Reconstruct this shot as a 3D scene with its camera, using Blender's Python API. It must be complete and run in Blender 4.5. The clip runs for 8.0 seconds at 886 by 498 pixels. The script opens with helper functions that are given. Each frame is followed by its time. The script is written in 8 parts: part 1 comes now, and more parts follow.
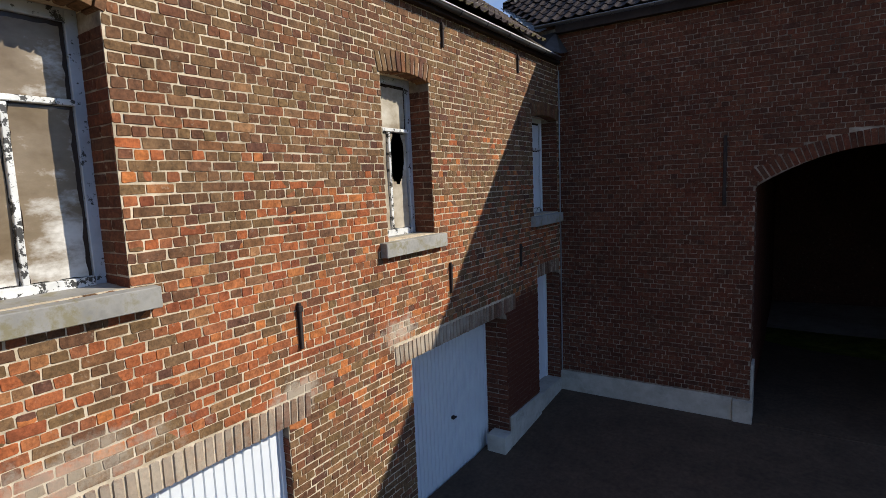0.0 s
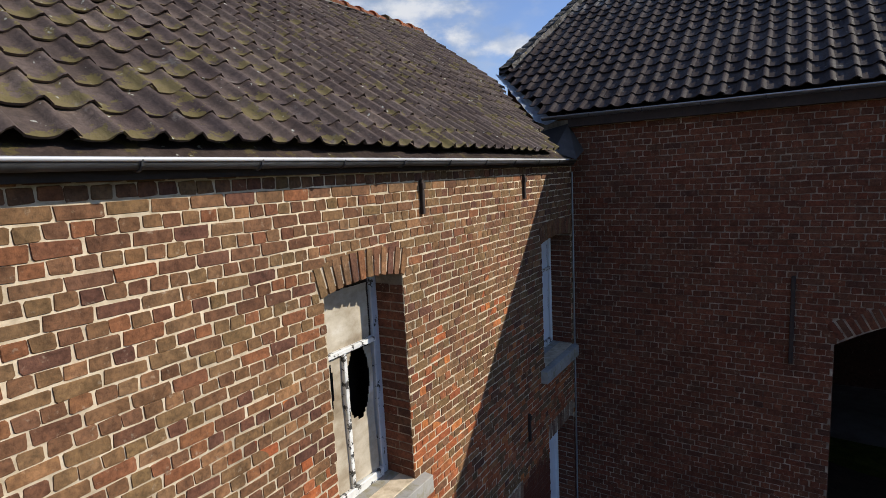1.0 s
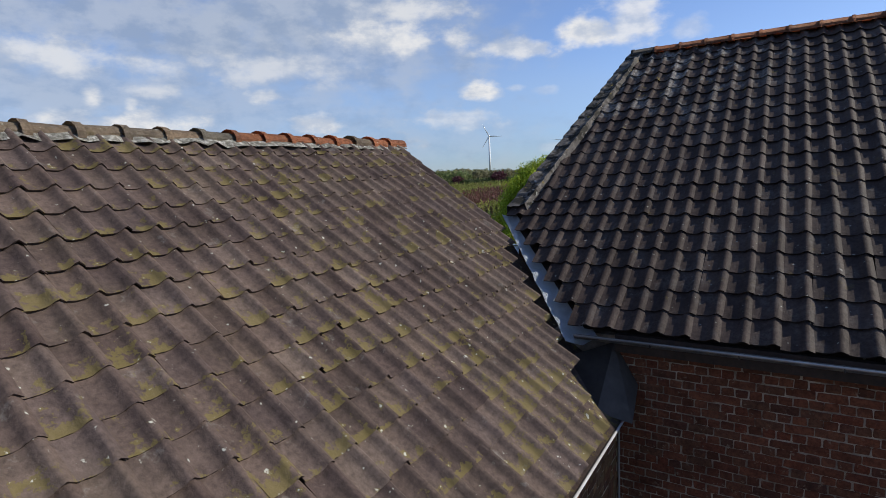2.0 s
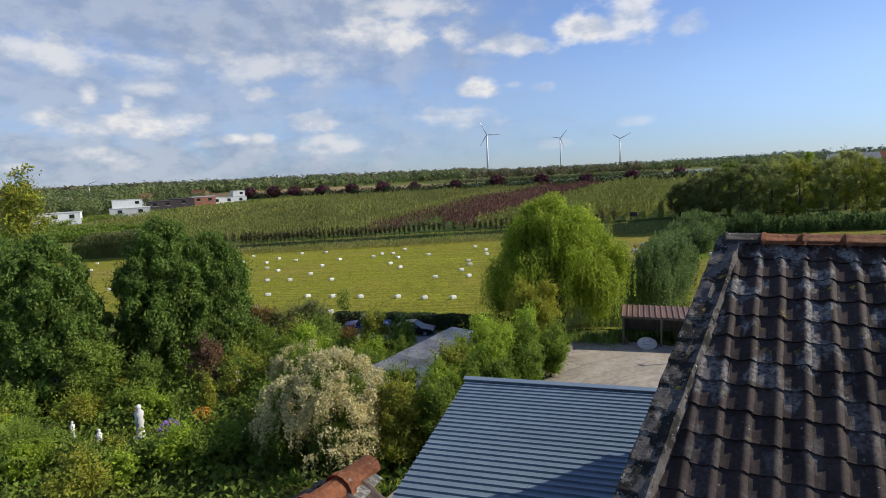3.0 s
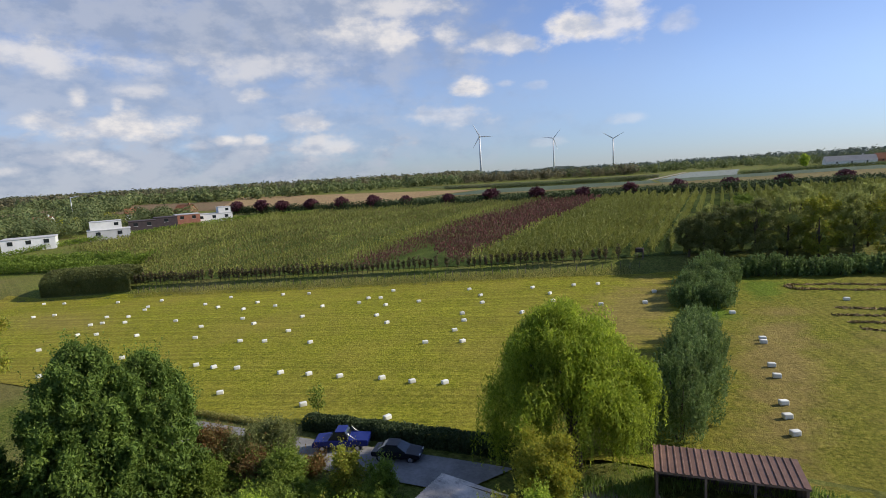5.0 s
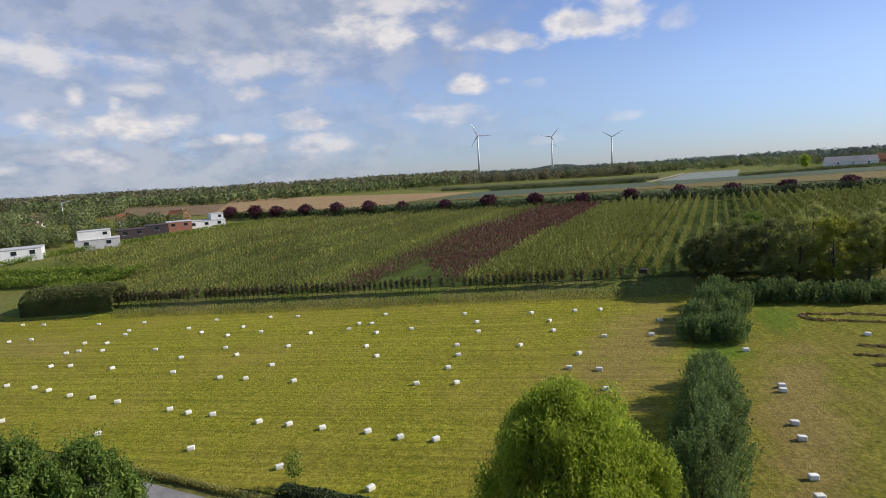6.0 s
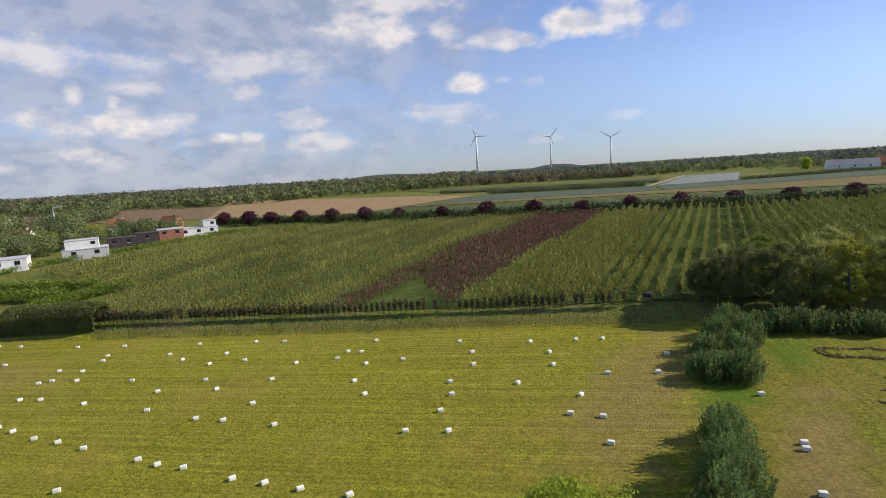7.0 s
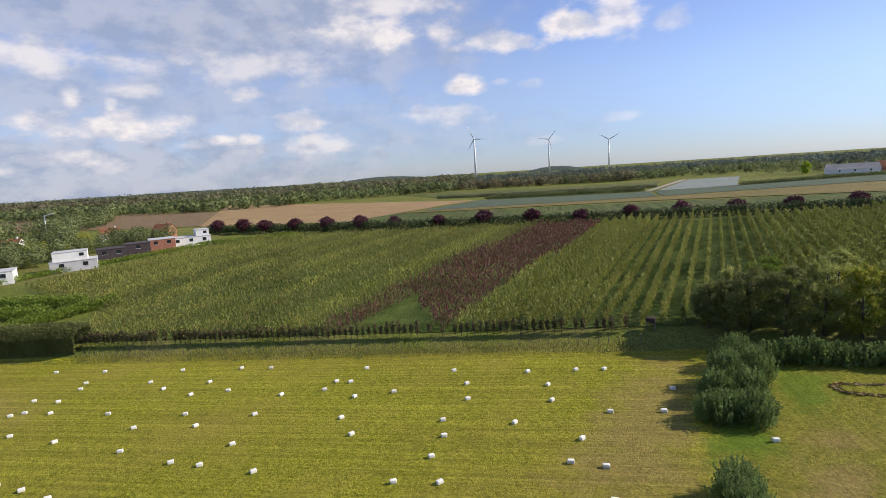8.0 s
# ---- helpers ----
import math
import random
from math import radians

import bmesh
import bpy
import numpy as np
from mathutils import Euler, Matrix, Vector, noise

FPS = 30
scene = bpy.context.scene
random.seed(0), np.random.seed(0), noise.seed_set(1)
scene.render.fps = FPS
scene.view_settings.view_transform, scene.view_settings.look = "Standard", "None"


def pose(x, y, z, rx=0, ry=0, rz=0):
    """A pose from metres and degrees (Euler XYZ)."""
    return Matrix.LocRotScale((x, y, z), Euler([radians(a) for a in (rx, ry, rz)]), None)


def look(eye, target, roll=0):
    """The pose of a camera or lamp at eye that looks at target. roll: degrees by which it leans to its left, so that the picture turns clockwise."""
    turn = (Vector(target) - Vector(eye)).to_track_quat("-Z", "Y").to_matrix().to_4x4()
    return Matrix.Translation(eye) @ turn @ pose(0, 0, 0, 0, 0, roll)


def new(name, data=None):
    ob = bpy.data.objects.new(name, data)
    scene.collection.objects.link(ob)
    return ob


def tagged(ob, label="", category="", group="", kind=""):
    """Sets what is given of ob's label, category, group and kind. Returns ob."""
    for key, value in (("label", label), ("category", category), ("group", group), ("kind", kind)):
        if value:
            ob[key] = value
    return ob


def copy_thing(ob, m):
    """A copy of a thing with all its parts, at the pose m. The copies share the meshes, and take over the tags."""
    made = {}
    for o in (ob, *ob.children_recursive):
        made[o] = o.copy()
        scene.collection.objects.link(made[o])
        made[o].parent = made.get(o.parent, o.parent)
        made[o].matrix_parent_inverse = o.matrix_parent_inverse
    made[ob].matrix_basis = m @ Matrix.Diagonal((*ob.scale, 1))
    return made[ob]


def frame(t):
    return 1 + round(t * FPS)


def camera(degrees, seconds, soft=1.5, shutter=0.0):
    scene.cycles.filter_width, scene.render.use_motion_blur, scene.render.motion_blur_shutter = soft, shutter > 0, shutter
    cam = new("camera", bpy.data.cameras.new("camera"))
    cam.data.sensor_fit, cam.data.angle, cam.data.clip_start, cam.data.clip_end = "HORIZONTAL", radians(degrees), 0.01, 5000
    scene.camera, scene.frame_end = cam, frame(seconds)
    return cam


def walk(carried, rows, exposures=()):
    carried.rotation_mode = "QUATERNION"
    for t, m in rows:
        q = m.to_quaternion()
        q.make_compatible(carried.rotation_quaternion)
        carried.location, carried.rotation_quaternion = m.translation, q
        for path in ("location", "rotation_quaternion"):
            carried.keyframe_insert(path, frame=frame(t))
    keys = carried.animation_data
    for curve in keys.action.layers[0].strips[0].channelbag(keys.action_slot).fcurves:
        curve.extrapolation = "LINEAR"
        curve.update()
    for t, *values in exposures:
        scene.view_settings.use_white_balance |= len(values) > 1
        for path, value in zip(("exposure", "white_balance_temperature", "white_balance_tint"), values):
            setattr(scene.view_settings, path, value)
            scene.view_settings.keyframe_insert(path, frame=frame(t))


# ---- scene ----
cam = camera(79.0, 8.0, 0.8)
PATH = [
    (0, (3.906, -12.777, 5.103), (2.804, -11.126, 4.862), -2.3),
    (0.5, (3.323, -11.810, 6.174), (2.240, -10.149, 5.914), -2.7),
    (1, (2.702, -10.643, 7.243), (1.631, -8.975, 6.973), -2.9),
    (1.5, (2.020, -9.292, 8.333), (0.953, -7.621, 8.068), -2.8),
    (2, (1.256, -7.852, 9.695), (0.192, -6.179, 9.429), -2.6),
    (2.2, (0.964, -7.286, 10.187), (-0.101, -5.615, 9.917), -2.5),
    (3.3, (-1.361, -3.377, 13.881), (-2.412, -1.698, 13.604), -2.9),
    (3.5, (-1.782, -2.629, 14.505), (-2.829, -0.948, 14.228), -3.0),
    (4, (-2.699, -0.598, 16.093), (-3.745, 1.084, 15.815), -3.1),
    (4.5, (-3.652, 1.434, 17.776), (-4.694, 3.118, 17.495), -3.2),
    (4.7, (-3.967, 2.115, 18.258), (-5.009, 3.8, 17.98), -3.3),
    (5.8, (-6.006, 7.094, 22.156), (-7.037, 8.783, 21.864), -3.6),
    (6, (-6.322, 8.131, 22.581), (-7.356, 9.819, 22.293), -3.6),
    (6.5, (-7.242, 10.528, 24.105), (-8.273, 12.217, 23.815), -3.6),
    (7, (-8.115, 13.049, 25.71), (-9.145, 14.739, 25.418), -3.6),
    (7.5, (-8.956, 15.442, 27.276), (-9.985, 17.133, 26.987), -3.6),
    (8, (-9.559, 17.359, 28.399), (-10.584, 19.052, 28.113), -3.7),
]
walk(cam, [(t, look(e, a, r)) for t, e, a, r in PATH], [(0, 0.2, 6450, 7), (1.2, 0.22, 6450, 8), (2.2, 0.12, 6450, 8), (3.3, 0.14, 6550, 9), (6.0, 0.1, 6750, 12), (6.8, 0.14, 6800, 13), (8, 0.28, 6850, 15)])

# ---- world, sun ----
SUN = Vector((1.25, 0.86, 1.0)).normalized()
SUN_EL, SUN_ROT = math.asin(SUN.z), math.atan2(SUN.x, SUN.y)


def node(tree, kind, **values):
    n = tree.nodes.new(kind)
    for key, value in values.items():
        if key in n.inputs:
            n.inputs[key].default_value = value
    return n


def math_node(tree, op, a, b=None, clamp=False):
    n = tree.nodes.new("ShaderNodeMath")
    n.operation, n.use_clamp = op, clamp
    for k, v in enumerate((a, b)):
        if v is None:
            continue
        if isinstance(v, (int, float)):
            n.inputs[k].default_value = v
        else:
            tree.links.new(v, n.inputs[k])
    return n.outputs[0]


def build_world():
    w = bpy.data.worlds.new("sky")
    scene.world = w
    w.use_nodes = True
    t = w.node_tree
    t.nodes.clear()
    out = t.nodes.new("ShaderNodeOutputWorld")
    bg = t.nodes.new("ShaderNodeBackground")
    bg.inputs["Strength"].default_value = 0.1
    sky = t.nodes.new("ShaderNodeTexSky")
    sky.sky_type, sky.sun_disc = "NISHITA", False
    sky.sun_elevation, sky.sun_rotation = SUN_EL, SUN_ROT
    sky.air_density, sky.dust_density, sky.ozone_density = 1.0, 0.05, 4.0
    tc = t.nodes.new("ShaderNodeTexCoord")
    sep = t.nodes.new("ShaderNodeSeparateXYZ")
    t.links.new(tc.outputs["Generated"], sep.inputs[0])
    az = math_node(t, "ARCTAN2", sep.outputs[0], sep.outputs[1])
    el = math_node(t, "ARCSINE", sep.outputs[2])
    ae = t.nodes.new("ShaderNodeCombineXYZ")
    t.links.new(az, ae.inputs[0])
    t.links.new(el, ae.inputs[1])
    stretch = t.nodes.new("ShaderNodeVectorMath")
    stretch.operation = "MULTIPLY"
    stretch.inputs[1].default_value = (1.0, 1.7, 1.0)
    t.links.new(ae.outputs[0], stretch.inputs[0])
    fine = node(t, "ShaderNodeTexNoise", Scale=15.0, Detail=9.0, Roughness=0.56)
    wide = node(t, "ShaderNodeTexNoise", Scale=3.6, Detail=4.0, Roughness=0.5)
    t.links.new(stretch.outputs[0], fine.inputs["Vector"])
    t.links.new(stretch.outputs[0], wide.inputs["Vector"])
    wob = math_node(t, "MULTIPLY", math_node(t, "SUBTRACT", fine.outputs["Fac"], 0.5), 2.6)
    def cover(clouds, outer, inner):
        total = None
        for a, e, wa, we, dense in clouds:
            off = t.nodes.new("ShaderNodeVectorMath")
            off.operation = "SUBTRACT"
            off.inputs[1].default_value = (a, e, 0)
            t.links.new(ae.outputs[0], off.inputs[0])
            sc = t.nodes.new("ShaderNodeVectorMath")
            sc.operation = "MULTIPLY"
            sc.inputs[1].default_value = (0.78 / wa, 0.78 / we, 0)
            t.links.new(off.outputs[0], sc.inputs[0])
            ln = t.nodes.new("ShaderNodeVectorMath")
            ln.operation = "LENGTH"
            t.links.new(sc.outputs[0], ln.inputs[0])
            d = math_node(t, "ADD", ln.outputs["Value"], wob)
            mr = t.nodes.new("ShaderNodeMapRange")
            mr.interpolation_type = "SMOOTHSTEP"
            mr.inputs["From Min"].default_value, mr.inputs["From Max"].default_value = outer, inner
            mr.inputs["To Min"].default_value, mr.inputs["To Max"].default_value = 0.0, dense
            t.links.new(d, mr.inputs["Value"])
            total = mr.outputs[0] if total is None else math_node(t, "MAXIMUM", total, mr.outputs[0])
        return total

    mask, mass = cover(CUMULUS, 1.15, 0.25), cover(CLOUD_MASSES, 1.5, 0.3)
    # a high thin veil, denser where the weather comes from
    veil_r = t.nodes.new("ShaderNodeMapRange")
    veil_r.interpolation_type = "SMOOTHSTEP"
    veil_r.inputs["From Min"].default_value, veil_r.inputs["From Max"].default_value = 0.25, 0.65
    t.links.new(wide.outputs["Fac"], veil_r.inputs["Value"])
    side = t.nodes.new("ShaderNodeMapRange")
    side.interpolation_type = "SMOOTHSTEP"
    side.inputs["From Min"].default_value, side.inputs["From Max"].default_value = -0.05, -0.95
    side.inputs["To Min"].default_value, side.inputs["To Max"].default_value = 0.12, 0.6
    t.links.new(az, side.inputs["Value"])
    low = t.nodes.new("ShaderNodeMapRange")
    low.interpolation_type = "SMOOTHSTEP"
    low.inputs["From Min"].default_value, low.inputs["From Max"].default_value = 0.0, 0.16
    low.inputs["To Min"].default_value, low.inputs["To Max"].default_value = 0.25, 1.0
    t.links.new(el, low.inputs["Value"])
    veil = math_node(t, "MULTIPLY", math_node(t, "MULTIPLY", veil_r.outputs[0], side.outputs[0]), low.outputs[0])
    tint = t.nodes.new("ShaderNodeMix")
    tint.data_type, tint.blend_type = "RGBA", "MULTIPLY"
    tint.inputs["Factor"].default_value = 1.0
    # hazier and duller towards the horizon
    haze = t.nodes.new("ShaderNodeMapRange")
    haze.interpolation_type = "SMOOTHSTEP"
    haze.inputs["From Min"].default_value, haze.inputs["From Max"].default_value = -0.02, 0.17
    t.links.new(el, haze.inputs["Value"])
    air = t.nodes.new("ShaderNodeMix")
    air.data_type = "RGBA"
    air.inputs["A"].default_value, air.inputs["B"].default_value = (0.57, 0.715, 1.09, 1), (1.20, 1.15, 1.35, 1)
    t.links.new(haze.outputs[0], air.inputs["Factor"])
    t.links.new(air.outputs["Result"], tint.inputs["B"])
    t.links.new(sky.outputs[0], tint.inputs["A"])
    mix1 = t.nodes.new("ShaderNodeMix")
    mix1.data_type = "RGBA"
    t.links.new(veil, mix1.inputs["Factor"])
    t.links.new(tint.outputs["Result"], mix1.inputs["A"])
    mix1.inputs["B"].default_value = (*VEIL, 1)
    # broad grey layers behind the white heaps
    layer = t.nodes.new("ShaderNodeMix")
    layer.data_type = "RGBA"
    t.links.new(mass, layer.inputs["Factor"])
    t.links.new(mix1.outputs["Result"], layer.inputs["A"])
    mix2 = t.nodes.new("ShaderNodeMix")
    mix2.data_type = "RGBA"
    t.links.new(mask, mix2.inputs["Factor"])
    t.links.new(layer.outputs["Result"], mix2.inputs["A"])
    body = node(t, "ShaderNodeTexNoise", Scale=14.0, Detail=7.0, Roughness=0.58)
    t.links.new(stretch.outputs[0], body.inputs["Vector"])
    lit = t.nodes.new("ShaderNodeMapRange")
    lit.interpolation_type = "SMOOTHSTEP"
    lit.inputs["From Min"].default_value, lit.inputs["From Max"].default_value = 0.36, 0.60
    t.links.new(body.outputs["Fac"], lit.inputs["Value"])
    shade = t.nodes.new("ShaderNodeMix")
    shade.data_type = "RGBA"
    t.links.new(lit.outputs[0], shade.inputs["Factor"])
    shade.inputs["A"].default_value, shade.inputs["B"].default_value = (*CLOUD_GREY, 1), (*CLOUD, 1)
    t.links.new(shade.outputs["Result"], mix2.inputs["B"])
    dull = t.nodes.new("ShaderNodeMix")
    dull.data_type = "RGBA"
    dull.inputs["A"].default_value, dull.inputs["B"].default_value = (*LAYER_DARK, 1), (*LAYER_PALE, 1)
    t.links.new(lit.outputs[0], dull.inputs["Factor"])
    t.links.new(dull.outputs["Result"], layer.inputs["B"])
    t.links.new(mix2.outputs["Result"], bg.inputs["Color"])
    t.links.new(bg.outputs[0], out.inputs[0])


# azimuth from +y, elevation, half width, half height, density
CUMULUS = [
    (-0.305, 0.234, 0.055, 0.025, 0.95),
    (-0.222, 0.244, 0.048, 0.040, 0.75),
    (-0.417, 0.215, 0.057, 0.015, 0.70),
    (-0.631, 0.244, 0.095, 0.023, 0.80),
    (-0.526, 0.234, 0.032, 0.013, 0.70),
    (-0.480, 0.148, 0.034, 0.014, 0.95),
    (-0.533, 0.101, 0.067, 0.017, 0.50),
    (-0.791, 0.101, 0.036, 0.016, 0.85),
    (-1.091, 0.100, 0.105, 0.018, 0.90),
    (-1.056, 0.116, 0.025, 0.017, 0.90),
    (-1.122, 0.056, 0.034, 0.011, 0.60),
    (-0.745, 0.060, 0.084, 0.016, 0.55),
    (-0.917, 0.077, 0.023, 0.009, 0.80),
    (-0.860, 0.148, 0.027, 0.012, 0.70),
    (-0.863, 0.077, 0.023, 0.009, 0.70),
    (-0.969, 0.069, 0.029, 0.007, 0.45),
    (-0.139, 0.220, 0.025, 0.016, 0.40),
    (-0.370, 0.144, 0.019, 0.007, 0.30),
    (-0.426, 0.151, 0.017, 0.006, 0.35),
    (-0.209, 0.074, 0.029, 0.009, 0.30),
    (-0.348, 0.043, 0.029, 0.008, 0.22),
    (-1.120, 0.143, 0.013, 0.015, 0.75),
    (-1.070, 0.129, 0.011, 0.013, 0.70),
    (-1.173, 0.201, 0.079, 0.023, 0.60),
    (-1.038, 0.190, 0.053, 0.013, 0.50),
    (-0.839, 0.193, 0.116, 0.021, 0.45),
    (-0.598, 0.287, 0.074, 0.021, 0.60),
    (-1.038, 0.155, 0.040, 0.009, 0.45),
    (-1.172, 0.053, 0.023, 0.008, 0.45),
    (-1.220, 0.039, 0.029, 0.008, 0.45),
    (-1.079, 0.038, 0.021, 0.013, 0.35),
]
CLOUD_MASSES = [
    (-1.180, 0.030, 0.420, 0.065, 0.85),
    (-0.990, 0.257, 0.347, 0.048, 0.75),
    (-0.761, 0.225, 0.242, 0.063, 0.60),
    (-1.160, 0.147, 0.200, 0.063, 0.60),
    (-0.937, 0.120, 0.294, 0.053, 0.45),
    (-0.755, 0.291, 0.210, 0.042, 0.70),
    (-0.633, 0.063, 0.231, 0.032, 0.30),
    (-1.166, 0.257, 0.168, 0.042, 0.70),
]
VEIL, CLOUD, CLOUD_GREY = (3.2, 4.0, 5.5), (8.2, 7.95, 7.8), (5.0, 5.4, 6.3)
LAYER_DARK, LAYER_PALE = (2.8, 3.45, 4.75), (4.3, 4.75, 5.7)
build_world()
sun = new("sun", bpy.data.lights.new("sun", "SUN"))
sun.data.energy, sun.data.angle, sun.data.color = 4.7, radians(0.55), (1.0, 0.93, 0.82)
sun.matrix_world = look(SUN * 60, (0, 0, 0))

# ---- materials ----
def ramp(tree, fac, stops, mode="LINEAR"):
    r = tree.nodes.new("ShaderNodeValToRGB")
    r.color_ramp.interpolation = mode
    els = r.color_ramp.elements
    while len(els) < len(stops):
        els.new(0.5)
    for e, (p, c) in zip(els, stops):
        e.position, e.color = p, (*c, 1)
    tree.links.new(fac, r.inputs[0])
    return r.outputs[0]


def mixed(tree, fac, a, b, mode="MIX"):
    m = tree.nodes.new("ShaderNodeMix")
    m.data_type, m.blend_type = "RGBA", mode
    for v, key in ((fac, "Factor"), (a, "A"), (b, "B")):
        sock = [s for s in m.inputs if s.name == key and (s.type == "VALUE" if key == "Factor" else s.type == "RGBA")][0]
        if isinstance(v, (int, float)):
            sock.default_value = v
        elif isinstance(v, tuple):
            sock.default_value = (*v, 1)
        else:
            tree.links.new(v, sock)
    return [s for s in m.outputs if s.type == "RGBA"][0]


def noise_at(tree, vec, scale, detail=6.0, rough=0.6, stretch=None):
    if stretch:
        m = tree.nodes.new("ShaderNodeVectorMath")
        m.operation = "MULTIPLY"
        m.inputs[1].default_value = stretch
        tree.links.new(vec, m.inputs[0])
        vec = m.outputs[0]
    n = node(tree, "ShaderNodeTexNoise", Scale=scale, Detail=detail, Roughness=rough)
    tree.links.new(vec, n.inputs["Vector"])
    return n.outputs["Fac"]


def own_random(tree):
    info = tree.nodes.new("ShaderNodeObjectInfo")
    geo = tree.nodes.new("ShaderNodeNewGeometry")
    return math_node(tree, "FRACT", math_node(tree, "ADD", info.outputs["Random"], geo.outputs["Random Per Island"])), geo.outputs["Position"]


def start(name):
    m = bpy.data.materials.new(name)
    m.use_nodes = True
    t = m.node_tree
    return m, t, t.nodes["Principled BSDF"]


def relief(tree, bsdf, height, strength, dist):
    b = tree.nodes.new("ShaderNodeBump")
    b.inputs["Strength"].default_value, b.inputs["Distance"].default_value = strength, dist
    tree.links.new(height, b.inputs["Height"])
    tree.links.new(b.outputs[0], bsdf.inputs["Normal"])


def surf(name, cols, scale=4.0, rough=0.8, bump=0.4, dist=0.01, metal=0.0, vary=0.0, big=0.35, stretch=None, spec=0.4, spots=None):
    """Plain surface: colours over a fine noise, a slow tone change over metres, own tone of each piece, spots of lichen or dirt."""
    m, t, b = start(name)
    rnd, pos = own_random(t)
    fine = noise_at(t, pos, scale, 8.0, 0.65, stretch)
    n = len(cols)
    col = ramp(t, fine, [(0.3 + 0.4 * k / max(1, n - 1), c) for k, c in enumerate(cols)])
    slow = noise_at(t, pos, scale * 0.13, 5.0, 0.6)
    grey = ramp(t, slow, [(0.3, (1 - big,) * 3), (0.7, (1 + big * 0.4,) * 3)])
    col = mixed(t, 1.0, col, grey, "MULTIPLY")
    if vary:
        own = ramp(t, rnd, [(0.0, (1 - vary,) * 3), (1.0, (1 + vary * 0.6,) * 3)])
        col = mixed(t, 1.0, col, own, "MULTIPLY")
    for c, sc, lo, hi, amount in spots or ():
        f = noise_at(t, pos, sc, 6.0, 0.7)
        f = ramp(t, f, [(lo, (0, 0, 0)), (hi, (amount,) * 3)])
        col = mixed(t, f, col, c)
    t.links.new(col, b.inputs["Base Color"])
    b.inputs["Roughness"].default_value, b.inputs["Metallic"].default_value = rough, metal
    b.inputs["Specular IOR Level"].default_value = spec
    if bump:
        relief(t, b, fine, bump, dist)
    return m


LEAF_GAIN = 1.95


def leafy(name, cols, scale=0.8, through_light=0.35, big=0.3):
    """Leaves: each leaf its own tone, slow change over the crown, some light through the blade."""
    m, t, b = start(name)
    rnd, pos = own_random(t)
    n = len(cols)
    col = ramp(t, rnd, [(k / max(1, n - 1), tuple(v * LEAF_GAIN for v in c)) for k, c in enumerate(cols)])
    slow = noise_at(t, pos, scale, 4.0)
    col = mixed(t, 1.0, col, ramp(t, slow, [(0.3, (1 - big,) * 3), (0.7, (1 + big * 0.6,) * 3)]), "MULTIPLY")
    t.links.new(col, b.inputs["Base Color"])
    b.inputs["Roughness"].default_value = 0.65
    b.inputs["Specular IOR Level"].default_value = 0.25
    tr = t.nodes.new("ShaderNodeBsdfTranslucent")
    t.links.new(col, tr.inputs["Color"])
    mx = t.nodes.new("ShaderNodeMixShader")
    mx.inputs[0].default_value = min(0.6, through_light * 1.4)
    t.links.new(b.outputs[0], mx.inputs[1])
    t.links.new(tr.outputs[0], mx.inputs[2])
    t.links.new(mx.outputs[0], t.nodes["Material Output"].inputs[0])
    return m


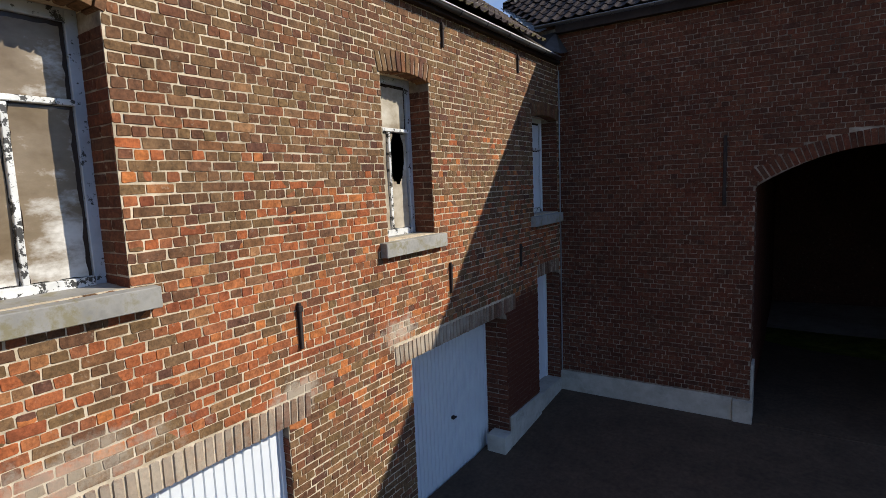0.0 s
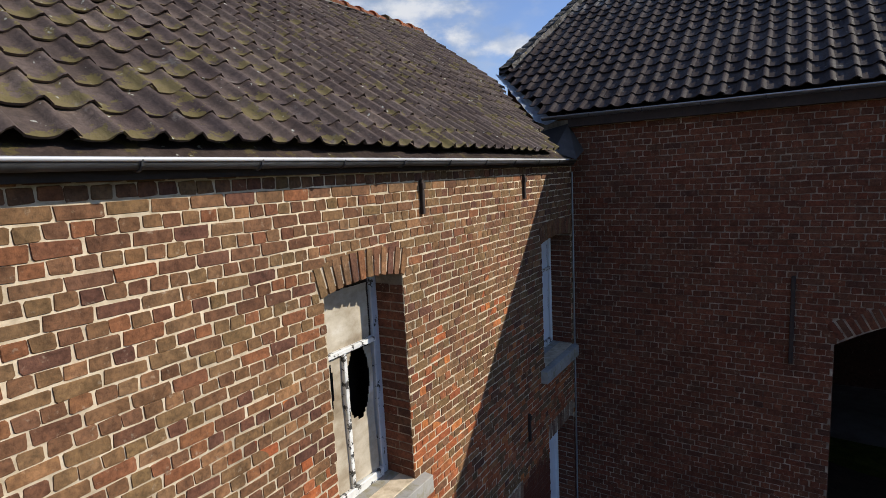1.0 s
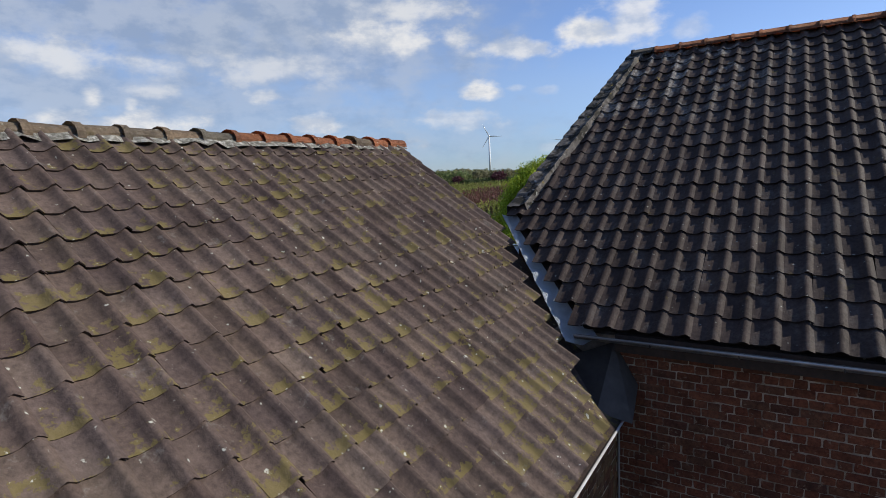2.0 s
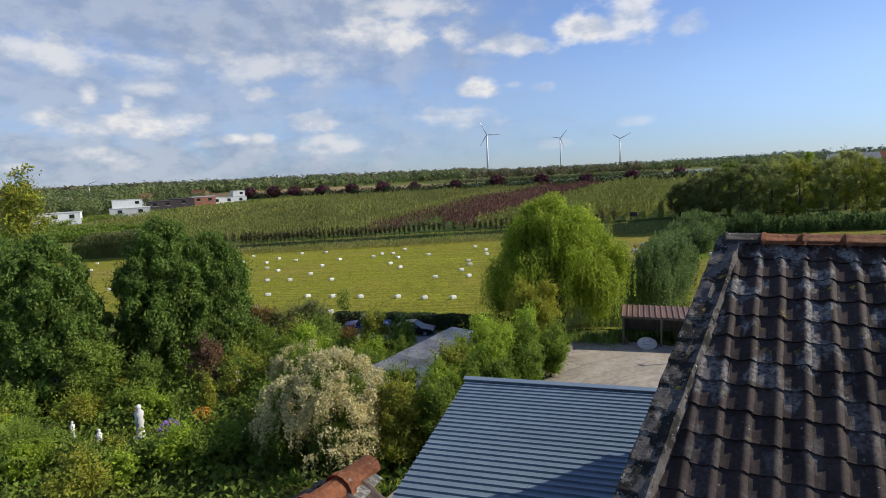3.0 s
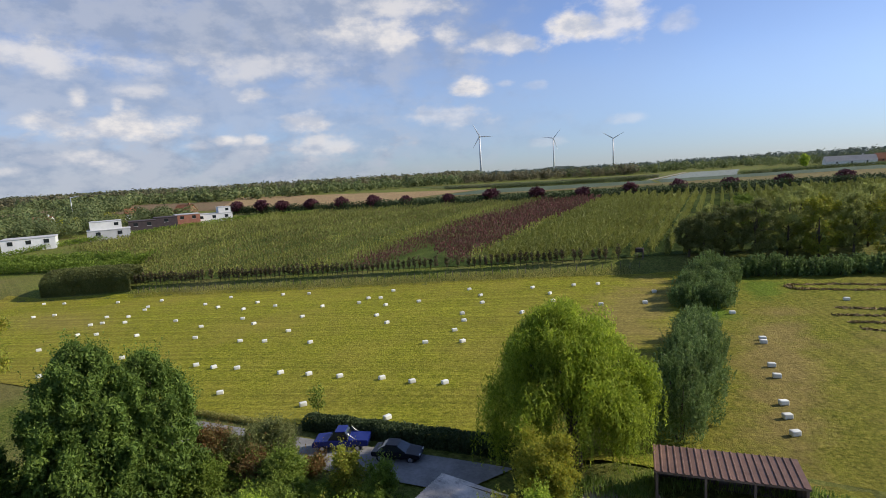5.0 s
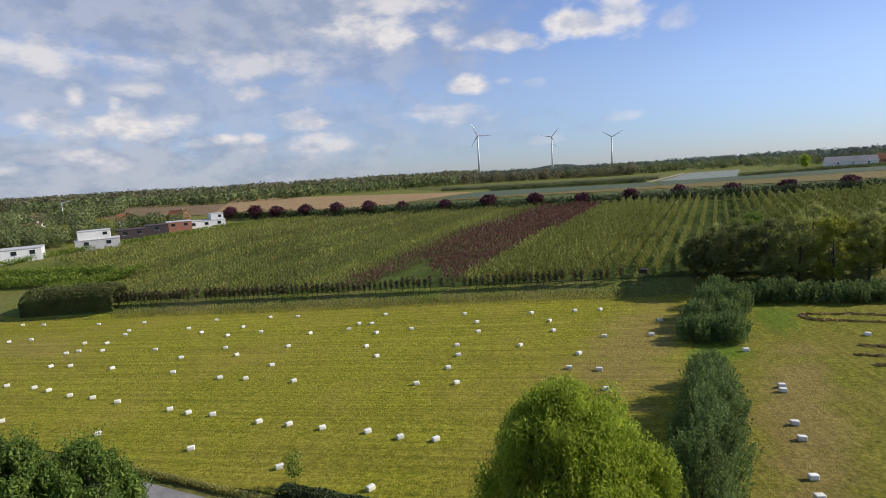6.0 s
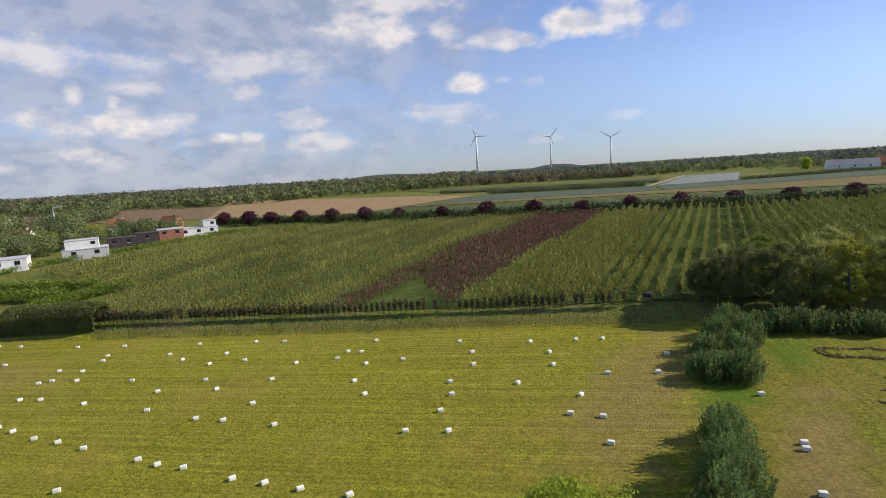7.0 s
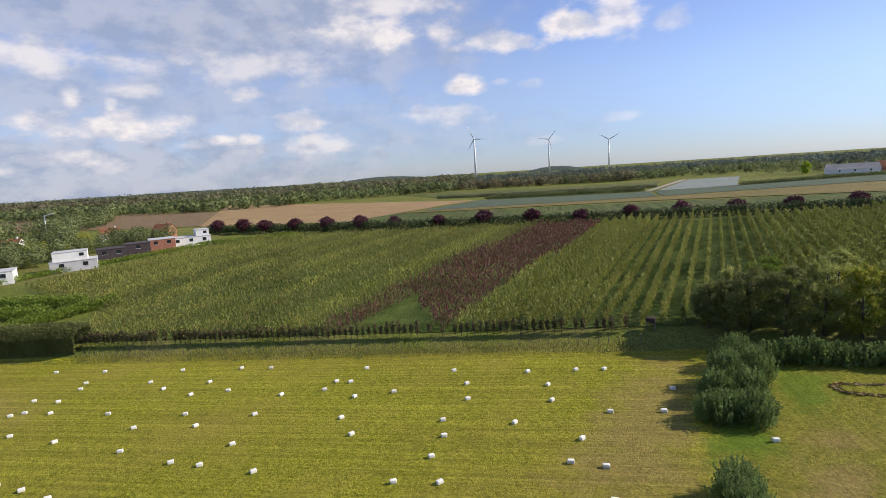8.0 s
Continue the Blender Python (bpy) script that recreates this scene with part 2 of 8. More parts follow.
def brick_mat(name, base, red_zone=0.5, smear=0.4):
    """Old hand-made brick: each its own tone, a redder stretch of wall, soot and grain."""
    m, t, b = start(name)
    rnd, pos = own_random(t)
    tone = ramp(t, rnd, [(k / (len(base) - 1), c) for k, c in enumerate(base)])
    reds = ramp(t, rnd, [(0.0, (0.24, 0.075, 0.038)), (0.35, (0.39, 0.12, 0.046)), (0.7, (0.31, 0.12, 0.06)), (0.9, (0.48, 0.17, 0.055)), (1.0, (0.24, 0.16, 0.09))])
    sep = t.nodes.new("ShaderNodeSeparateXYZ")
    t.links.new(pos, sep.inputs[0])
    band = math_node(t, "ABSOLUTE", math_node(t, "SUBTRACT", sep.outputs[2], 3.92))
    zone = t.nodes.new("ShaderNodeMapRange")
    zone.inputs["From Min"].default_value, zone.inputs["From Max"].default_value = 1.9, 0.3
    t.links.new(math_node(t, "ADD", band, math_node(t, "MULTIPLY", math_node(t, "SUBTRACT", noise_at(t, pos, 0.7, 3.0), 0.5), 5.0)), zone.inputs["Value"])
    pick = math_node(t, "LESS_THAN", math_node(t, "FRACT", math_node(t, "MULTIPLY", rnd, 17.0)), math_node(t, "MULTIPLY", zone.outputs[0], red_zone))
    col = mixed(t, pick, tone, reds)
    fine = noise_at(t, pos, 38.0, 8.0, 0.7)
    col = mixed(t, 1.0, col, ramp(t, fine, [(0.28, (0.52, 0.49, 0.46)), (0.5, (0.98, 0.97, 0.96)), (0.75, (1.42, 1.34, 1.25))]), "MULTIPLY")
    cloudy = noise_at(t, pos, 12.0, 5.0, 0.6)
    col = mixed(t, 1.0, col, ramp(t, cloudy, [(0.34, (0.72, 0.70, 0.68)), (0.66, (1.24, 1.22, 1.18))]), "MULTIPLY")
    slow = noise_at(t, pos, 1.3, 5.0)
    col = mixed(t, 1.0, col, ramp(t, slow, [(0.3, (0.72, 0.72, 0.72)), (0.7, (1.1, 1.08, 1.05))]), "MULTIPLY")
    soot = ramp(t, noise_at(t, pos, 9.0, 6.0, 0.7), [(0.62, (0, 0, 0)), (0.76, (0.45, 0.45, 0.45))])
    col = mixed(t, soot, col, (0.09, 0.062, 0.048))
    # mortar dragged over the faces
    drag = ramp(t, noise_at(t, pos, 15.0, 7.0, 0.72), [(0.60, (0, 0, 0)), (0.70, (smear,) * 3)])
    col = mixed(t, drag, col, (0.50, 0.42, 0.31))
    t.links.new(col, b.inputs["Base Color"])
    b.inputs["Roughness"].default_value = 0.9
    b.inputs["Specular IOR Level"].default_value = 0.2
    coarse = noise_at(t, pos, 17.0, 6.0, 0.65)
    relief(t, b, math_node(t, "ADD", fine, math_node(t, "MULTIPLY", coarse, 1.2)), 0.6, 0.007)
    return m


def tile_mat(name, cols, moss, lichen, rough, spec=0.35, smear=0.0):
    """Old roof tile: own tone, grain, moss that gathers at the lower edges, round lichen spots."""
    m, t, b = start(name)
    rnd, pos = own_random(t)
    col = ramp(t, rnd, [(k / (len(cols) - 1), c) for k, c in enumerate(cols)])
    fine = noise_at(t, pos, 26.0, 8.0, 0.7)
    col = mixed(t, 1.0, col, ramp(t, fine, [(0.3, (0.55, 0.55, 0.55)), (0.7, (1.3, 1.3, 1.3))]), "MULTIPLY")
    streak = noise_at(t, pos, 2.2, 5.0, 0.6)
    col = mixed(t, 1.0, col, ramp(t, streak, [(0.32, (0.6, 0.58, 0.6)), (0.68, (1.22, 1.2, 1.14))]), "MULTIPLY")
    if moss:
        low = t.nodes.new("ShaderNodeAttribute")
        low.attribute_name = "lower_edge"
        tufts = noise_at(t, pos, 8.5, 8.0, 0.72)
        spread = noise_at(t, pos, 1.1, 4.0, 0.6)
        some = math_node(t, "FRACT", math_node(t, "MULTIPLY", rnd, 7.3))
        grow = math_node(t, "ADD", math_node(t, "MULTIPLY", low.outputs["Fac"], 0.19), math_node(t, "MULTIPLY", some, 0.2))
        grow = math_node(t, "ADD", math_node(t, "ADD", grow, tufts), math_node(t, "MULTIPLY", spread, 0.42))
        f2 = ramp(t, noise_at(t, pos, 1.7, 5.0, 0.6), [(0.45, (0, 0, 0)), (0.8, (moss * 0.2,) * 3)])
        col = mixed(t, f2, col, (0.105, 0.09, 0.045))
        col = mixed(t, ramp(t, grow, [(0.98, (0, 0, 0)), (1.08, (moss * 0.7,) * 3)]), col, (0.15, 0.12, 0.034))
        col = mixed(t, ramp(t, grow, [(1.07, (0, 0, 0)), (1.15, (moss,) * 3)]), col, (0.27, 0.22, 0.025))
    if lichen:
        f = ramp(t, noise_at(t, pos, 17.0, 4.0, 0.55), [(0.685, (0, 0, 0)), (0.715, (lichen,) * 3)])
        col = mixed(t, f, col, (0.46, 0.46, 0.40))
        f = ramp(t, noise_at(t, pos, 4.6, 8.0, 0.75), [(0.60, (0, 0, 0)), (0.72, (lichen * 0.5,) * 3)])
        col = mixed(t, f, col, (0.30, 0.29, 0.26))
    if smear:
        bare = ramp(t, noise_at(t, pos, 4.4, 3.0, 0.5, (1.0, 0.55, 0.55)), [(0.53, (0, 0, 0)), (0.60, (1, 1, 1))])
        crust = ramp(t, noise_at(t, pos, 24.0, 7.0, 0.75), [(0.40, (0, 0, 0)), (0.58, (smear,) * 3)])
        gap = t.nodes.new("ShaderNodeVectorMath")
        gap.operation = "DISTANCE"
        gap.inputs[1].default_value = (-1.2, 3.0, 11.7)
        t.links.new(pos, gap.inputs[0])
        verge = ramp(t, math_node(t, "MULTIPLY", gap.outputs["Value"], 0.1), [(0.12, (1, 1, 1)), (0.30, (0.12, 0.12, 0.12))])
        crust = mixed(t, 1.0, crust, verge, "MULTIPLY")
        col = mixed(t, mixed(t, 1.0, bare, crust, "MULTIPLY"), col, (0.27, 0.262, 0.25))
        f = ramp(t, noise_at(t, pos, 5.3, 7.0, 0.7), [(0.62, (0, 0, 0)), (0.67, (smear,) * 3)])
        col = mixed(t, mixed(t, 1.0, f, verge, "MULTIPLY"), col, (0.26, 0.19, 0.02))
    t.links.new(col, b.inputs["Base Color"])
    b.inputs["Roughness"].default_value = rough
    b.inputs["Specular IOR Level"].default_value = spec
    relief(t, b, fine, 0.7, 0.008)
    return m


def paint_mat(name, paint, under, amount, rough=0.45):
    """Paint flaking off dark weathered wood."""
    m, t, b = start(name)
    rnd, pos = own_random(t)
    flake = noise_at(t, pos, 13.0, 8.0, 0.68)
    f = ramp(t, flake, [(amount, (1, 1, 1)), (amount + 0.015, (0, 0, 0))])
    grime = ramp(t, noise_at(t, pos, 4.0, 6.0), [(0.35, tuple(c * 0.7 for c in paint)), (0.65, paint)])
    wood = ramp(t, noise_at(t, pos, 30.0, 6.0, 0.7, (1, 1, 0.1)), [(0.3, tuple(c * 0.5 for c in under)), (0.7, under)])
    t.links.new(mixed(t, f, grime, wood), b.inputs["Base Color"])
    b.inputs["Roughness"].default_value = rough
    relief(t, b, f, 0.5, -0.002)
    return m


def field_mat(name, cols, dry, stripe_dir, stripe, rough=0.95, bare=()):
    """Mown grass: blades, swath stripes of the mower, dry and trodden stretches."""
    m, t, b = start(name)
    geo = t.nodes.new("ShaderNodeNewGeometry")
    pos = geo.outputs["Position"]
    blades = noise_at(t, pos, 2.6, 10.0, 0.8)
    col = ramp(t, blades, [(0.40, cols[0]), (0.5, cols[1]), (0.60, cols[2])])
    patch = noise_at(t, pos, 0.06, 6.0, 0.62)
    col = mixed(t, ramp(t, patch, [(0.42, (0, 0, 0)), (0.68, (0.75, 0.75, 0.75))]), col, dry)
    for x, y, rx, ry, c, amount in bare:
        off = t.nodes.new("ShaderNodeVectorMath")
        off.operation = "SUBTRACT"
        off.inputs[1].default_value = (x, y, 0)
        t.links.new(pos, off.inputs[0])
        sc = t.nodes.new("ShaderNodeVectorMath")
        sc.operation = "MULTIPLY"
        sc.inputs[1].default_value = (1 / rx, 1 / ry, 0)
        t.links.new(off.outputs[0], sc.inputs[0])
        ln = t.nodes.new("ShaderNodeVectorMath")
        ln.operation = "LENGTH"
        t.links.new(sc.outputs[0], ln.inputs[0])
        rag = math_node(t, "MULTIPLY", math_node(t, "SUBTRACT", noise_at(t, pos, 0.25, 8.0, 0.7), 0.5), 2.2)
        col = mixed(t, ramp(t, math_node(t, "ADD", ln.outputs["Value"], rag), [(0.35, (amount,) * 3), (1.0, (0, 0, 0))]), col, c)
    rot = t.nodes.new("ShaderNodeVectorRotate")
    rot.rotation_type = "Z_AXIS"
    rot.inputs["Angle"].default_value = stripe_dir
    t.links.new(pos, rot.inputs["Vector"])
    line = noise_at(t, rot.outputs[0], 0.9, 5.0, 0.7, (0.025, 1.0, 0.05))
    lines = ramp(t, line, [(0.35, (1 - stripe,) * 3), (0.65, (1 + stripe * 0.6,) * 3)])
    col = mixed(t, 1.0, col, lines, "MULTIPLY")
    rake = noise_at(t, rot.outputs[0], 2.3, 4.0, 0.6, (0.012, 1.0, 0.05))
    col = mixed(t, 1.0, col, ramp(t, rake, [(0.36, (1 - stripe * 1.1,) * 3), (0.64, (1 + stripe * 0.7,) * 3)]), "MULTIPLY")
    tuft = noise_at(t, pos, 0.7, 7.0, 0.7)
    col = mixed(t, 1.0, col, ramp(t, tuft, [(0.34, (0.86,) * 3), (0.66, (1.12,) * 3)]), "MULTIPLY")
    clump = noise_at(t, pos, 2.8, 8.0, 0.78, (1.0, 1.0, 0.2))
    col = mixed(t, 1.0, col, ramp(t, clump, [(0.41, (0.78,) * 3), (0.5, (1.02,) * 3), (0.59, (1.2,) * 3)]), "MULTIPLY")
    t.links.new(col, b.inputs["Base Color"])
    b.inputs["Roughness"].default_value = rough
    b.inputs["Specular IOR Level"].default_value = 0.1
    relief(t, b, math_node(t, "ADD", blades, clump), 1.0, 0.16)
    return m


BRICK_TONES = [(0.134, 0.064, 0.039), (0.180, 0.098, 0.052), (0.188, 0.116, 0.058), (0.158, 0.073, 0.043), (0.203, 0.121, 0.066), (0.180, 0.115, 0.056), (0.235, 0.098, 0.049), (0.122, 0.058, 0.042), (0.285, 0.155, 0.077)]
M_BRICK = brick_mat("old_brick", BRICK_TONES, 0.62)
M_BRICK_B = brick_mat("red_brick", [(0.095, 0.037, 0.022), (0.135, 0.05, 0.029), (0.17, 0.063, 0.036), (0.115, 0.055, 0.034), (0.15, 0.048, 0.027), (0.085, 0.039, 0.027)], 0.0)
M_LINTEL = brick_mat("pale_lintel_brick", [(0.17, 0.09, 0.06), (0.24, 0.15, 0.10), (0.34, 0.26, 0.20), (0.19, 0.10, 0.07)], 0.0)
M_MORTAR = surf("lime_mortar", [(0.38, 0.295, 0.195), (0.60, 0.485, 0.34), (0.76, 0.645, 0.475)], 9.0, 0.95, 0.6, 0.008)
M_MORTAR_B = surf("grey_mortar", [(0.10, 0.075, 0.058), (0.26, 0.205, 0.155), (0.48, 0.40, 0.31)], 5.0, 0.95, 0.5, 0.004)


def coat_and_shade(m, y0, z1, colour, amount, soft=0.12):
    """An old coat of paint over a corner of the wall, worn along its ragged edge; its dark colour also deepens the
    shade there.
    """
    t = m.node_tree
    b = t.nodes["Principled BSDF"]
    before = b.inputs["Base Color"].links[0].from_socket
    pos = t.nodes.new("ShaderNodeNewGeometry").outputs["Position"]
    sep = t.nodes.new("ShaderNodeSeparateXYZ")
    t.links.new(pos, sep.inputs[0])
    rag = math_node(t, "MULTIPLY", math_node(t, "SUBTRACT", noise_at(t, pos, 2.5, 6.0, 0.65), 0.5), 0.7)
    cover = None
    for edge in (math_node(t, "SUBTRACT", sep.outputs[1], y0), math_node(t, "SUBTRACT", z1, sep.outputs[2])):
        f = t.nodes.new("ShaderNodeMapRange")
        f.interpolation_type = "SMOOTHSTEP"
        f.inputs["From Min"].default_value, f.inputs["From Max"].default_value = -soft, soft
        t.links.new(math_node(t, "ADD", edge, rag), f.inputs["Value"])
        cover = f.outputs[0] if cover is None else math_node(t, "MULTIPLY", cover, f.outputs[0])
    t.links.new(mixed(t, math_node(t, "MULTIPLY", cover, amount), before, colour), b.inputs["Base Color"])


def limewash(m, at, reach, amount):
    """A pale lime stain rubbed over the face of the wall round one spot."""
    t = m.node_tree
    b = t.nodes["Principled BSDF"]
    before = b.inputs["Base Color"].links[0].from_socket
    pos = t.nodes.new("ShaderNodeNewGeometry").outputs["Position"]
    off = t.nodes.new("ShaderNodeVectorMath")
    off.operation = "SUBTRACT"
    off.inputs[1].default_value = at
    t.links.new(pos, off.inputs[0])
    sc = t.nodes.new("ShaderNodeVectorMath")
    sc.operation = "DIVIDE"
    sc.inputs[1].default_value = reach
    t.links.new(off.outputs[0], sc.inputs[0])
    ln = t.nodes.new("ShaderNodeVectorMath")
    ln.operation = "LENGTH"
    t.links.new(sc.outputs[0], ln.inputs[0])
    f = math_node(t, "ADD", ln.outputs["Value"], math_node(t, "MULTIPLY", math_node(t, "SUBTRACT", noise_at(t, pos, 6.0, 8.0, 0.75), 0.5), 3.0))
    t.links.new(mixed(t, ramp(t, f, [(0.3, (amount,) * 3), (1.0, (0, 0, 0))]), before, (0.52, 0.45, 0.35)), b.inputs["Base Color"])


# dark red coat in the corner: old paint, plus shade put into the colour
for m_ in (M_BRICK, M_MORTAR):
    coat_and_shade(m_, -4.98, 3.08, (0.095, 0.026, 0.014), 0.92)
    limewash(m_, (-0.14, -7.72, 3.30), (0.5, 0.42, 0.22), 0.7)
    limewash(m_, (-0.14, -9.35, 3.12), (0.5, 0.40, 0.20), 0.6)
    limewash(m_, (-0.14, -11.4, 3.25), (0.5, 0.95, 0.22), 0.5)
limewash(M_LINTEL, (-0.14, -10.9, 2.96), (0.5, 1.6, 0.25), 0.5)
limewash(M_LINTEL, (-0.14, -6.9, 3.05), (0.5, 1.5, 0.25), 0.6)
M_MORTAR_RIDGE = surf("crumbling_mortar", [(0.06, 0.054, 0.042), (0.19, 0.18, 0.15), (0.60, 0.58, 0.53)], 19.0, 0.95, 1.0, 0.03)
M_TILE_A = tile_mat("weathered_tile", [(0.076, 0.053, 0.046), (0.118, 0.086, 0.073), (0.088, 0.063, 0.056), (0.138, 0.104, 0.088), (0.072, 0.050, 0.045), (0.110, 0.082, 0.074)], 0.85, 0.8, 0.85, 0.2)
M_TILE_B = tile_mat("black_tile", [(0.040, 0.029, 0.026), (0.058, 0.043, 0.039), (0.047, 0.035, 0.031)], 0.0, 0.45, 0.66, 0.10, 0.85)
M_RIDGE = tile_mat("ridge_clay", [(0.25, 0.225, 0.18), (0.20, 0.18, 0.145), (0.27, 0.20, 0.14), (0.23, 0.20, 0.16)], 0.5, 1.0, 0.9)
M_CLAY = tile_mat("orange_clay", [(0.40, 0.15, 0.07), (0.34, 0.15, 0.08)], 0.2, 0.75, 0.8)
M_ZINC = surf("zinc", [(0.30, 0.32, 0.34), (0.42, 0.44, 0.46)], 6.0, 0.45, 0.1, 0.002, 0.7)
M_ZINC_DARK = surf("dull_zinc", [(0.06, 0.06, 0.065), (0.11, 0.11, 0.115)], 6.0, 0.6, 0.1, 0.002, 0.4)
M_LEAD = surf("lead_sheet", [(0.46, 0.50, 0.55), (0.66, 0.69, 0.73)], 7.0, 0.45, 0.4, 0.01, 0.1)
M_STONE = surf("blue_stone_sill", [(0.30, 0.285, 0.255), (0.38, 0.36, 0.325), (0.33, 0.305, 0.25)], 10.0, 0.85, 0.3, 0.004, spots=[((0.20, 0.165, 0.065), 5.0, 0.52, 0.64, 0.6)])
M_PLINTH = surf("cement_plinth", [(0.42, 0.38, 0.31), (0.56, 0.52, 0.44)], 5.0, 0.85, 0.3, 0.006, spots=[((0.2, 0.19, 0.16), 3.0, 0.55, 0.7, 0.6)])
M_IRON = surf("rusted_iron", [(0.03, 0.024, 0.022), (0.06, 0.04, 0.032)], 20.0, 0.75, 0.4, 0.003, 0.3)
M_WHITE = paint_mat("flaking_white_paint", (0.78, 0.77, 0.74), (0.06, 0.055, 0.05), 0.45)
M_GREYPAINT = paint_mat("pale_blue_grey_paint", (0.50, 0.53, 0.58), (0.05, 0.05, 0.05), 0.40)
M_DOORWHITE = surf("white_door_paint", [(0.70, 0.72, 0.75), (0.76, 0.78, 0.80)], 3.0, 0.4, 0.05, 0.001, big=0.08)
M_PAPER = surf("smoky_stained_film", [(0.20, 0.15, 0.095), (0.40, 0.33, 0.24), (0.62, 0.55, 0.44), (0.84, 0.81, 0.75)], 1.4, 0.35, 0.15, 0.004, big=0.3, stretch=(1, 1, 1.5), spots=[((0.08, 0.06, 0.04), 30.0, 0.66, 0.72, 0.4)])
M_FILM_BROWN = surf("brown_stained_film", [(0.10, 0.068, 0.036), (0.17, 0.12, 0.07), (0.24, 0.18, 0.115), (0.72, 0.68, 0.62), (0.86, 0.84, 0.80)], 1.15, 0.35, 0.15, 0.004, big=0.15, stretch=(1, 0.8, 1.5))
M_OLDGLASS = surf("brown_glass", [(0.035, 0.024, 0.02), (0.06, 0.042, 0.035)], 3.0, 0.2, 0.05, 0.002)
# near-black colour that stands in for the gloom of unlit rooms
M_DARK = surf("interior_shade", [(0.02, 0.018, 0.016), (0.035, 0.03, 0.026)], 3.0, 0.9, 0)
M_ASPHALT = surf("courtyard_asphalt", [(0.062, 0.039, 0.024), (0.088, 0.058, 0.036), (0.118, 0.080, 0.05)], 14.0, 0.9, 0.4, 0.006, big=0.3)
M_GRAVEL = surf("gravel", [(0.27, 0.225, 0.168), (0.355, 0.30, 0.232), (0.43, 0.37, 0.29)], 3.0, 0.95, 0.6, 0.02, big=0.25, spots=[((0.17, 0.155, 0.14), 0.35, 0.5, 0.68, 0.6), ((0.42, 0.39, 0.35), 0.22, 0.55, 0.7, 0.5), ((0.16, 0.17, 0.07), 0.5, 0.66, 0.74, 0.5)])


def wheel_tracks(m, centre, amount):
    """Curved wheel tracks worn into a loose surface, round a turning point."""
    t = m.node_tree
    b = t.nodes["Principled BSDF"]
    before = b.inputs["Base Color"].links[0].from_socket
    pos = t.nodes.new("ShaderNodeNewGeometry").outputs["Position"]
    gap = t.nodes.new("ShaderNodeVectorMath")
    gap.operation = "DISTANCE"
    gap.inputs[1].default_value = centre
    t.links.new(pos, gap.inputs[0])
    warp = math_node(t, "MULTIPLY", noise_at(t, pos, 0.12, 3.0, 0.5), 7.0)
    ring = node(t, "ShaderNodeTexNoise", Scale=0.9, Detail=4.0, Roughness=0.62)
    ring.noise_dimensions = "1D"
    t.links.new(math_node(t, "ADD", gap.outputs["Value"], warp), ring.inputs["W"])
    patchy = ramp(t, noise_at(t, pos, 0.3, 4.0, 0.6), [(0.35, (0, 0, 0)), (0.65, (1, 1, 1))])
    rings = ramp(t, ring.outputs["Fac"], [(0.36, (1 - amount,) * 3), (0.5, (1, 1, 1)), (0.64, (1 + amount * 0.8,) * 3)])
    t.links.new(mixed(t, patchy, before, mixed(t, 1.0, before, rings, "MULTIPLY")), b.inputs["Base Color"])


wheel_tracks(M_GRAVEL, (6.0, 14.0, 1.0), 0.3)
DRY, LUSH = (0.27, 0.20, 0.068), (0.105, 0.172, 0.016)
M_GRASS = field_mat("rough_grass", [(0.07, 0.10, 0.014), (0.12, 0.15, 0.024), (0.19, 0.195, 0.045)], (0.19, 0.165, 0.06), 0.3, 0.1)
M_MOWN = field_mat("mown_field", [(0.130, 0.145, 0.010), (0.225, 0.230, 0.019), (0.33, 0.308, 0.04)], (0.28, 0.23, 0.042), -0.315, 0.16, bare=((-20, 74, 8, 26, DRY, 0.7), (-118, 48, 22, 6, DRY, 0.4), (-11.5, 74, 3.5, 8, LUSH, 0.95), (-11, 55, 3, 20, LUSH, 0.8)))
M_MOWN2 = field_mat("hay_field", [(0.10, 0.118, 0.010), (0.18, 0.188, 0.02), (0.275, 0.25, 0.04)], (0.225, 0.185, 0.042), 1.2, 0.09, bare=((-3.6, 58, 4.2, 26, DRY, 0.8), (15, 62, 13, 20, DRY, 0.7), (-11, 76, 4, 7, LUSH, 0.95), (-10.5, 55, 2.2, 20, LUSH, 0.7), (-5, 90, 4, 9, LUSH, 0.8)))
# lane grass, its colour darkened for the shade of the tree rows
M_LANE_SHADE = field_mat("shade_darkened_grass", [(0.03, 0.052, 0.009), (0.05, 0.082, 0.013), (0.075, 0.105, 0.02)], (0.16, 0.2, 0.05), 1.2, 0.1)
M_HAY = surf("hay", [(0.27, 0.19, 0.075), (0.40, 0.29, 0.125)], 5.0, 0.95, 0.7, 0.05)
M_WRAP = surf("white_bale_wrap", [(0.70, 0.70, 0.62), (0.80, 0.80, 0.72)], 3.0, 0.5, 0.25, 0.02, vary=0.12, big=0.1)


# ---- building helpers ----
def finish(name, data, parent=None, label="", mats=()):
    for m in mats:
        data.materials.append(m)
    ob = new(name, data)
    if parent is not None:
        ob.parent = parent
    if label:
        ob["label"] = label
    return ob


def part(name, bm, material, parent=None, label="", smooth=False):
    """One bmesh as one mesh object, a part of its thing."""
    me = bpy.data.meshes.new(name)
    bmesh.ops.recalc_face_normals(bm, faces=bm.faces)
    bm.to_mesh(me)
    bm.free()
    if smooth:
        me.shade_smooth()
    return finish(name, me, parent, label, (material,) if not isinstance(material, (list, tuple)) else material)


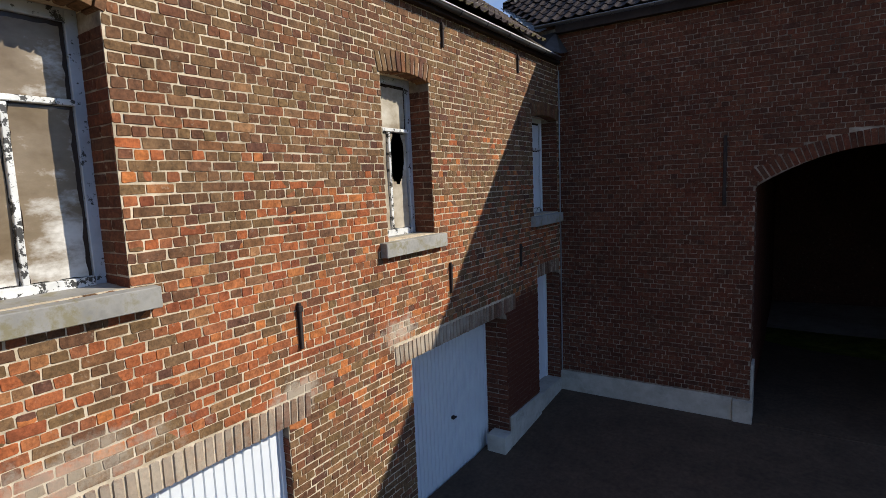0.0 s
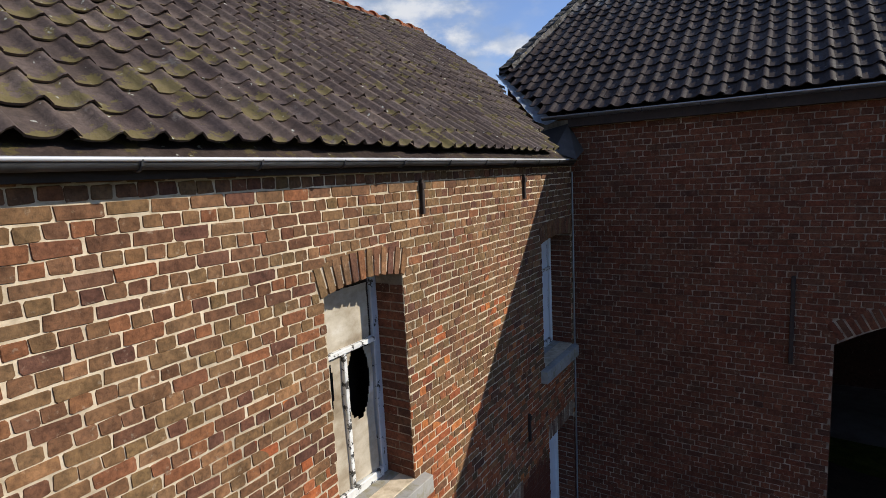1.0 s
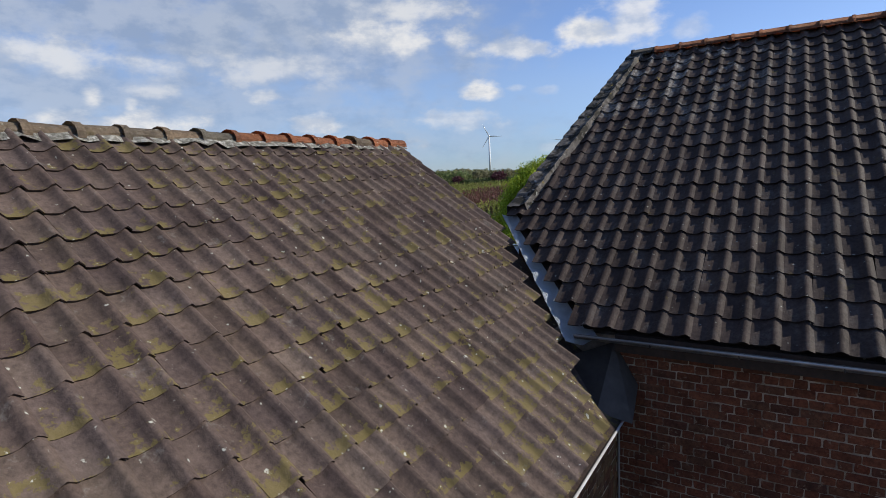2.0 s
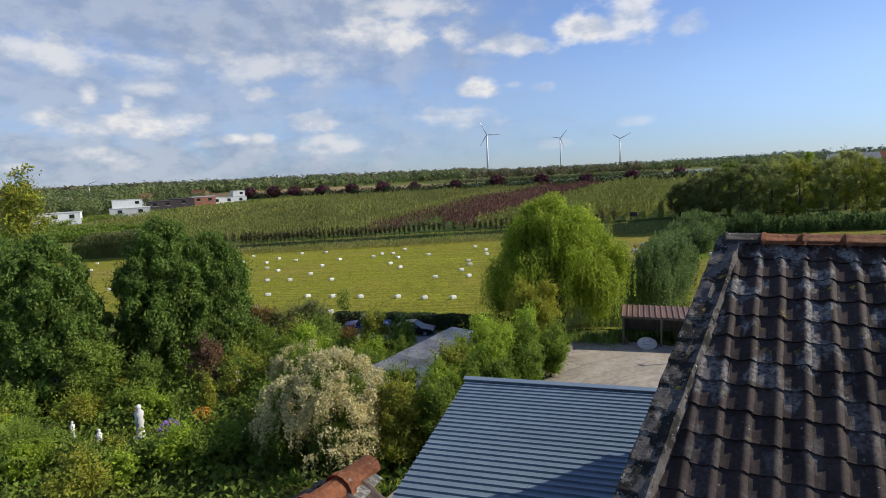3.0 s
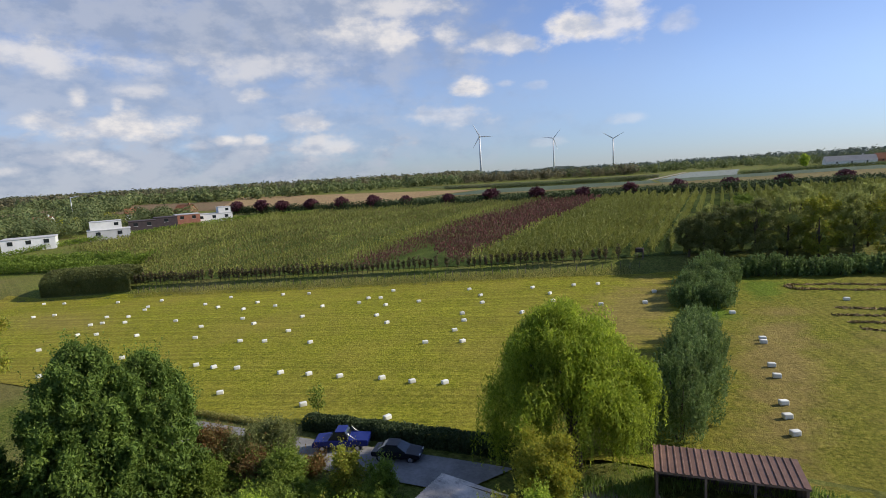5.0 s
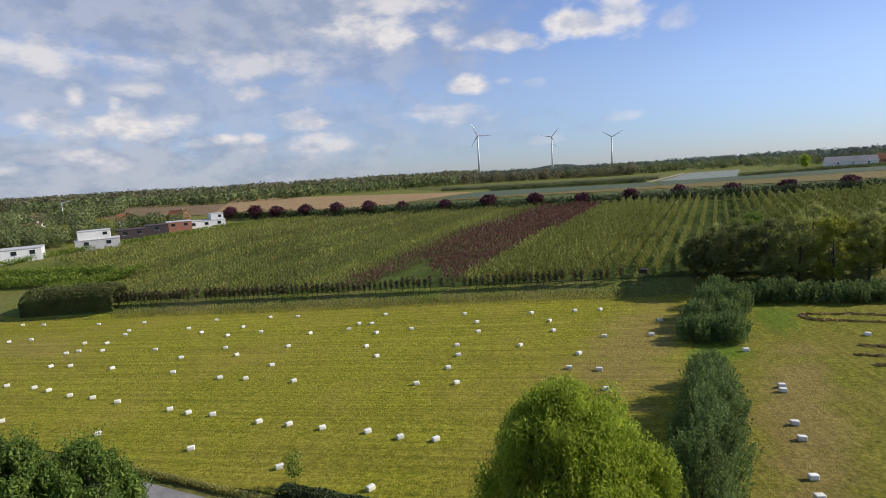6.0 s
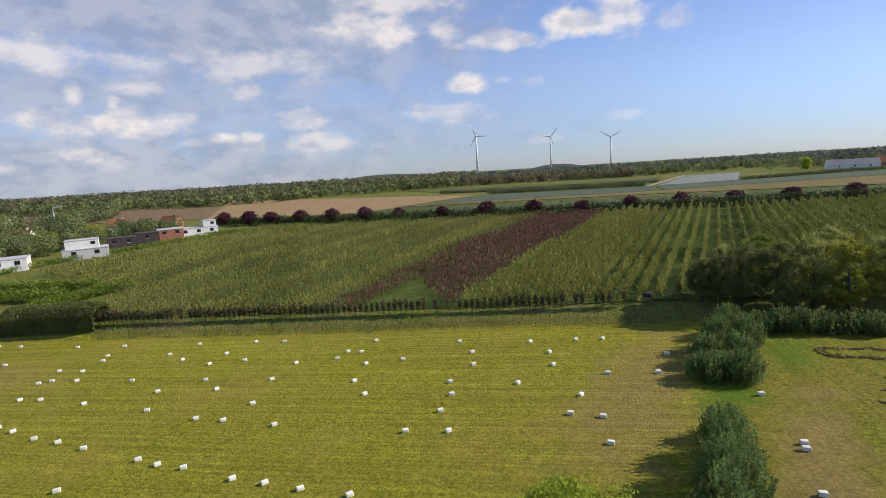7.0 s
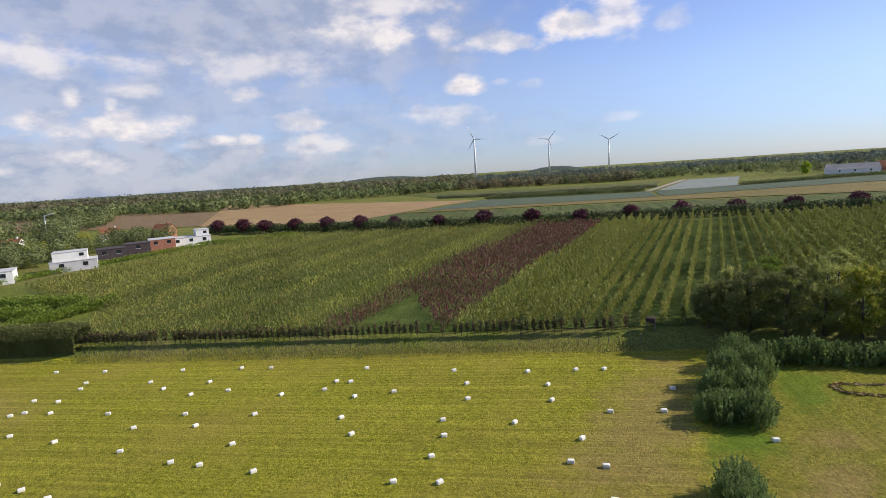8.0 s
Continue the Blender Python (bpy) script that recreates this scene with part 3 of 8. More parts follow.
def thing(name, label, category, group="", at=(0, 0, 0), turn=0.0):
    ob = new(name)
    ob.matrix_basis = pose(*at, 0, 0, turn)
    ob.empty_display_size = 0.2
    return tagged(ob, label, category, group)


def box(bm, x0, x1, y0, y1, z0, z1, bevel=0.0, m=None):
    vs = [bm.verts.new((x, y, z)) for z in (z0, z1) for y in (y0, y1) for x in (x0, x1)]
    fs = [bm.faces.new([vs[i] for i in q]) for q in ((0, 2, 3, 1), (4, 5, 7, 6), (0, 1, 5, 4), (2, 6, 7, 3), (0, 4, 6, 2), (1, 3, 7, 5))]
    if bevel:
        es = list({e for f in fs for e in f.edges})
        r = bmesh.ops.bevel(bm, geom=es, offset=bevel, segments=1, affect="EDGES")
        vs = list({v for f in r["faces"] for v in f.verts} | {v for v in vs if v.is_valid})
    if m is not None:
        bmesh.ops.transform(bm, matrix=m, verts=[v for v in vs if v.is_valid])
    return vs


def boxed(name, x0, x1, y0, y1, z0, z1, material, parent=None, bevel=0.0, label=""):
    bm = bmesh.new()
    box(bm, x0, x1, y0, y1, z0, z1, bevel)
    return part(name, bm, material, parent, label)


def tube(bm, points, radii, sides=8, cap=True):
    """A tapered tube along points."""
    rings = []
    for k, p in enumerate(points):
        p = Vector(p)
        a = Vector(points[max(0, k - 1)])
        b = Vector(points[min(len(points) - 1, k + 1)])
        d = (b - a).normalized()
        q = d.to_track_quat("Z", "Y")
        rings.append([bm.verts.new(p + q @ Vector((math.cos(2 * math.pi * i / sides) * radii[k], math.sin(2 * math.pi * i / sides) * radii[k], 0))) for i in range(sides)])
    for r0, r1 in zip(rings, rings[1:]):
        for i in range(sides):
            bm.faces.new((r0[i], r0[(i + 1) % sides], r1[(i + 1) % sides], r1[i]))
    if cap:
        bm.faces.new(rings[0][::-1])
        bm.faces.new(rings[-1])
    return rings


def mesh_np(name, verts, faces, material, parent=None, label="", smooth=False):
    me = bpy.data.meshes.new(name)
    me.from_pydata(verts.tolist() if hasattr(verts, "tolist") else verts, [], faces.tolist() if hasattr(faces, "tolist") else faces)
    me.update()
    if smooth:
        me.shade_smooth()
    return finish(name, me, parent, label, (material,) if not isinstance(material, (list, tuple)) else material)


def smooth01(a, b, t):
    t = min(1.0, max(0.0, (t - a) / (b - a)))
    return t * t * (3 - 2 * t)


def ground_z(x, y):
    v = -0.31 * x + 0.95 * y
    plane = -0.457 + 0.0332 * max(x, -150) + 0.012 * min(y, 140)
    near = 1 - smooth01(18, 40, math.hypot((x + 2) * 0.9, y - 10))
    low = plane * (1 - near) - 0.02 * near - 0.6 * (1 - smooth01(0.0, 5.0, y)) * near + 2.0 * smooth01(100, 106.5, v)
    high = 2.0 + 0.010 * min(max(x, -200), 40) + 0.022 * (min(v, 240) - 106) + 0.004 * max(0, min(v, 700) - 240) - 0.004 * max(0, v - 900)
    yard = smooth01(-15.5, -12.5, x) * (1 - smooth01(34.2, 40, y)) * (1 - smooth01(30, 45, x)) * smooth01(-60, -30, y)
    low = low * (1 - yard) + yard * (0.85 + 0.022 * min(x, 12) - 0.62 * (1 - smooth01(-1.0, 4.0, y)))
    k = smooth01(106, 165, v)
    return low * (1 - k) + high * k


# ---- ground ----
def axis_steps(fine0, fine1, step, far):
    out = list(np.arange(fine0, fine1 + 0.01, step))
    d = step
    while out[-1] < far:
        d *= 1.25
        out.append(out[-1] + d)
    d = step
    while out[0] > -far:
        d *= 1.25
        out.insert(0, out[0] - d)
    return out


def sheet(name, xs, ys, lift, material, label="", category="", kind="structure", wob=0.0):
    """Sheet over the ground on a grid of xs and ys."""
    verts = [(x, y, ground_z(x, y) + lift + (noise.noise((x * 0.7, y * 0.7, 0)) * wob if wob else 0)) for y in ys for x in xs]
    nx = len(xs)
    faces = [(j * nx + i, j * nx + i + 1, (j + 1) * nx + i + 1, (j + 1) * nx + i) for j in range(len(ys) - 1) for i in range(nx - 1)]
    return tagged(mesh_np(name, verts, faces, material, smooth=True), label, category, kind=kind)


def patch(name, corners, nu, nv, lift, material, label="", category="ground", kind="structure", jag=0.0):
    """A four-cornered sheet laid over the ground, with a slightly ragged edge."""
    a, b, c, d = [Vector((*p, 0)) for p in corners]
    verts = []
    for j in range(nv + 1):
        for i in range(nu + 1):
            u, v = i / nu, j / nv
            p = (a * (1 - u) + b * u) * (1 - v) + (d * (1 - u) + c * u) * v
            if jag and (i in (0, nu) or j in (0, nv)):
                p = p + Vector((noise.noise((p.x * 0.09, p.y * 0.09, 3)), noise.noise((p.x * 0.09, p.y * 0.09, 9)), 0)) * jag
            verts.append((p.x, p.y, ground_z(p.x, p.y) + lift))
    faces = [(j * (nu + 1) + i, j * (nu + 1) + i + 1, (j + 1) * (nu + 1) + i + 1, (j + 1) * (nu + 1) + i) for j in range(nv) for i in range(nu)]
    return tagged(mesh_np(name, verts, faces, material, smooth=True), label, category, kind=kind)


sheet("ground", axis_steps(-150, 40, 2.5, 4800), axis_steps(-20, 240, 2.5, 4800), -0.05, M_GRASS, "rough green grassland reaching to the horizon", "ground")
patch("ground_field", ((-160, 20), (-9.5, 36.2), (-16.5, 100.8), (-160, 56)), 75, 40, 0.03, M_MOWN, "freshly mown hay meadow with mower swaths", "field", jag=0.8)
patch("ground_hay_field", ((-13.5, 36), (60, 40), (60, 112), (-15, 102.2)), 50, 50, 0.0, M_MOWN2, "mown field with dry patches and hay swaths", "field", jag=1.2)
patch("ground_nursery", ((-135, 69.5), (30, 122), (30, 258), (-215, 172)), 50, 30, 0.05, M_LANE_SHADE, "grass between the nursery rows, darkened for their shade", "grass")
patch("ground_yard", ((-13.6, 4), (30, 4), (30, 37.4), (-13.4, 32.4)), 30, 24, 0.03, M_GRAVEL, "pale gravel yard with wheel tracks", "yard", jag=1.0)
# the farmhouse is laid out from the inner corner of its court, then set at its place
HOUSE_AT = Matrix.Translation((-0.14, -2.42, 0.80))
outdoors = set(bpy.data.objects)
bm = bmesh.new()
ys_ = [0.0, -1, -2, -3, -4, -8, -16, -24]
rows_ = [[bm.verts.new((x, y, max(-0.30, -0.05 + 0.085 * y))) for x in (-0.4, 4, 9, 14, 22)] for y in ys_]
for r0, r1 in zip(rows_, rows_[1:]):
    for k in range(4):
        bm.faces.new((r0[k], r0[k + 1], r1[k + 1], r1[k]))
part("ground_courtyard", bm, M_ASPHALT)
tagged(bpy.data.objects["ground_courtyard"], "dark asphalt courtyard", "yard", kind="structure")


# ---- farmhouse walls ----
COURSE, STRETCH, HEAD = 0.0838, 0.226, 0.113
GAP = 0.0098


def brick_shape(w, h, depth, rng, wear=0.0055):
    """Verts and faces of one brick: u along the wall, v up, n out of it; front at n = 0, worn and rounded arrises."""
    r = min(0.0075, w * 0.25)
    ring = []
    for sx, sy in ((-1, -1), (1, -1), (1, 1), (-1, 1)):
        x, y, q = sx * w / 2, sy * h / 2, r * rng.uniform(0.5, 1.5)
        a, b = (x, y - sy * q), (x - sx * q, y)
        ring += [a, b] if sx * sy > 0 else [b, a]
    ring = [(x + rng.uniform(-wear, wear) * 0.8, y + rng.uniform(-wear, wear)) for x, y in ring]
    front = [(x - math.copysign(0.0025, x), y - math.copysign(0.0025, y), rng.uniform(-wear, wear) * 0.28) for x, y in ring]
    rim = [(x, y, -0.004 + rng.uniform(-0.001, 0.001)) for x, y in ring]
    back = [(x, y, -depth) for x, y in ring]
    faces = [tuple(range(8))]
    for a, b in ((0, 8), (8, 16)):
        faces += [(b + k, b + (k + 1) % 8, a + (k + 1) % 8, a + k) for k in range(8)]
    return np.array(front + rim + back), faces


def brick_set(rng, w, h, depth, count=9):
    return [brick_shape(w, h, depth, rng) for _ in range(count)]


def lay(wall, sites, origin, U, V, N, material, chosen, rng):
    """Bricks at sites (u, v, w, h): those chosen(u, v) as parts of the wall, the rest joined."""
    kinds, meshes = {}, {}
    rot = np.array([U, V, N], float)
    org = np.array(origin, float)
    vs, fs, base = [], [], 0
    near = 0
    frame_m = Matrix((tuple(Vector(r) for r in rot))).transposed().to_4x4()
    for u, v, w, h in sites:
        key = (round(w, 3), round(h, 3))
        if key not in kinds:
            kinds[key] = brick_set(rng, w - GAP, h - GAP, 0.03)
            meshes[key] = {}
        k = rng.randrange(len(kinds[key]))
        bv, bf = kinds[key][k]
        out = rng.uniform(0.0, 0.004)
        tilt = rng.uniform(-0.016, 0.016)
        if chosen(u, v) and near < 300:
            near += 1
            if k not in meshes[key]:
                me = bpy.data.meshes.new("brick")
                me.from_pydata(bv.tolist(), [], bf)
                me.materials.append(material)
                meshes[key][k] = me
            ob = new("brick", meshes[key][k])
            ob.parent = wall
            ob.matrix_basis = Matrix.Translation(org + rot.T @ np.array((u, v, out))) @ frame_m @ pose(0, 0, 0, 0, 0, math.degrees(tilt))
        else:
            p = bv.copy()
            p[:, 1] += p[:, 0] * tilt
            p = p + np.array((u, v, out))
            vs.append(p @ rot + org)
            fs += [tuple(i + base for i in f) for f in bf]
            base += len(bv)
    if vs:
        tagged(mesh_np("brickwork", np.concatenate(vs), fs, material, wall), kind="stuff")


def courses(u0, u1, v0, v1, holes, rng):
    """Cross bond: courses of headers and of stretchers in turn, cut at the holes."""
    sites = []
    n = int((v1 - v0) / COURSE)
    for r in range(n):
        v = v0 + (r + 0.5) * COURSE
        step = HEAD if r % 2 else STRETCH
        u = u0 - (HEAD / 2 if r % 2 else (0 if (r // 2) % 2 else HEAD))
        while u < u1:
            spans = [(max(u, u0), min(u + step, u1))]
            for a, b, c, d in holes:
                if c < v < d:
                    nxt = []
                    for s, e in spans:
                        if e <= a or s >= b:
                            nxt.append((s, e))
                        else:
                            if s < a:
                                nxt.append((s, a + GAP / 2))
                            if e > b:
                                nxt.append((b - GAP / 2, e))
                    spans = nxt
            for s, e in spans:
                if e - s > 0.035:
                    w = round((e - s) / 0.01) * 0.01 if abs(e - s - step) > 0.002 else step
                    sites.append(((s + e) / 2 + rng.uniform(-0.004, 0.004), v + rng.uniform(-0.003, 0.003) + 0.006 * noise.noise((s * 0.6, v * 3.0, 0)), w, COURSE))
            u += step
    return sites


def slab(bm, u0, u1, v0, v1, holes, place):
    """Wall boxes round rectangular holes; place(bm, ua, ub, va, vb) adds one box."""
    us = sorted({u0, u1} | {x for h in holes for x in h[:2] if u0 < x < u1})
    for a, b in zip(us, us[1:]):
        mid = (a + b) / 2
        cuts = sorted((h[2], h[3]) for h in holes if h[0] < mid < h[1])
        v = v0
        for c, d in cuts:
            if c > v:
                place(bm, a, b, v, c)
            v = max(v, d)
        if v < v1:
            place(bm, a, b, v, v1)


def arch_bricks(u0, u1, spring, rise, height, over, count, rng):
    """Soldier bricks of a flat or segmental arch: sites as (u, v, angle)."""
    half = (u1 - u0) / 2 + over
    out = []
    for k in range(count):
        s = -1 + (2 * k + 1) / count
        u = (u0 + u1) / 2 + s * half
        v = spring + rise * (1 - s * s) + height / 2
        out.append((u, v, -s * (0.30 if rise else 0.06)))
    return out


def voussoirs(wall, sites, w, h, origin, U, V, N, depth, material, rng, part_ok=True):
    rot = np.array([U, V, N], float)
    frame_m = Matrix((tuple(Vector(r) for r in rot))).transposed().to_4x4()
    shapes = []
    for k in range(4):
        bv, bf = brick_shape(w - 0.012, h - 0.006, depth, rng)
        me = bpy.data.meshes.new("arch_brick")
        me.from_pydata(bv.tolist(), [], bf)
        me.materials.append(material)
        shapes.append(me)
    for u, v, a in sites:
        ob = new("arch_brick", rng.choice(shapes))
        ob.parent = wall
        ob.matrix_basis = Matrix.Translation(np.array(origin, float) + rot.T @ np.array((u, v, 0.009 + rng.uniform(-0.002, 0.003)))) @ frame_m @ pose(0, 0, 0, 0, 0, math.degrees(a))


# openings of the long wall: y0, y1, z0, z1
W1, W2, W3 = (-9.44, -8.41, 3.64, 5.64), (-5.45, -4.48, 3.66, 5.66), (-1.26, -0.07, 3.66, 5.50)
G1, G2, D3 = (-9.75, -7.10, -0.6, 2.04), (-5.11, -2.44, -0.6, 2.11), (-1.15, -0.06, -0.6, 2.50)
HOLES_A = [W1, W2, W3, G1, G2, D3]
rng = random.Random(5)


def wall_a():
    bm = bmesh.new()
    slab(bm, -14, 0.4, -0.6, 6.62, HOLES_A, lambda b, a, c, d, e: box(b, -0.46, -0.0032, a, c, d, e))
    w = tagged(part("wall_west", bm, M_MORTAR), "long old brick wall in cross bond, weathered brown and red", "wall", kind="structure")
    org, U, V, N = (0, 0, 0), (0, 1, 0), (0, 0, 1), (1, 0, 0)
    arches = []
    lint = []
    for o, n in ((W1, 13), (W2, 12), (W3, 14)):
        arches += arch_bricks(o[0], o[1], o[3] - 0.075, 0.07, 0.235, 0.07, n, rng)
    for o, n in ((G1, 36), (G2, 38)):
        lint += arch_bricks(o[0], o[1], o[3], 0.0, 0.24, 0.33 if o is G2 else 0.3, n, rng)
    lint += arch_bricks(D3[0], D3[1], D3[3], 0.0, 0.22, 0.0, 10, rng)
    clear = list(HOLES_A) + [(o[0] - 0.045, o[1] + 0.045, o[3] - 0.09, o[3] + 0.16) for o in (W1, W2, W3)]
    clear += [(G1[0] - 0.3, G1[1] + 0.3, G1[3], G1[3] + 0.24), (G2[0] - 0.33, G2[1] + 0.33, G2[3], G2[3] + 0.24), (D3[0], D3[1], D3[3], D3[3] + 0.22)]
    clear += [(-2.45, 0.2, -0.6, 0.28)]
    lay(w, courses(-13.2, -0.005, -0.55, 6.6, clear, rng), org, U, V, N, M_BRICK, lambda u, v: -8.4 < u < -6.0 and 3.1 < v < 5.2, rng)
    voussoirs(w, arches, 0.083, 0.24, org, U, V, N, 0.2, M_BRICK, rng)
    voussoirs(w, lint, 0.079, 0.245, org, U, V, N, 0.11, M_LINTEL, rng)
    # jamb bricks, right-hand reveals; darker brick and bed put the recess shade into colour
    for o, deep in ((W1, 0.37), (W2, 0.33), (W3, 0.36), (G1, 0.12), (G2, 0.44), (D3, 0.3)):
        boxed("reveal_bed", -deep, -0.012, o[1] - 0.001, o[1] + 0.005, o[2], o[3] - 0.02, M_MORTAR_B, w, 0, "mortar bed of the reveal, darkened to stand in for shade")
        sites = []
        n = int((o[3] - o[2] - 0.08) / COURSE)
        for r in range(n):
            v = o[2] + (r + 0.5) * COURSE
            cuts = [0, deep] if r % 2 == 0 or deep < 0.14 else [0, deep * 0.45, deep]
            for a, b in zip(cuts, cuts[1:]):
                sites.append(((a + b) / 2 + 0.004, v, round(b - a, 3), COURSE))
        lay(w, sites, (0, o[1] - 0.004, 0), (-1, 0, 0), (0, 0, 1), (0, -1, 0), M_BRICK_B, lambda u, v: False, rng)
    return w


wall_a()


def sill(name, y0, y1, z0, z1, deep):
    bm = bmesh.new()
    box(bm, -deep, 0.10, y0, y1, z0, z1, 0.006)
    for v in bm.verts:
        if v.co.z > z1 - 0.02 and v.co.x > 0:
            v.co.z -= 0.03
    return tagged(part(name, bm, M_STONE), "weathered grey stone window sill", "window sill", "window sills", kind="structure")


sill("window_sill", -9.62, -8.24, 3.47, 3.66, 0.36)
sill("window_sill", -5.60, -4.32, 3.47, 3.67, 0.33)
sill("window_sill", -1.40, -0.05, 3.46, 3.67, 0.36)


def torn_sheet(y0, y1, z0, z1, x, seed, holes=(), rag=0.02, n=(22, 34)):
    """A brittle sheet with a ragged edge and torn holes, on a small grid."""
    bm = bmesh.new()
    verts = {}

    def vert(i, j):
        if (i, j) not in verts:
            u, v = i / n[0], j / n[1]
            y, z = y0 + (y1 - y0) * u, z0 + (z1 - z0) * v
            if i in (0, n[0]):
                y += noise.noise((z * 14, seed, 0)) * rag
            if j in (0, n[1]):
                z += noise.noise((y * 14, seed, 5)) * rag
            verts[i, j] = bm.verts.new((x + 0.012 * noise.noise((y * 3, z * 3, seed)), y, z))
        return verts[i, j]

    for i in range(n[0]):
        for j in range(n[1]):
            y, z = y0 + (y1 - y0) * (i + 0.5) / n[0], z0 + (z1 - z0) * (j + 0.5) / n[1]
            wob = 0.35 * noise.noise((y * 9, z * 5, seed + 2))
            if any(((y - a) / b) ** 2 + ((z - c) / d) ** 4 + wob < 1 for a, b, c, d in holes):
                continue
            bm.faces.new([vert(i, j), vert(i + 1, j), vert(i + 1, j + 1), vert(i, j + 1)])
    return bm


def old_window(name, o, recess, torn, label, seed, paint=None, film=None):
    y0, y1, z0, z1 = o
    win = thing(name, label, "window")
    win["kind"] = "structure"
    x1 = -recess
    x0 = x1 - 0.07
    zt = z0 + 0.66 * (z1 - z0)
    mid = (y0 + y1) / 2
    fm = paint or M_GREYPAINT
    boxed("frame_jamb", x0, x1, y0, y0 + 0.08, z0, z1, fm, win, 0.006)
    boxed("frame_jamb", x0, x1, y1 - 0.085, y1, z0, z1, fm, win, 0.006)
    boxed("frame_head", x0, x1, y0 + 0.08, y1 - 0.085, z1 - 0.09, z1, fm, win, 0.005)
    boxed("bottom_rail", x0, x1 + 0.02, y0 + 0.08, y1 - 0.085, z0, z0 + 0.085, M_WHITE, win, 0.006)
    boxed("transom", x0, x1 + 0.025, y0 + 0.08, y1 - 0.085, zt, zt + 0.045, M_WHITE, win, 0.006)
    boxed("mullion", x0, x1 + 0.012, mid - 0.022, mid + 0.022, z0 + 0.085, zt, M_WHITE, win, 0.005)
    xs = x1 - 0.02
    for k, (a, b, c, d) in enumerate(((y0 + 0.085, y1 - 0.12, zt + 0.03, z1 - 0.13), (y0 + 0.085, mid - 0.03, z0 + 0.09, zt - 0.02), (mid + 0.03, y1 - 0.12, z0 + 0.09, zt - 0.02))):
        part("pane", torn_sheet(a, b, c, d, xs, seed + k * 3.3, torn if k else (), 0.014), film or M_PAPER, win, "brown-stained pane with a ragged edge")
        if not (torn and k):
            boxed("old_glass", xs - 0.02, xs - 0.014, a - 0.02, b + 0.04, c - 0.02, d + 0.05, M_OLDGLASS, win, 0, "dark brown old glass")
    # added panel: darkness of the room behind the panes, as colour
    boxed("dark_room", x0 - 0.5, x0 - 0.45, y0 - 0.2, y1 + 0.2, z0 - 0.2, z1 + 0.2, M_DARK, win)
    return win


old_window("window_1", W1, 0.34, (), "old casement window with flaking white paint and stained panes", 1.0, None, M_FILM_BROWN)
old_window("window_2", W2, 0.31, ((-4.79, 0.13, 4.66, 0.33), (-5.2, 0.1, 4.72, 0.24)), "old window with flaking paint and broken, torn panes", 4.0)
old_window("window_3", W3, 0.33, (), "narrow window with a pale frame in the shaded corner", 8.0, M_DOORWHITE, M_DOORWHITE)


def garage_door(name, y0, y1, z0, z1, x, ribs, handle_y, handle_z):
    d = thing(name, "white ribbed metal up-and-over garage door", "garage door", "garage doors")
    d["kind"] = "structure"
    bm = bmesh.new()
    pitch = (y1 - y0) / ribs
    prof = []
    for k in range(ribs):
        a = y0 + k * pitch
        prof += [(a, 0.0), (a + pitch * 0.78, 0.0), (a + pitch * 0.84, -0.014), (a + pitch * 0.94, -0.014)]
    prof.append((y1, 0.0))
    lo = [bm.verts.new((x + dx, y, z0)) for y, dx in prof]
    hi = [bm.verts.new((x + dx, y, z1)) for y, dx in prof]
    lob = [bm.verts.new((x - 0.05, y, z0)) for y, dx in prof]
    hib = [bm.verts.new((x - 0.05, y, z1)) for y, dx in prof]
    for k in range(len(prof) - 1):
        bm.faces.new((lo[k], lo[k + 1], hi[k + 1], hi[k]))
        bm.faces.new((lob[k + 1], lob[k], hib[k], hib[k + 1]))
        bm.faces.new((lo[k + 1], lo[k], lob[k], lob[k + 1]))
        bm.faces.new((hi[k], hi[k + 1], hib[k + 1], hib[k]))
    part("panel", bm, M_DOORWHITE, d)
    for a, b in ((y0 - 0.05, y0), (y1, y1 + 0.05)):
        boxed("frame_jamb", x - 0.06, x + 0.02, a, b, z0, z1, M_DOORWHITE, d, 0.004)
    if handle_y is not None:
        bm = bmesh.new()
        tube(bm, [(x - 0.01, handle_y, handle_z), (x + 0.03, handle_y, handle_z)], [0.035, 0.03], 10)
        box(bm, x + 0.03, x + 0.05, handle_y - 0.05, handle_y + 0.05, handle_z - 0.015, handle_z + 0.015, 0.004)
        part("handle", bm, M_IRON, d, "black turning handle")
    return d


garage_door("door_1", G1[0] + 0.06, G1[1] - 0.05, -0.3, G1[3] + 0.05, -0.11, 26, None, 0)
garage_door("door_2", G2[0] + 0.06, G2[1] - 0.05, -0.34, G2[3] + 0.05, -0.44, 26, -3.55, 0.62)


def side_door():
    d = thing("door_3", "narrow pale-painted door set deep in the wall", "door")
    d["kind"] = "structure"
    boxed("frame_jamb", -0.36, -0.28, D3[0], D3[0] + 0.08, -0.2, D3[3], M_DOORWHITE, d, 0.005)
    boxed("frame_jamb", -0.36, -0.28, D3[1] - 0.08, D3[1], -0.2, D3[3], M_DOORWHITE, d, 0.005)
    boxed("leaf", -0.37, -0.32, D3[0] + 0.08, D3[1] - 0.08, -0.2, D3[3] - 0.05, M_DOORWHITE, d, 0.004)
    boxed("step", -0.42, 0.02, D3[0], D3[1], -0.4, 0.2, M_PLINTH, d, 0.01)
    return d


side_door()
# unseen panel added so that the openings look unlit
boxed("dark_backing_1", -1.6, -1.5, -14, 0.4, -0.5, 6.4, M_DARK)
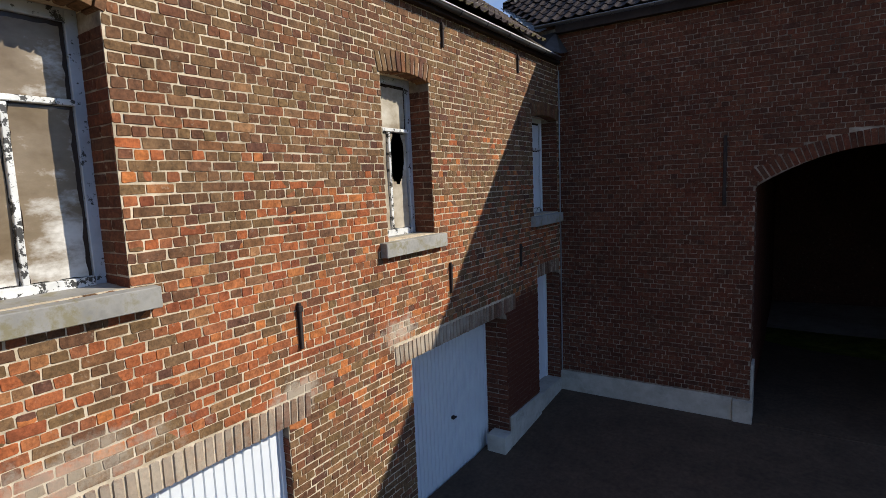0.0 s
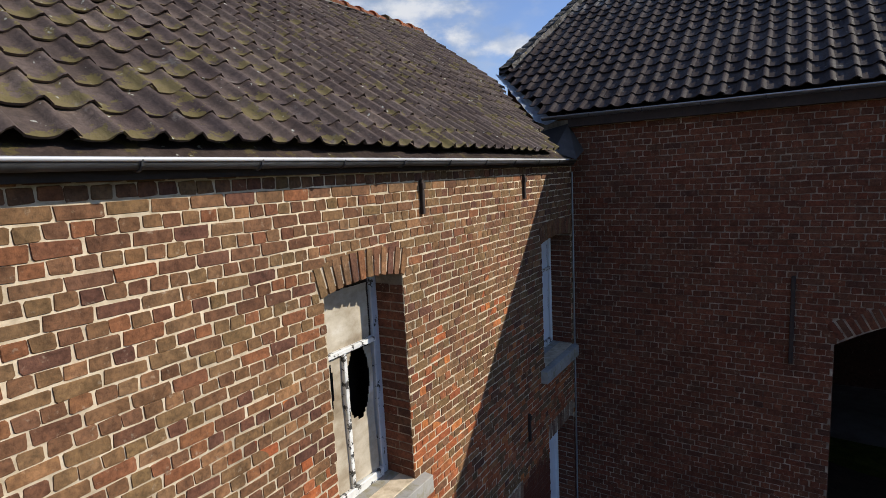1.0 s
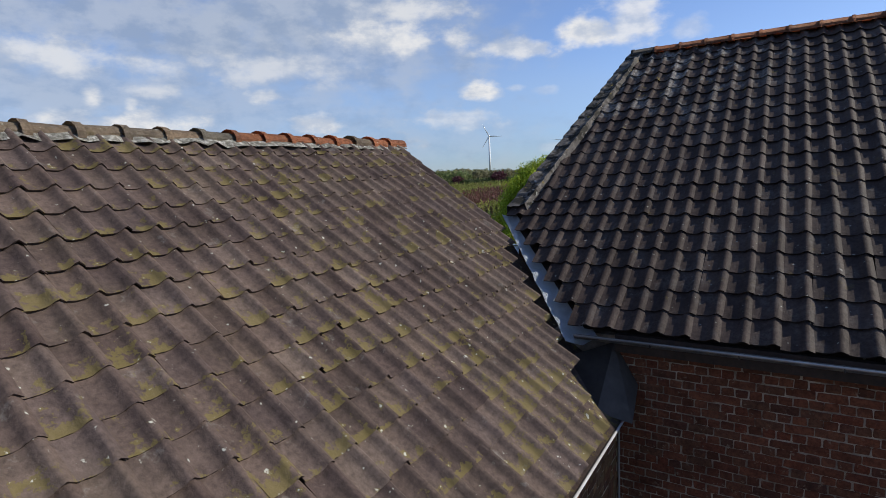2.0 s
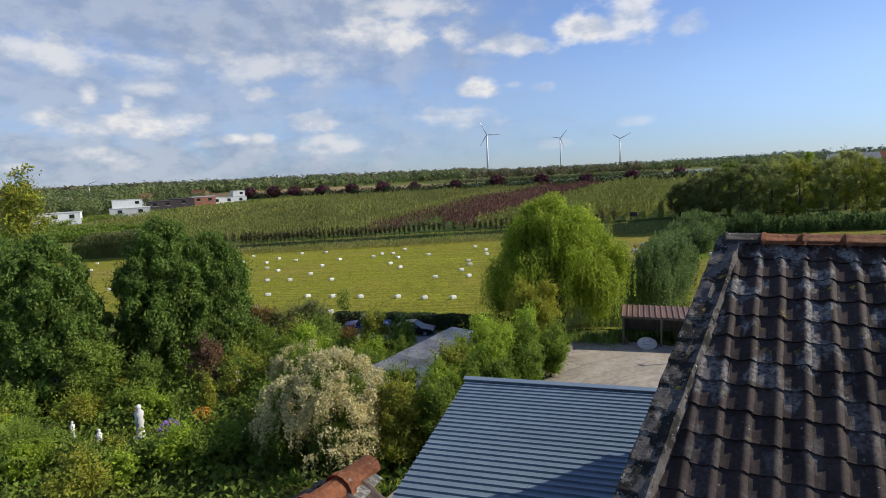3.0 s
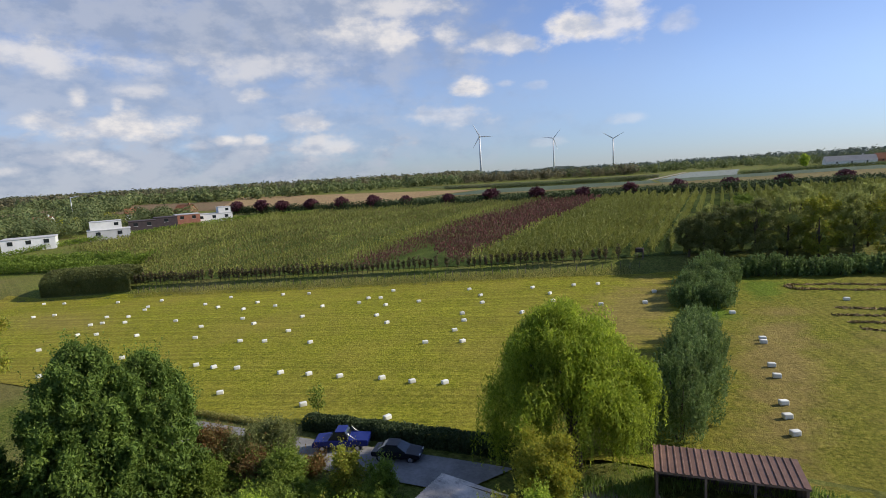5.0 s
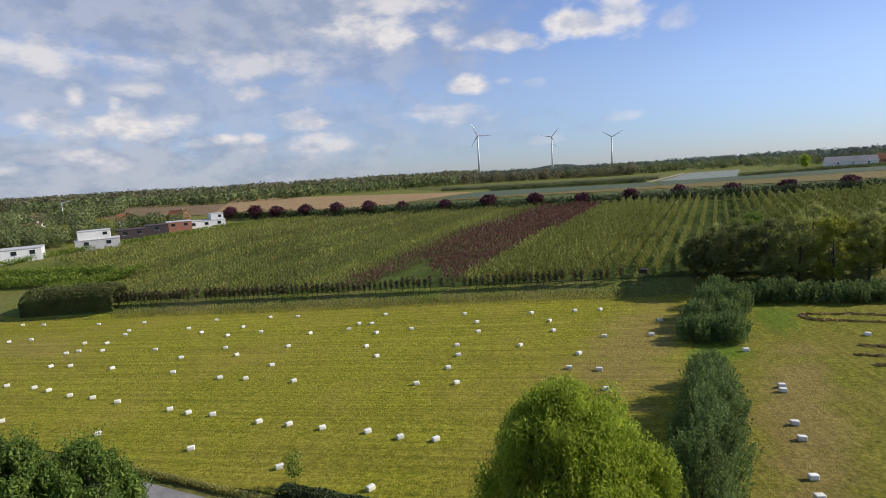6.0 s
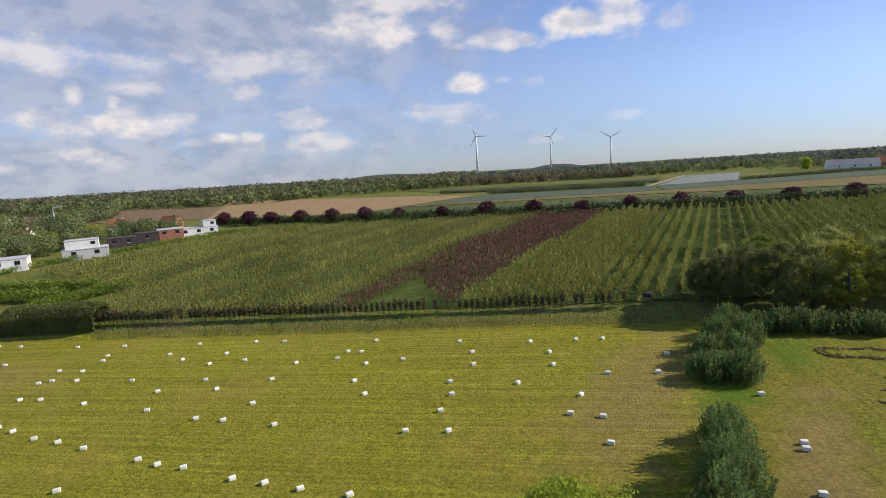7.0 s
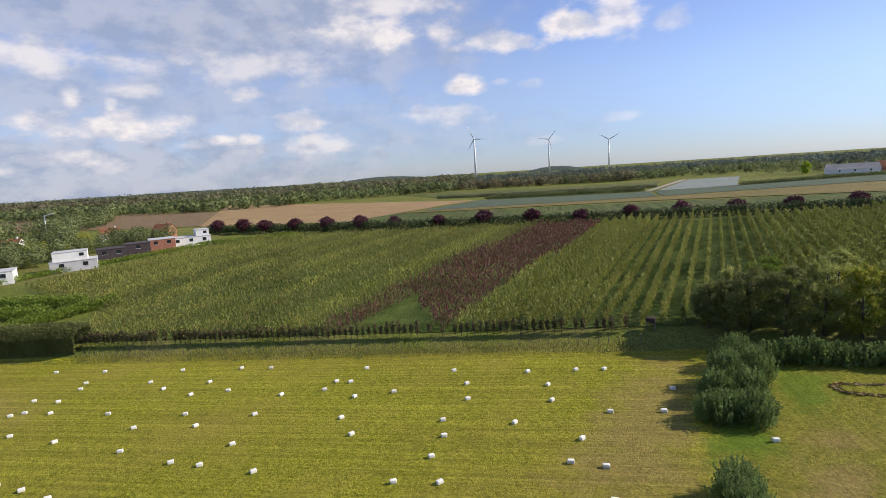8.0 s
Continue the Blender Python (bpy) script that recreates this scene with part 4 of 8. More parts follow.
tagged(bpy.data.objects["dark_backing_1"], "added near-black panel standing in for the unlit rooms", "wall", kind="structure")

# iron wall anchors
for ay, az0, az1 in ((-6.88, 2.75, 3.21), (-4.14, 2.78, 3.21), (-1.88, 2.82, 3.21), (-4.13, 6.1, 6.42), (-1.83, 6.1, 6.4), (-7.89, 6.17, 6.5)):
    bm = bmesh.new()
    box(bm, -0.01, 0.035, ay - 0.02, ay + 0.02, az0, az1, 0.006)
    box(bm, 0.0, 0.045, ay - 0.028, ay + 0.028, az1 - 0.09, az1 - 0.03, 0.006)
    tagged(part("wall_anchor", bm, M_IRON), "black wrought-iron wall anchor bar", "wall anchor", "wall anchors")

# ---- gatehouse wall ----
ARCH = (3.42, 7.05, -0.6, 4.05, 0.60)


def arch_z(x):
    s = (2 * x - ARCH[0] - ARCH[1]) / (ARCH[1] - ARCH[0])
    return ARCH[3] + ARCH[4] * (1 - s * s)


def wall_b():
    bm = bmesh.new()
    box(bm, -1.75, ARCH[0], 0.0055, 0.42, -0.6, 7.2)
    box(bm, ARCH[1], 11, 0.0055, 0.42, -0.6, 7.2)
    n = 16
    for k in range(n):
        a, b = ARCH[0] + (ARCH[1] - ARCH[0]) * k / n, ARCH[0] + (ARCH[1] - ARCH[0]) * (k + 1) / n
        vs = box(bm, a, b, 0.0055, 0.42, 0, 7.2)
        for v in vs:
            if v.co.z < 1:
                v.co.z = arch_z(v.co.x)
    w = tagged(part("wall_north", bm, M_MORTAR_B), "tall dark red brick gatehouse wall with an arched passage", "wall", kind="structure")
    org, U, V, N = (0, 0, 0), (1, 0, 0), (0, 0, 1), (0, -1, 0)
    holes = [(0, 3.16, -0.6, 0.36), (3.16, 3.5, -0.6, 0.36), (ARCH[0], ARCH[1], -0.6, ARCH[3])]
    sites = [s for s in courses(0.005, 9.5, -0.55, 7.1, holes, rng) if not (ARCH[0] - 0.01 < s[0] < ARCH[1] + 0.01 and s[1] < arch_z(s[0]) + 0.26)]
    lay(w, sites, org, U, V, N, M_BRICK_B, lambda u, v: 0.6 < u < 2.6 and 3.4 < v < 5.6, rng)
    vs = []
    for k in range(46):
        s = -1 + (2 * k + 1) / 46
        x = (ARCH[0] + ARCH[1]) / 2 + s * (ARCH[1] - ARCH[0]) / 2 * 1.06
        vs.append((x, ARCH[3] + ARCH[4] * (1 - s * s) + 0.11, -s * 0.62))
    voussoirs(w, vs, 0.083, 0.25, org, U, V, N, 0.2, M_BRICK_B, rng)
    sites = [((0.2 if r % 2 else 0.1) + 0.005, -0.5 + (r + 0.5) * COURSE, 0.2 if r % 2 == 0 else 0.4, COURSE) for r in range(54)]
    lay(w, sites, (ARCH[0] + 0.004, 0, 0), (0, 1, 0), (0, 0, 1), (1, 0, 0), M_BRICK_B, lambda u, v: False, rng)
    return w


wall_b()
boxed("plinth_1", 0.0, 3.16, -0.05, 0.0, -0.5, 0.35, M_PLINTH, None, 0.008)
boxed("plinth_2", 3.165, 3.47, -0.09, 0.02, -0.5, 0.33, M_PLINTH, None, 0.008)
boxed("plinth_3", 0.0, 0.05, -2.42, -1.17, -0.5, 0.27, M_PLINTH, None, 0.008)
boxed("plinth_4", -0.3, 0.05, -2.72, -2.44, -0.5, 0.02, M_PLINTH, None, 0.008)
boxed("plinth_5", 3.40, ARCH[0] + 0.045, 0.024, 0.40, -0.5, 0.98, M_PLINTH, None, 0.008)
for n_ in (1, 2, 3, 4, 5):
    tagged(bpy.data.objects[f"plinth_{n_}"], "rendered cement plinth along the wall foot", "plinth", kind="structure")
bm = bmesh.new()
box(bm, 2.935, 2.985, -0.045, 0.0, 3.74, 4.92, 0.006)
tagged(part("wall_anchor", bm, M_IRON), "long rusted iron wall anchor bar", "wall anchor", "wall anchors")
# a thin service pipe in the corner
bm = bmesh.new()
tube(bm, [(0.03, -0.03, -0.1), (0.03, -0.03, 6.4)], [0.012, 0.012], 8)
tagged(part("corner_pipe", bm, M_ZINC), "thin grey pipe in the wall corner", "pipe")
# passage behind the arch
for n_, q_ in ((1, (3.0, 3.40, 0.42, 9.5)), (2, (7.07, 7.4, 0.42, 9.5)), (3, (3.0, 7.4, 9.5, 9.8))):
    boxed(f"wall_passage_{n_}", *q_, -0.5, 5.4, M_BRICK_B)
    tagged(bpy.data.objects[f"wall_passage_{n_}"], "dark brick wall of the gate passage", "wall", kind="structure")
boxed("floor_passage", 3.0, 7.4, -0.01, 9.6, -0.4, -0.04, M_ASPHALT)
tagged(bpy.data.objects["floor_passage"], "dark floor of the gate passage", "floor", kind="structure")
# near-black ceiling colour stands in for shade inside the passage
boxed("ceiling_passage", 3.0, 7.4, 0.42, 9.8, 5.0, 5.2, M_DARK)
tagged(bpy.data.objects["ceiling_passage"], "ceiling of the gate passage, its shade painted near-black", "ceiling", kind="structure")

# ---- roofs ----
def tile_shape(w, length, amp, rng):
    """A pantile: broad pan, rounded roll near one side; verts, faces and how near each vert lies to the lower edge."""
    n = 10
    prof = []
    for k in range(n + 1):
        u = k / n
        h = amp * (-0.6 + 1.75 * math.exp(-((u - 0.78) / 0.17) ** 2) + 0.35 * math.exp(-(u / 0.12) ** 2))
        prof.append(((u - 0.5) * (w + 0.012), h))
    verts, faces, low = [], [], []
    pan = [1.0 if h < 0.2 * amp else 0.45 for _, h in prof]
    bow = rng.uniform(-0.004, 0.004)
    for v, lift, near in ((0.0, 0.024, 1.0), (length * 0.22, 0.020, 0.6), (length * 0.5, 0.013, 0.15), (length, 0.0, 0.0)):
        verts += [(u, v + rng.uniform(-0.003, 0.003), h + lift + bow * u / w) for u, h in prof]
        low += [near * q for q in pan]
    verts += [(u, 0.004, h + 0.010) for u, h in prof]
    verts += [(u, 0.0, h + 0.024) for u, h in prof]
    low += [0.0] * (n + 1) + list(pan)
    m = n + 1
    for r in range(3):
        faces += [(r * m + k, r * m + k + 1, (r + 1) * m + k + 1, (r + 1) * m + k) for k in range(n)]
    faces += [(4 * m + k, 4 * m + k + 1, 5 * m + k + 1, 5 * m + k) for k in range(n)]
    return np.array(verts), faces, low


def with_low(me, low):
    me.attributes.new("lower_edge", "FLOAT", "POINT").data.foreach_set("value", np.array(low, np.float32))


def tile_roof(name, label, org, U, V, N, u_range, rows, w, gauge, amp, keep, chosen, material, rng, sag=0.0):
    roof = thing(name, label, "roof")
    roof["kind"] = "structure"
    rot = np.array([U, V, N], float)
    org = np.array(org, float)
    frame_m = Matrix((tuple(Vector(r) for r in rot))).transposed().to_4x4()
    shapes = [tile_shape(w, gauge + 0.06, amp, rng) for _ in range(5)]
    meshes = []
    lows = []
    for v, f, low in shapes:
        me = bpy.data.meshes.new("roof_tile")
        me.from_pydata(v.tolist(), [], f)
        with_low(me, low)
        me.shade_smooth()
        me.materials.append(material)
        meshes.append(me)
    vs, fs, base, near = [], [], 0, 0
    cols = int((u_range[1] - u_range[0]) / w)
    for r in range(rows):
        for c in range(cols):
            u, v = u_range[0] + (c + 0.5) * w, r * gauge
            if not keep(u, v):
                continue
            k = rng.randrange(5)
            du, dv, dn, a = rng.uniform(-0.007, 0.007), rng.uniform(-0.016, 0.016), rng.uniform(0, 0.006), rng.uniform(-0.026, 0.026)
            dn += sag * noise.noise((u * 0.5, v * 0.6, 2.0))
            if chosen(u, v) and near < 300:
                near += 1
                ob = new("roof_tile", meshes[k])
                ob.parent = roof
                ob.matrix_basis = Matrix.Translation(org + rot.T @ np.array((u + du, v + dv, dn))) @ frame_m @ pose(0, 0, 0, 0, 0, math.degrees(a))
            else:
                p = shapes[k][0].copy()
                p[:, 0] += -p[:, 1] * a
                p = p + np.array((u + du, v + dv, dn))
                vs.append(p @ rot + org)
                fs += [tuple(i + base for i in f) for f in shapes[k][1]]
                base += len(p)
                lows += shapes[k][2]
    rest = tagged(mesh_np("tiling", np.concatenate(vs), fs, material, roof, smooth=True), kind="stuff")
    with_low(rest.data, lows)
    return roof


SA = math.hypot(3.95, 2.78)
VA, NA = (-3.95 / SA, 0, 2.78 / SA), (2.78 / SA, 0, 3.95 / SA)


def keep_a(u, v):
    lim = 1.36 if v > 2.71 else -0.71 + (v - 0.31) * 0.8875
    return u < lim and v < 4.6


ROOF_A = tile_roof("roof_west", "weathered brown pantile roof with moss and lichen", (0.195, 0, 6.692), (0, 1, 0), VA, NA, (-13.2, 1.4), 18, 0.213, 0.275, 0.030, keep_a, lambda u, v: -6.6 < u < -2.4 and 0 <= v < 3.6, M_TILE_A, rng, 0.04)
bm = bmesh.new()
q = [(0.2, -13.2, 6.60), (0.2, -0.5, 6.60), (-3.72, 1.38, 9.33), (-3.72, -13.2, 9.33)]
qb = [(-7.65, -13.2, 6.6), (-7.65, 1.38, 6.6)]
a0, a1, a2, a3 = [bm.verts.new(p) for p in q]
am = bm.verts.new((-1.86, 1.38, 8.03))
b0, b1 = [bm.verts.new(p) for p in qb]
bm.faces.new((a0, a1, am, a2, a3))
bm.faces.new((a3, a2, b1, b0))
r = bmesh.ops.solidify(bm, geom=bm.faces[:], thickness=0.05)
part("roof_deck", bm, M_TILE_A, ROOF_A)
# far slopes, in simpler tiles
def far_slope(roof, org, U, V, N, cols, rows, w, gauge, material, keep):
    rot, org = np.array([U, V, N], float), np.array(org, float)
    verts, faces, base = [], [], 0
    prof = [((k / 5 - 0.5) * w, 0.03 * (-0.6 + 1.7 * math.exp(-((k / 5 - 0.8) / 0.2) ** 2))) for k in range(6)]
    for r in range(rows):
        for c in range(cols):
            u, v = (c + 0.5) * w, r * gauge
            if not keep(u, v):
                continue
            dn = rng.uniform(0, 0.008)
            p = np.array([(u + x, v + vv, h + lift + dn) for vv, lift in ((0.0, 0.004), (0.0, 0.026), (gauge + 0.05, 0.0)) for x, h in prof])
            verts.append(p @ rot + org)
            faces += [tuple(base + q for q in (a * 6 + k, a * 6 + k + 1, a * 6 + k + 7, a * 6 + k + 6)) for a in (0, 1) for k in range(5)]
            base += 18
    tagged(mesh_np("far_tiling", np.concatenate(verts), faces, material, roof, smooth=True), kind="stuff")


far_slope(ROOF_A, (-7.78, 1.4, 6.60), (0, -1, 0), (3.95 / SA, 0, 2.78 / SA), (-2.78 / SA, 0, 3.95 / SA), 68, 17, 0.213, 0.275, M_TILE_A, lambda u, v: True)
# ridge tiles of the long roof
for k in range(37):
    y = -12.8 + k * 0.385
    bm = bmesh.new()
    ring0 = [(math.cos(a), math.sin(a)) for a in np.linspace(-0.25, math.pi + 0.25, 9)]
    rows_ = [(-0.02, 0.158), (0.05, 0.155), (0.06, 0.128), (0.41, 0.118)]
    grid = [[bm.verts.new((c * rr, yy, s * rr * 0.8)) for c, s in ring0] for yy, rr in rows_]
    for g0, g1 in zip(grid, grid[1:]):
        for i in range(8):
            bm.faces.new((g0[i], g0[i + 1], g1[i + 1], g1[i]))
    bmesh.ops.solidify(bm, geom=bm.faces[:], thickness=0.014)
    ob = part("ridge_tile", bm, M_CLAY if k in (29, 30, 31, 32, 33, 35, 36) else M_RIDGE, ROOF_A, smooth=False)
    ob.matrix_basis = pose(-3.70, y, 9.385 + 0.004 * y + 0.012 * noise.noise((y, 0, 0)), rng.uniform(-1.5, 1.5), rng.uniform(-4, 4), rng.uniform(-1.5, 1.5))
# white mortar under the ridge
bm = bmesh.new()
n_ = 120
top = []
for k in range(n_ + 1):
    y = -12.9 + k * (14.3 / n_)
    top.append([bm.verts.new((-3.60 + 0.02 * noise.noise((y * 4, 0, 0)), y, 9.395 + 0.03 * noise.noise((y * 6, 2, 0)))), bm.verts.new((-3.49 + 0.12 * noise.noise((y * 11, 3, 0)), y, 9.325 + 0.07 * noise.noise((y * 9, 1, 0))))])
for g0, g1 in zip(top, top[1:]):
    bm.faces.new((g0[0], g0[1], g1[1], g1[0]))
part("ridge_mortar", bm, M_MORTAR_RIDGE, ROOF_A, "crumbling white mortar bed")

SB = math.hypot(6.05, 3.87)
VB, NB = (0, 6.05 / SB, 3.87 / SB), (0, -3.87 / SB, 6.05 / SB)


def verge_b(y):
    return -0.35 - 1.0 * y if y < 1.5 else -1.88 + (y - 1.5) * 0.173


ROOF_B = tile_roof("roof_north", "dark grey pantile roof of the gatehouse", (0, -0.17, 7.30), (1, 0, 0), VB, NB, (-2.1, 10), 22, 0.235, 0.312, 0.024, lambda u, v: u > verge_b(v * 0.8424 - 0.17) + (0.16 if v > 2.0 else -0.20), lambda u, v: u < 2.6 and v > 1.6, M_TILE_B, rng, 0.02)
bm = bmesh.new()
pts = [(-0.3, -0.1, 7.27), (10, -0.1, 7.27), (10, 5.62, 10.95), (-1.12, 5.62, 10.95), (-1.86, 1.5, 8.30)]
bm.faces.new([bm.verts.new(p) for p in pts])
bm.faces.new([bm.verts.new(p) for p in ((10, 5.62, 10.95), (10, 11.4, 7.25), (-0.16, 11.4, 7.25), (-1.12, 5.62, 10.95))])
bmesh.ops.solidify(bm, geom=bm.faces[:], thickness=0.06)
part("roof_deck", bm, M_TILE_B, ROOF_B)
far_slope(ROOF_B, (10, 11.46, 7.30), (-1, 0, 0), (0, -6.05 / SB, 3.87 / SB), (0, 3.87 / SB, 6.05 / SB), 47, 22, 0.235, 0.312, M_TILE_B, lambda u, v: 10 - u > -0.13 - 0.142 * v)
# verge strip with old mortar and moss
M_VERGE = surf("mossy_verge", [(0.055, 0.047, 0.042), (0.10, 0.088, 0.078), (0.14, 0.125, 0.112)], 9.0, 0.92, 0.9, 0.02, spots=[((0.20, 0.185, 0.165), 7.0, 0.55, 0.64, 0.7), ((0.012, 0.010, 0.006), 3.6, 0.50, 0.54, 0.97), ((0.24, 0.17, 0.02), 5.0, 0.63, 0.67, 0.9), ((0.42, 0.41, 0.37), 15.0, 0.62, 0.66, 0.8)])
bm = bmesh.new()
n_ = 140
strip = []
for k in range(n_ + 1):
    y = 1.5 + (5.66 - 1.5) * k / n_
    x, z = verge_b(y), 7.30 + (y + 0.17) * 3.87 / 6.05
    lap = 0.030 * (1 - ((y - 1.5) / 0.263) % 1.0)
    row = [(x - 0.03, y, z - 0.14), (x - 0.03, y, z + 0.045 + lap)]
    for q in range(7):
        d = 0.02 + q * 0.042
        clump = max(0.0, noise.noise((y * 2.6, d * 7, 1)) - 0.12) * 0.11 + 0.012 * noise.noise((y * 13, d * 30, 4))
        roll = 0.045 * math.exp(-((d - 0.27) / 0.045) ** 2)
        row.append((x - 0.03 + d, y, z + 0.05 + lap * 0.7 + roll + clump))
    row.append((x + 0.30, y, z - 0.03))
    strip.append([bm.verts.new(p) for p in row])
for g0, g1 in zip(strip, strip[1:]):
    for i in range(len(g0) - 1):
        bm.faces.new((g0[i], g0[i + 1], g1[i + 1], g1[i]))
part("verge", bm, M_VERGE, ROOF_B, "mossy verge board with lichen")
M_CAP = surf("dark_clay_cap", [(0.07, 0.063, 0.06), (0.105, 0.095, 0.09)], 9.0, 0.8, 0.3, 0.006, spots=[((0.45, 0.44, 0.41), 13.0, 0.58, 0.62, 0.9)])
for k in range(25):
    x = -1.12 + k * 0.42
    bm = bmesh.new()
    ring0 = [(math.cos(a), math.sin(a)) for a in np.linspace(-0.2, math.pi + 0.2, 9)]
    grid = [[bm.verts.new((xx, c * rr, s * rr * 0.85)) for c, s in ring0] for xx, rr in ((-0.015, 0.13), (0.03, 0.13), (0.035, 0.115), (0.43, 0.112))]
    for g0, g1 in zip(grid, grid[1:]):
        for i in range(8):
            bm.faces.new((g0[i], g0[i + 1], g1[i + 1], g1[i]))
    if k == 0:
        bm.faces.new(grid[0])
    bmesh.ops.solidify(bm, geom=bm.faces[:], thickness=0.014)
    ob = part("ridge_tile", bm, M_CAP if k == 0 else M_CLAY, ROOF_B, smooth=True)
    ob.matrix_basis = pose(x, 5.62, 11.03, rng.uniform(-2, 2), rng.uniform(-1, 1), rng.uniform(-1, 1))
# gable of the gatehouse
bm = bmesh.new()
vs = [bm.verts.new(p) for p in ((-1.78, 1.5, -0.5), (0.0, 11.1, -0.5), (0.0, 11.1, 7.2), (-1.02, 5.62, 10.8), (-1.74, 1.5, 8.1))]
bm.faces.new(vs)
bmesh.ops.solidify(bm, geom=bm.faces[:], thickness=-0.3)
tagged(part("wall_gable", bm, M_BRICK_B), "red brick gable of the gatehouse", "wall", kind="structure")
# far wall of the long building
boxed("wall_garden", -7.5, -7.15, -14, 1.3, -0.6, 6.6, M_BRICK)
tagged(bpy.data.objects["wall_garden"], "brick garden-side wall of the long building", "wall", kind="structure")
bm = bmesh.new()
vs = [bm.verts.new(p) for p in ((-0.42, 1.3, -0.5), (-7.5, 1.3, -0.5), (-7.5, 1.3, 6.55), (-3.72, 1.3, 9.4), (-1.9, 1.3, 8.05), (-0.42, 1.3, 6.5))]
bm.faces.new(vs)
bmesh.ops.solidify(bm, geom=bm.faces[:], thickness=0.3)
tagged(part("wall_gable_west", bm, M_BRICK), "brick end gable of the long building", "wall", kind="structure")

# lead valley between the roofs
bm = bmesh.new()
rows_ = []
for k in range(25):
    s = k / 24
    x, y = -0.30 - 1.60 * s, -0.25 + 1.72 * s
    zb = 7.06 + 1.17 * s
    wob = 0.035 * noise.noise((s * 14, 0, 4))
    rows_.append([bm.verts.new(p) for p in ((x - (0.12 - 0.08 * s) + wob, y - (0.09 - 0.05 * s) - wob, zb + 0.13 - 0.05 * s), (x - 0.05 + wob, y - 0.04, zb + 0.10 + wob), (x + 0.02, y + 0.02, zb + 0.07), (x + 0.07, y + 0.06, zb + 0.10), (x + 0.15 * (1 - 0.6 * s), y + 0.12, zb + 0.14))])
for g0, g1 in zip(rows_, rows_[1:]):
    for i in range(4):
        bm.faces.new((g0[i], g0[i + 1], g1[i + 1], g1[i]))
bmesh.ops.solidify(bm, geom=bm.faces[:], thickness=0.006)
tagged(part("valley_flashing", bm, M_LEAD, smooth=True), "crumpled pale lead flashing in the roof valley", "flashing")
# dark weathered board closing the eaves corner
bm = bmesh.new()
bm.faces.new([bm.verts.new(p) for p in ((-0.42, -0.32, 7.02), (-0.02, -0.02, 7.14), (0.22, -0.02, 6.72), (0.30, -0.62, 6.58), (0.02, -0.78, 6.70))])
bmesh.ops.solidify(bm, geom=bm.faces[:], thickness=0.02)
tagged(part("eaves_board", bm, surf("dark_weathered_board", [(0.05, 0.041, 0.037), (0.085, 0.07, 0.062)], 7.0, 0.9, 0.15, 0.004)), "dark sheet closing the eaves corner", "eaves board")


M_RIM = surf("bright_zinc_rim", [(0.50, 0.50, 0.52), (0.62, 0.62, 0.64)], 6.0, 0.5, 0.1, 0.002, 0.2)
M_ZINC_DULL = surf("weathered_zinc", [(0.14, 0.14, 0.145), (0.22, 0.22, 0.225)], 6.0, 0.55, 0.1, 0.002, 0.3)


def gutter(name, p0, p1, r, label, rim_mat):
    """Half-round gutter with a rolled rim, joints and brackets."""
    g = thing(name, label, "gutter", "gutters")
    p0, p1 = Vector(p0), Vector(p1)
    d = (p1 - p0).normalized()
    side = d.cross(Vector((0, 0, 1))).normalized()
    bm = bmesh.new()
    rows = []
    n = max(2, int((p1 - p0).length / 0.7))
    for k in range(n + 1):
        c = p0.lerp(p1, k / n) + Vector((0, 0, 0.012 * noise.noise((k * 0.7, 1, 1))))
        rows.append([bm.verts.new(c + side * (math.cos(a) * r) + Vector((0, 0, math.sin(a) * r))) for a in np.linspace(math.pi, 2 * math.pi, 9)])
    for a, b in zip(rows, rows[1:]):
        for i in range(8):
            bm.faces.new((a[i], a[i + 1], b[i + 1], b[i]))
    bmesh.ops.solidify(bm, geom=bm.faces[:], thickness=0.006)
    part("trough", bm, M_ZINC_DULL, g, smooth=True)
    bm = bmesh.new()
    tube(bm, [tuple(p0 + side * r + Vector((0, 0, 0.005))), tuple(p0.lerp(p1, 0.5) + side * r + Vector((0, 0, 0.0))), tuple(p1 + side * r + Vector((0, 0, 0.005)))], [0.012] * 3, 8)
    part("rim", bm, rim_mat, g, "pale rolled zinc rim", smooth=True)
    for k in range(1, n):
        bm = bmesh.new()
        c = p0.lerp(p1, k / n)
        ring = [tuple(c + side * (math.cos(a) * (r + 0.006)) + Vector((0, 0, math.sin(a) * (r + 0.006)))) for a in np.linspace(math.pi, 2 * math.pi, 7)]
        tube(bm, ring, [0.008] * 7, 5)
        part("bracket", bm, M_ZINC_DARK, g)
    return g


gutter("gutter", (0.160, -13.2, 6.615), (0.160, -0.35, 6.575), 0.052, "grey zinc half-round gutter under the tiles", M_RIM)
gutter("gutter", (-0.36, -0.235, 7.235), (10, -0.235, 7.235), 0.038, "thin dark gutter along the gatehouse eaves", M_ZINC)
# added dark strips under the gutters, in place of the eaves shadow on brick
boxed("fascia_1", 0.012, 0.09, -13.2, -0.1, 6.50, 6.56, M_IRON)
boxed("fascia_2", 0.02, 10, -0.14, 0.0, 7.08, 7.26, M_IRON)
for n_ in (1, 2):
    tagged(bpy.data.objects[f"fascia_{n_}"], "added dark strip standing in for the shade under the eaves", "fascia", kind="structure")


for ob in list(bpy.data.objects):
    if ob not in outdoors and ob.parent is None:
        ob.matrix_basis = HOUSE_AT @ ob.matrix_basis

# ---- plants ----
NR = np.random.default_rng(11)


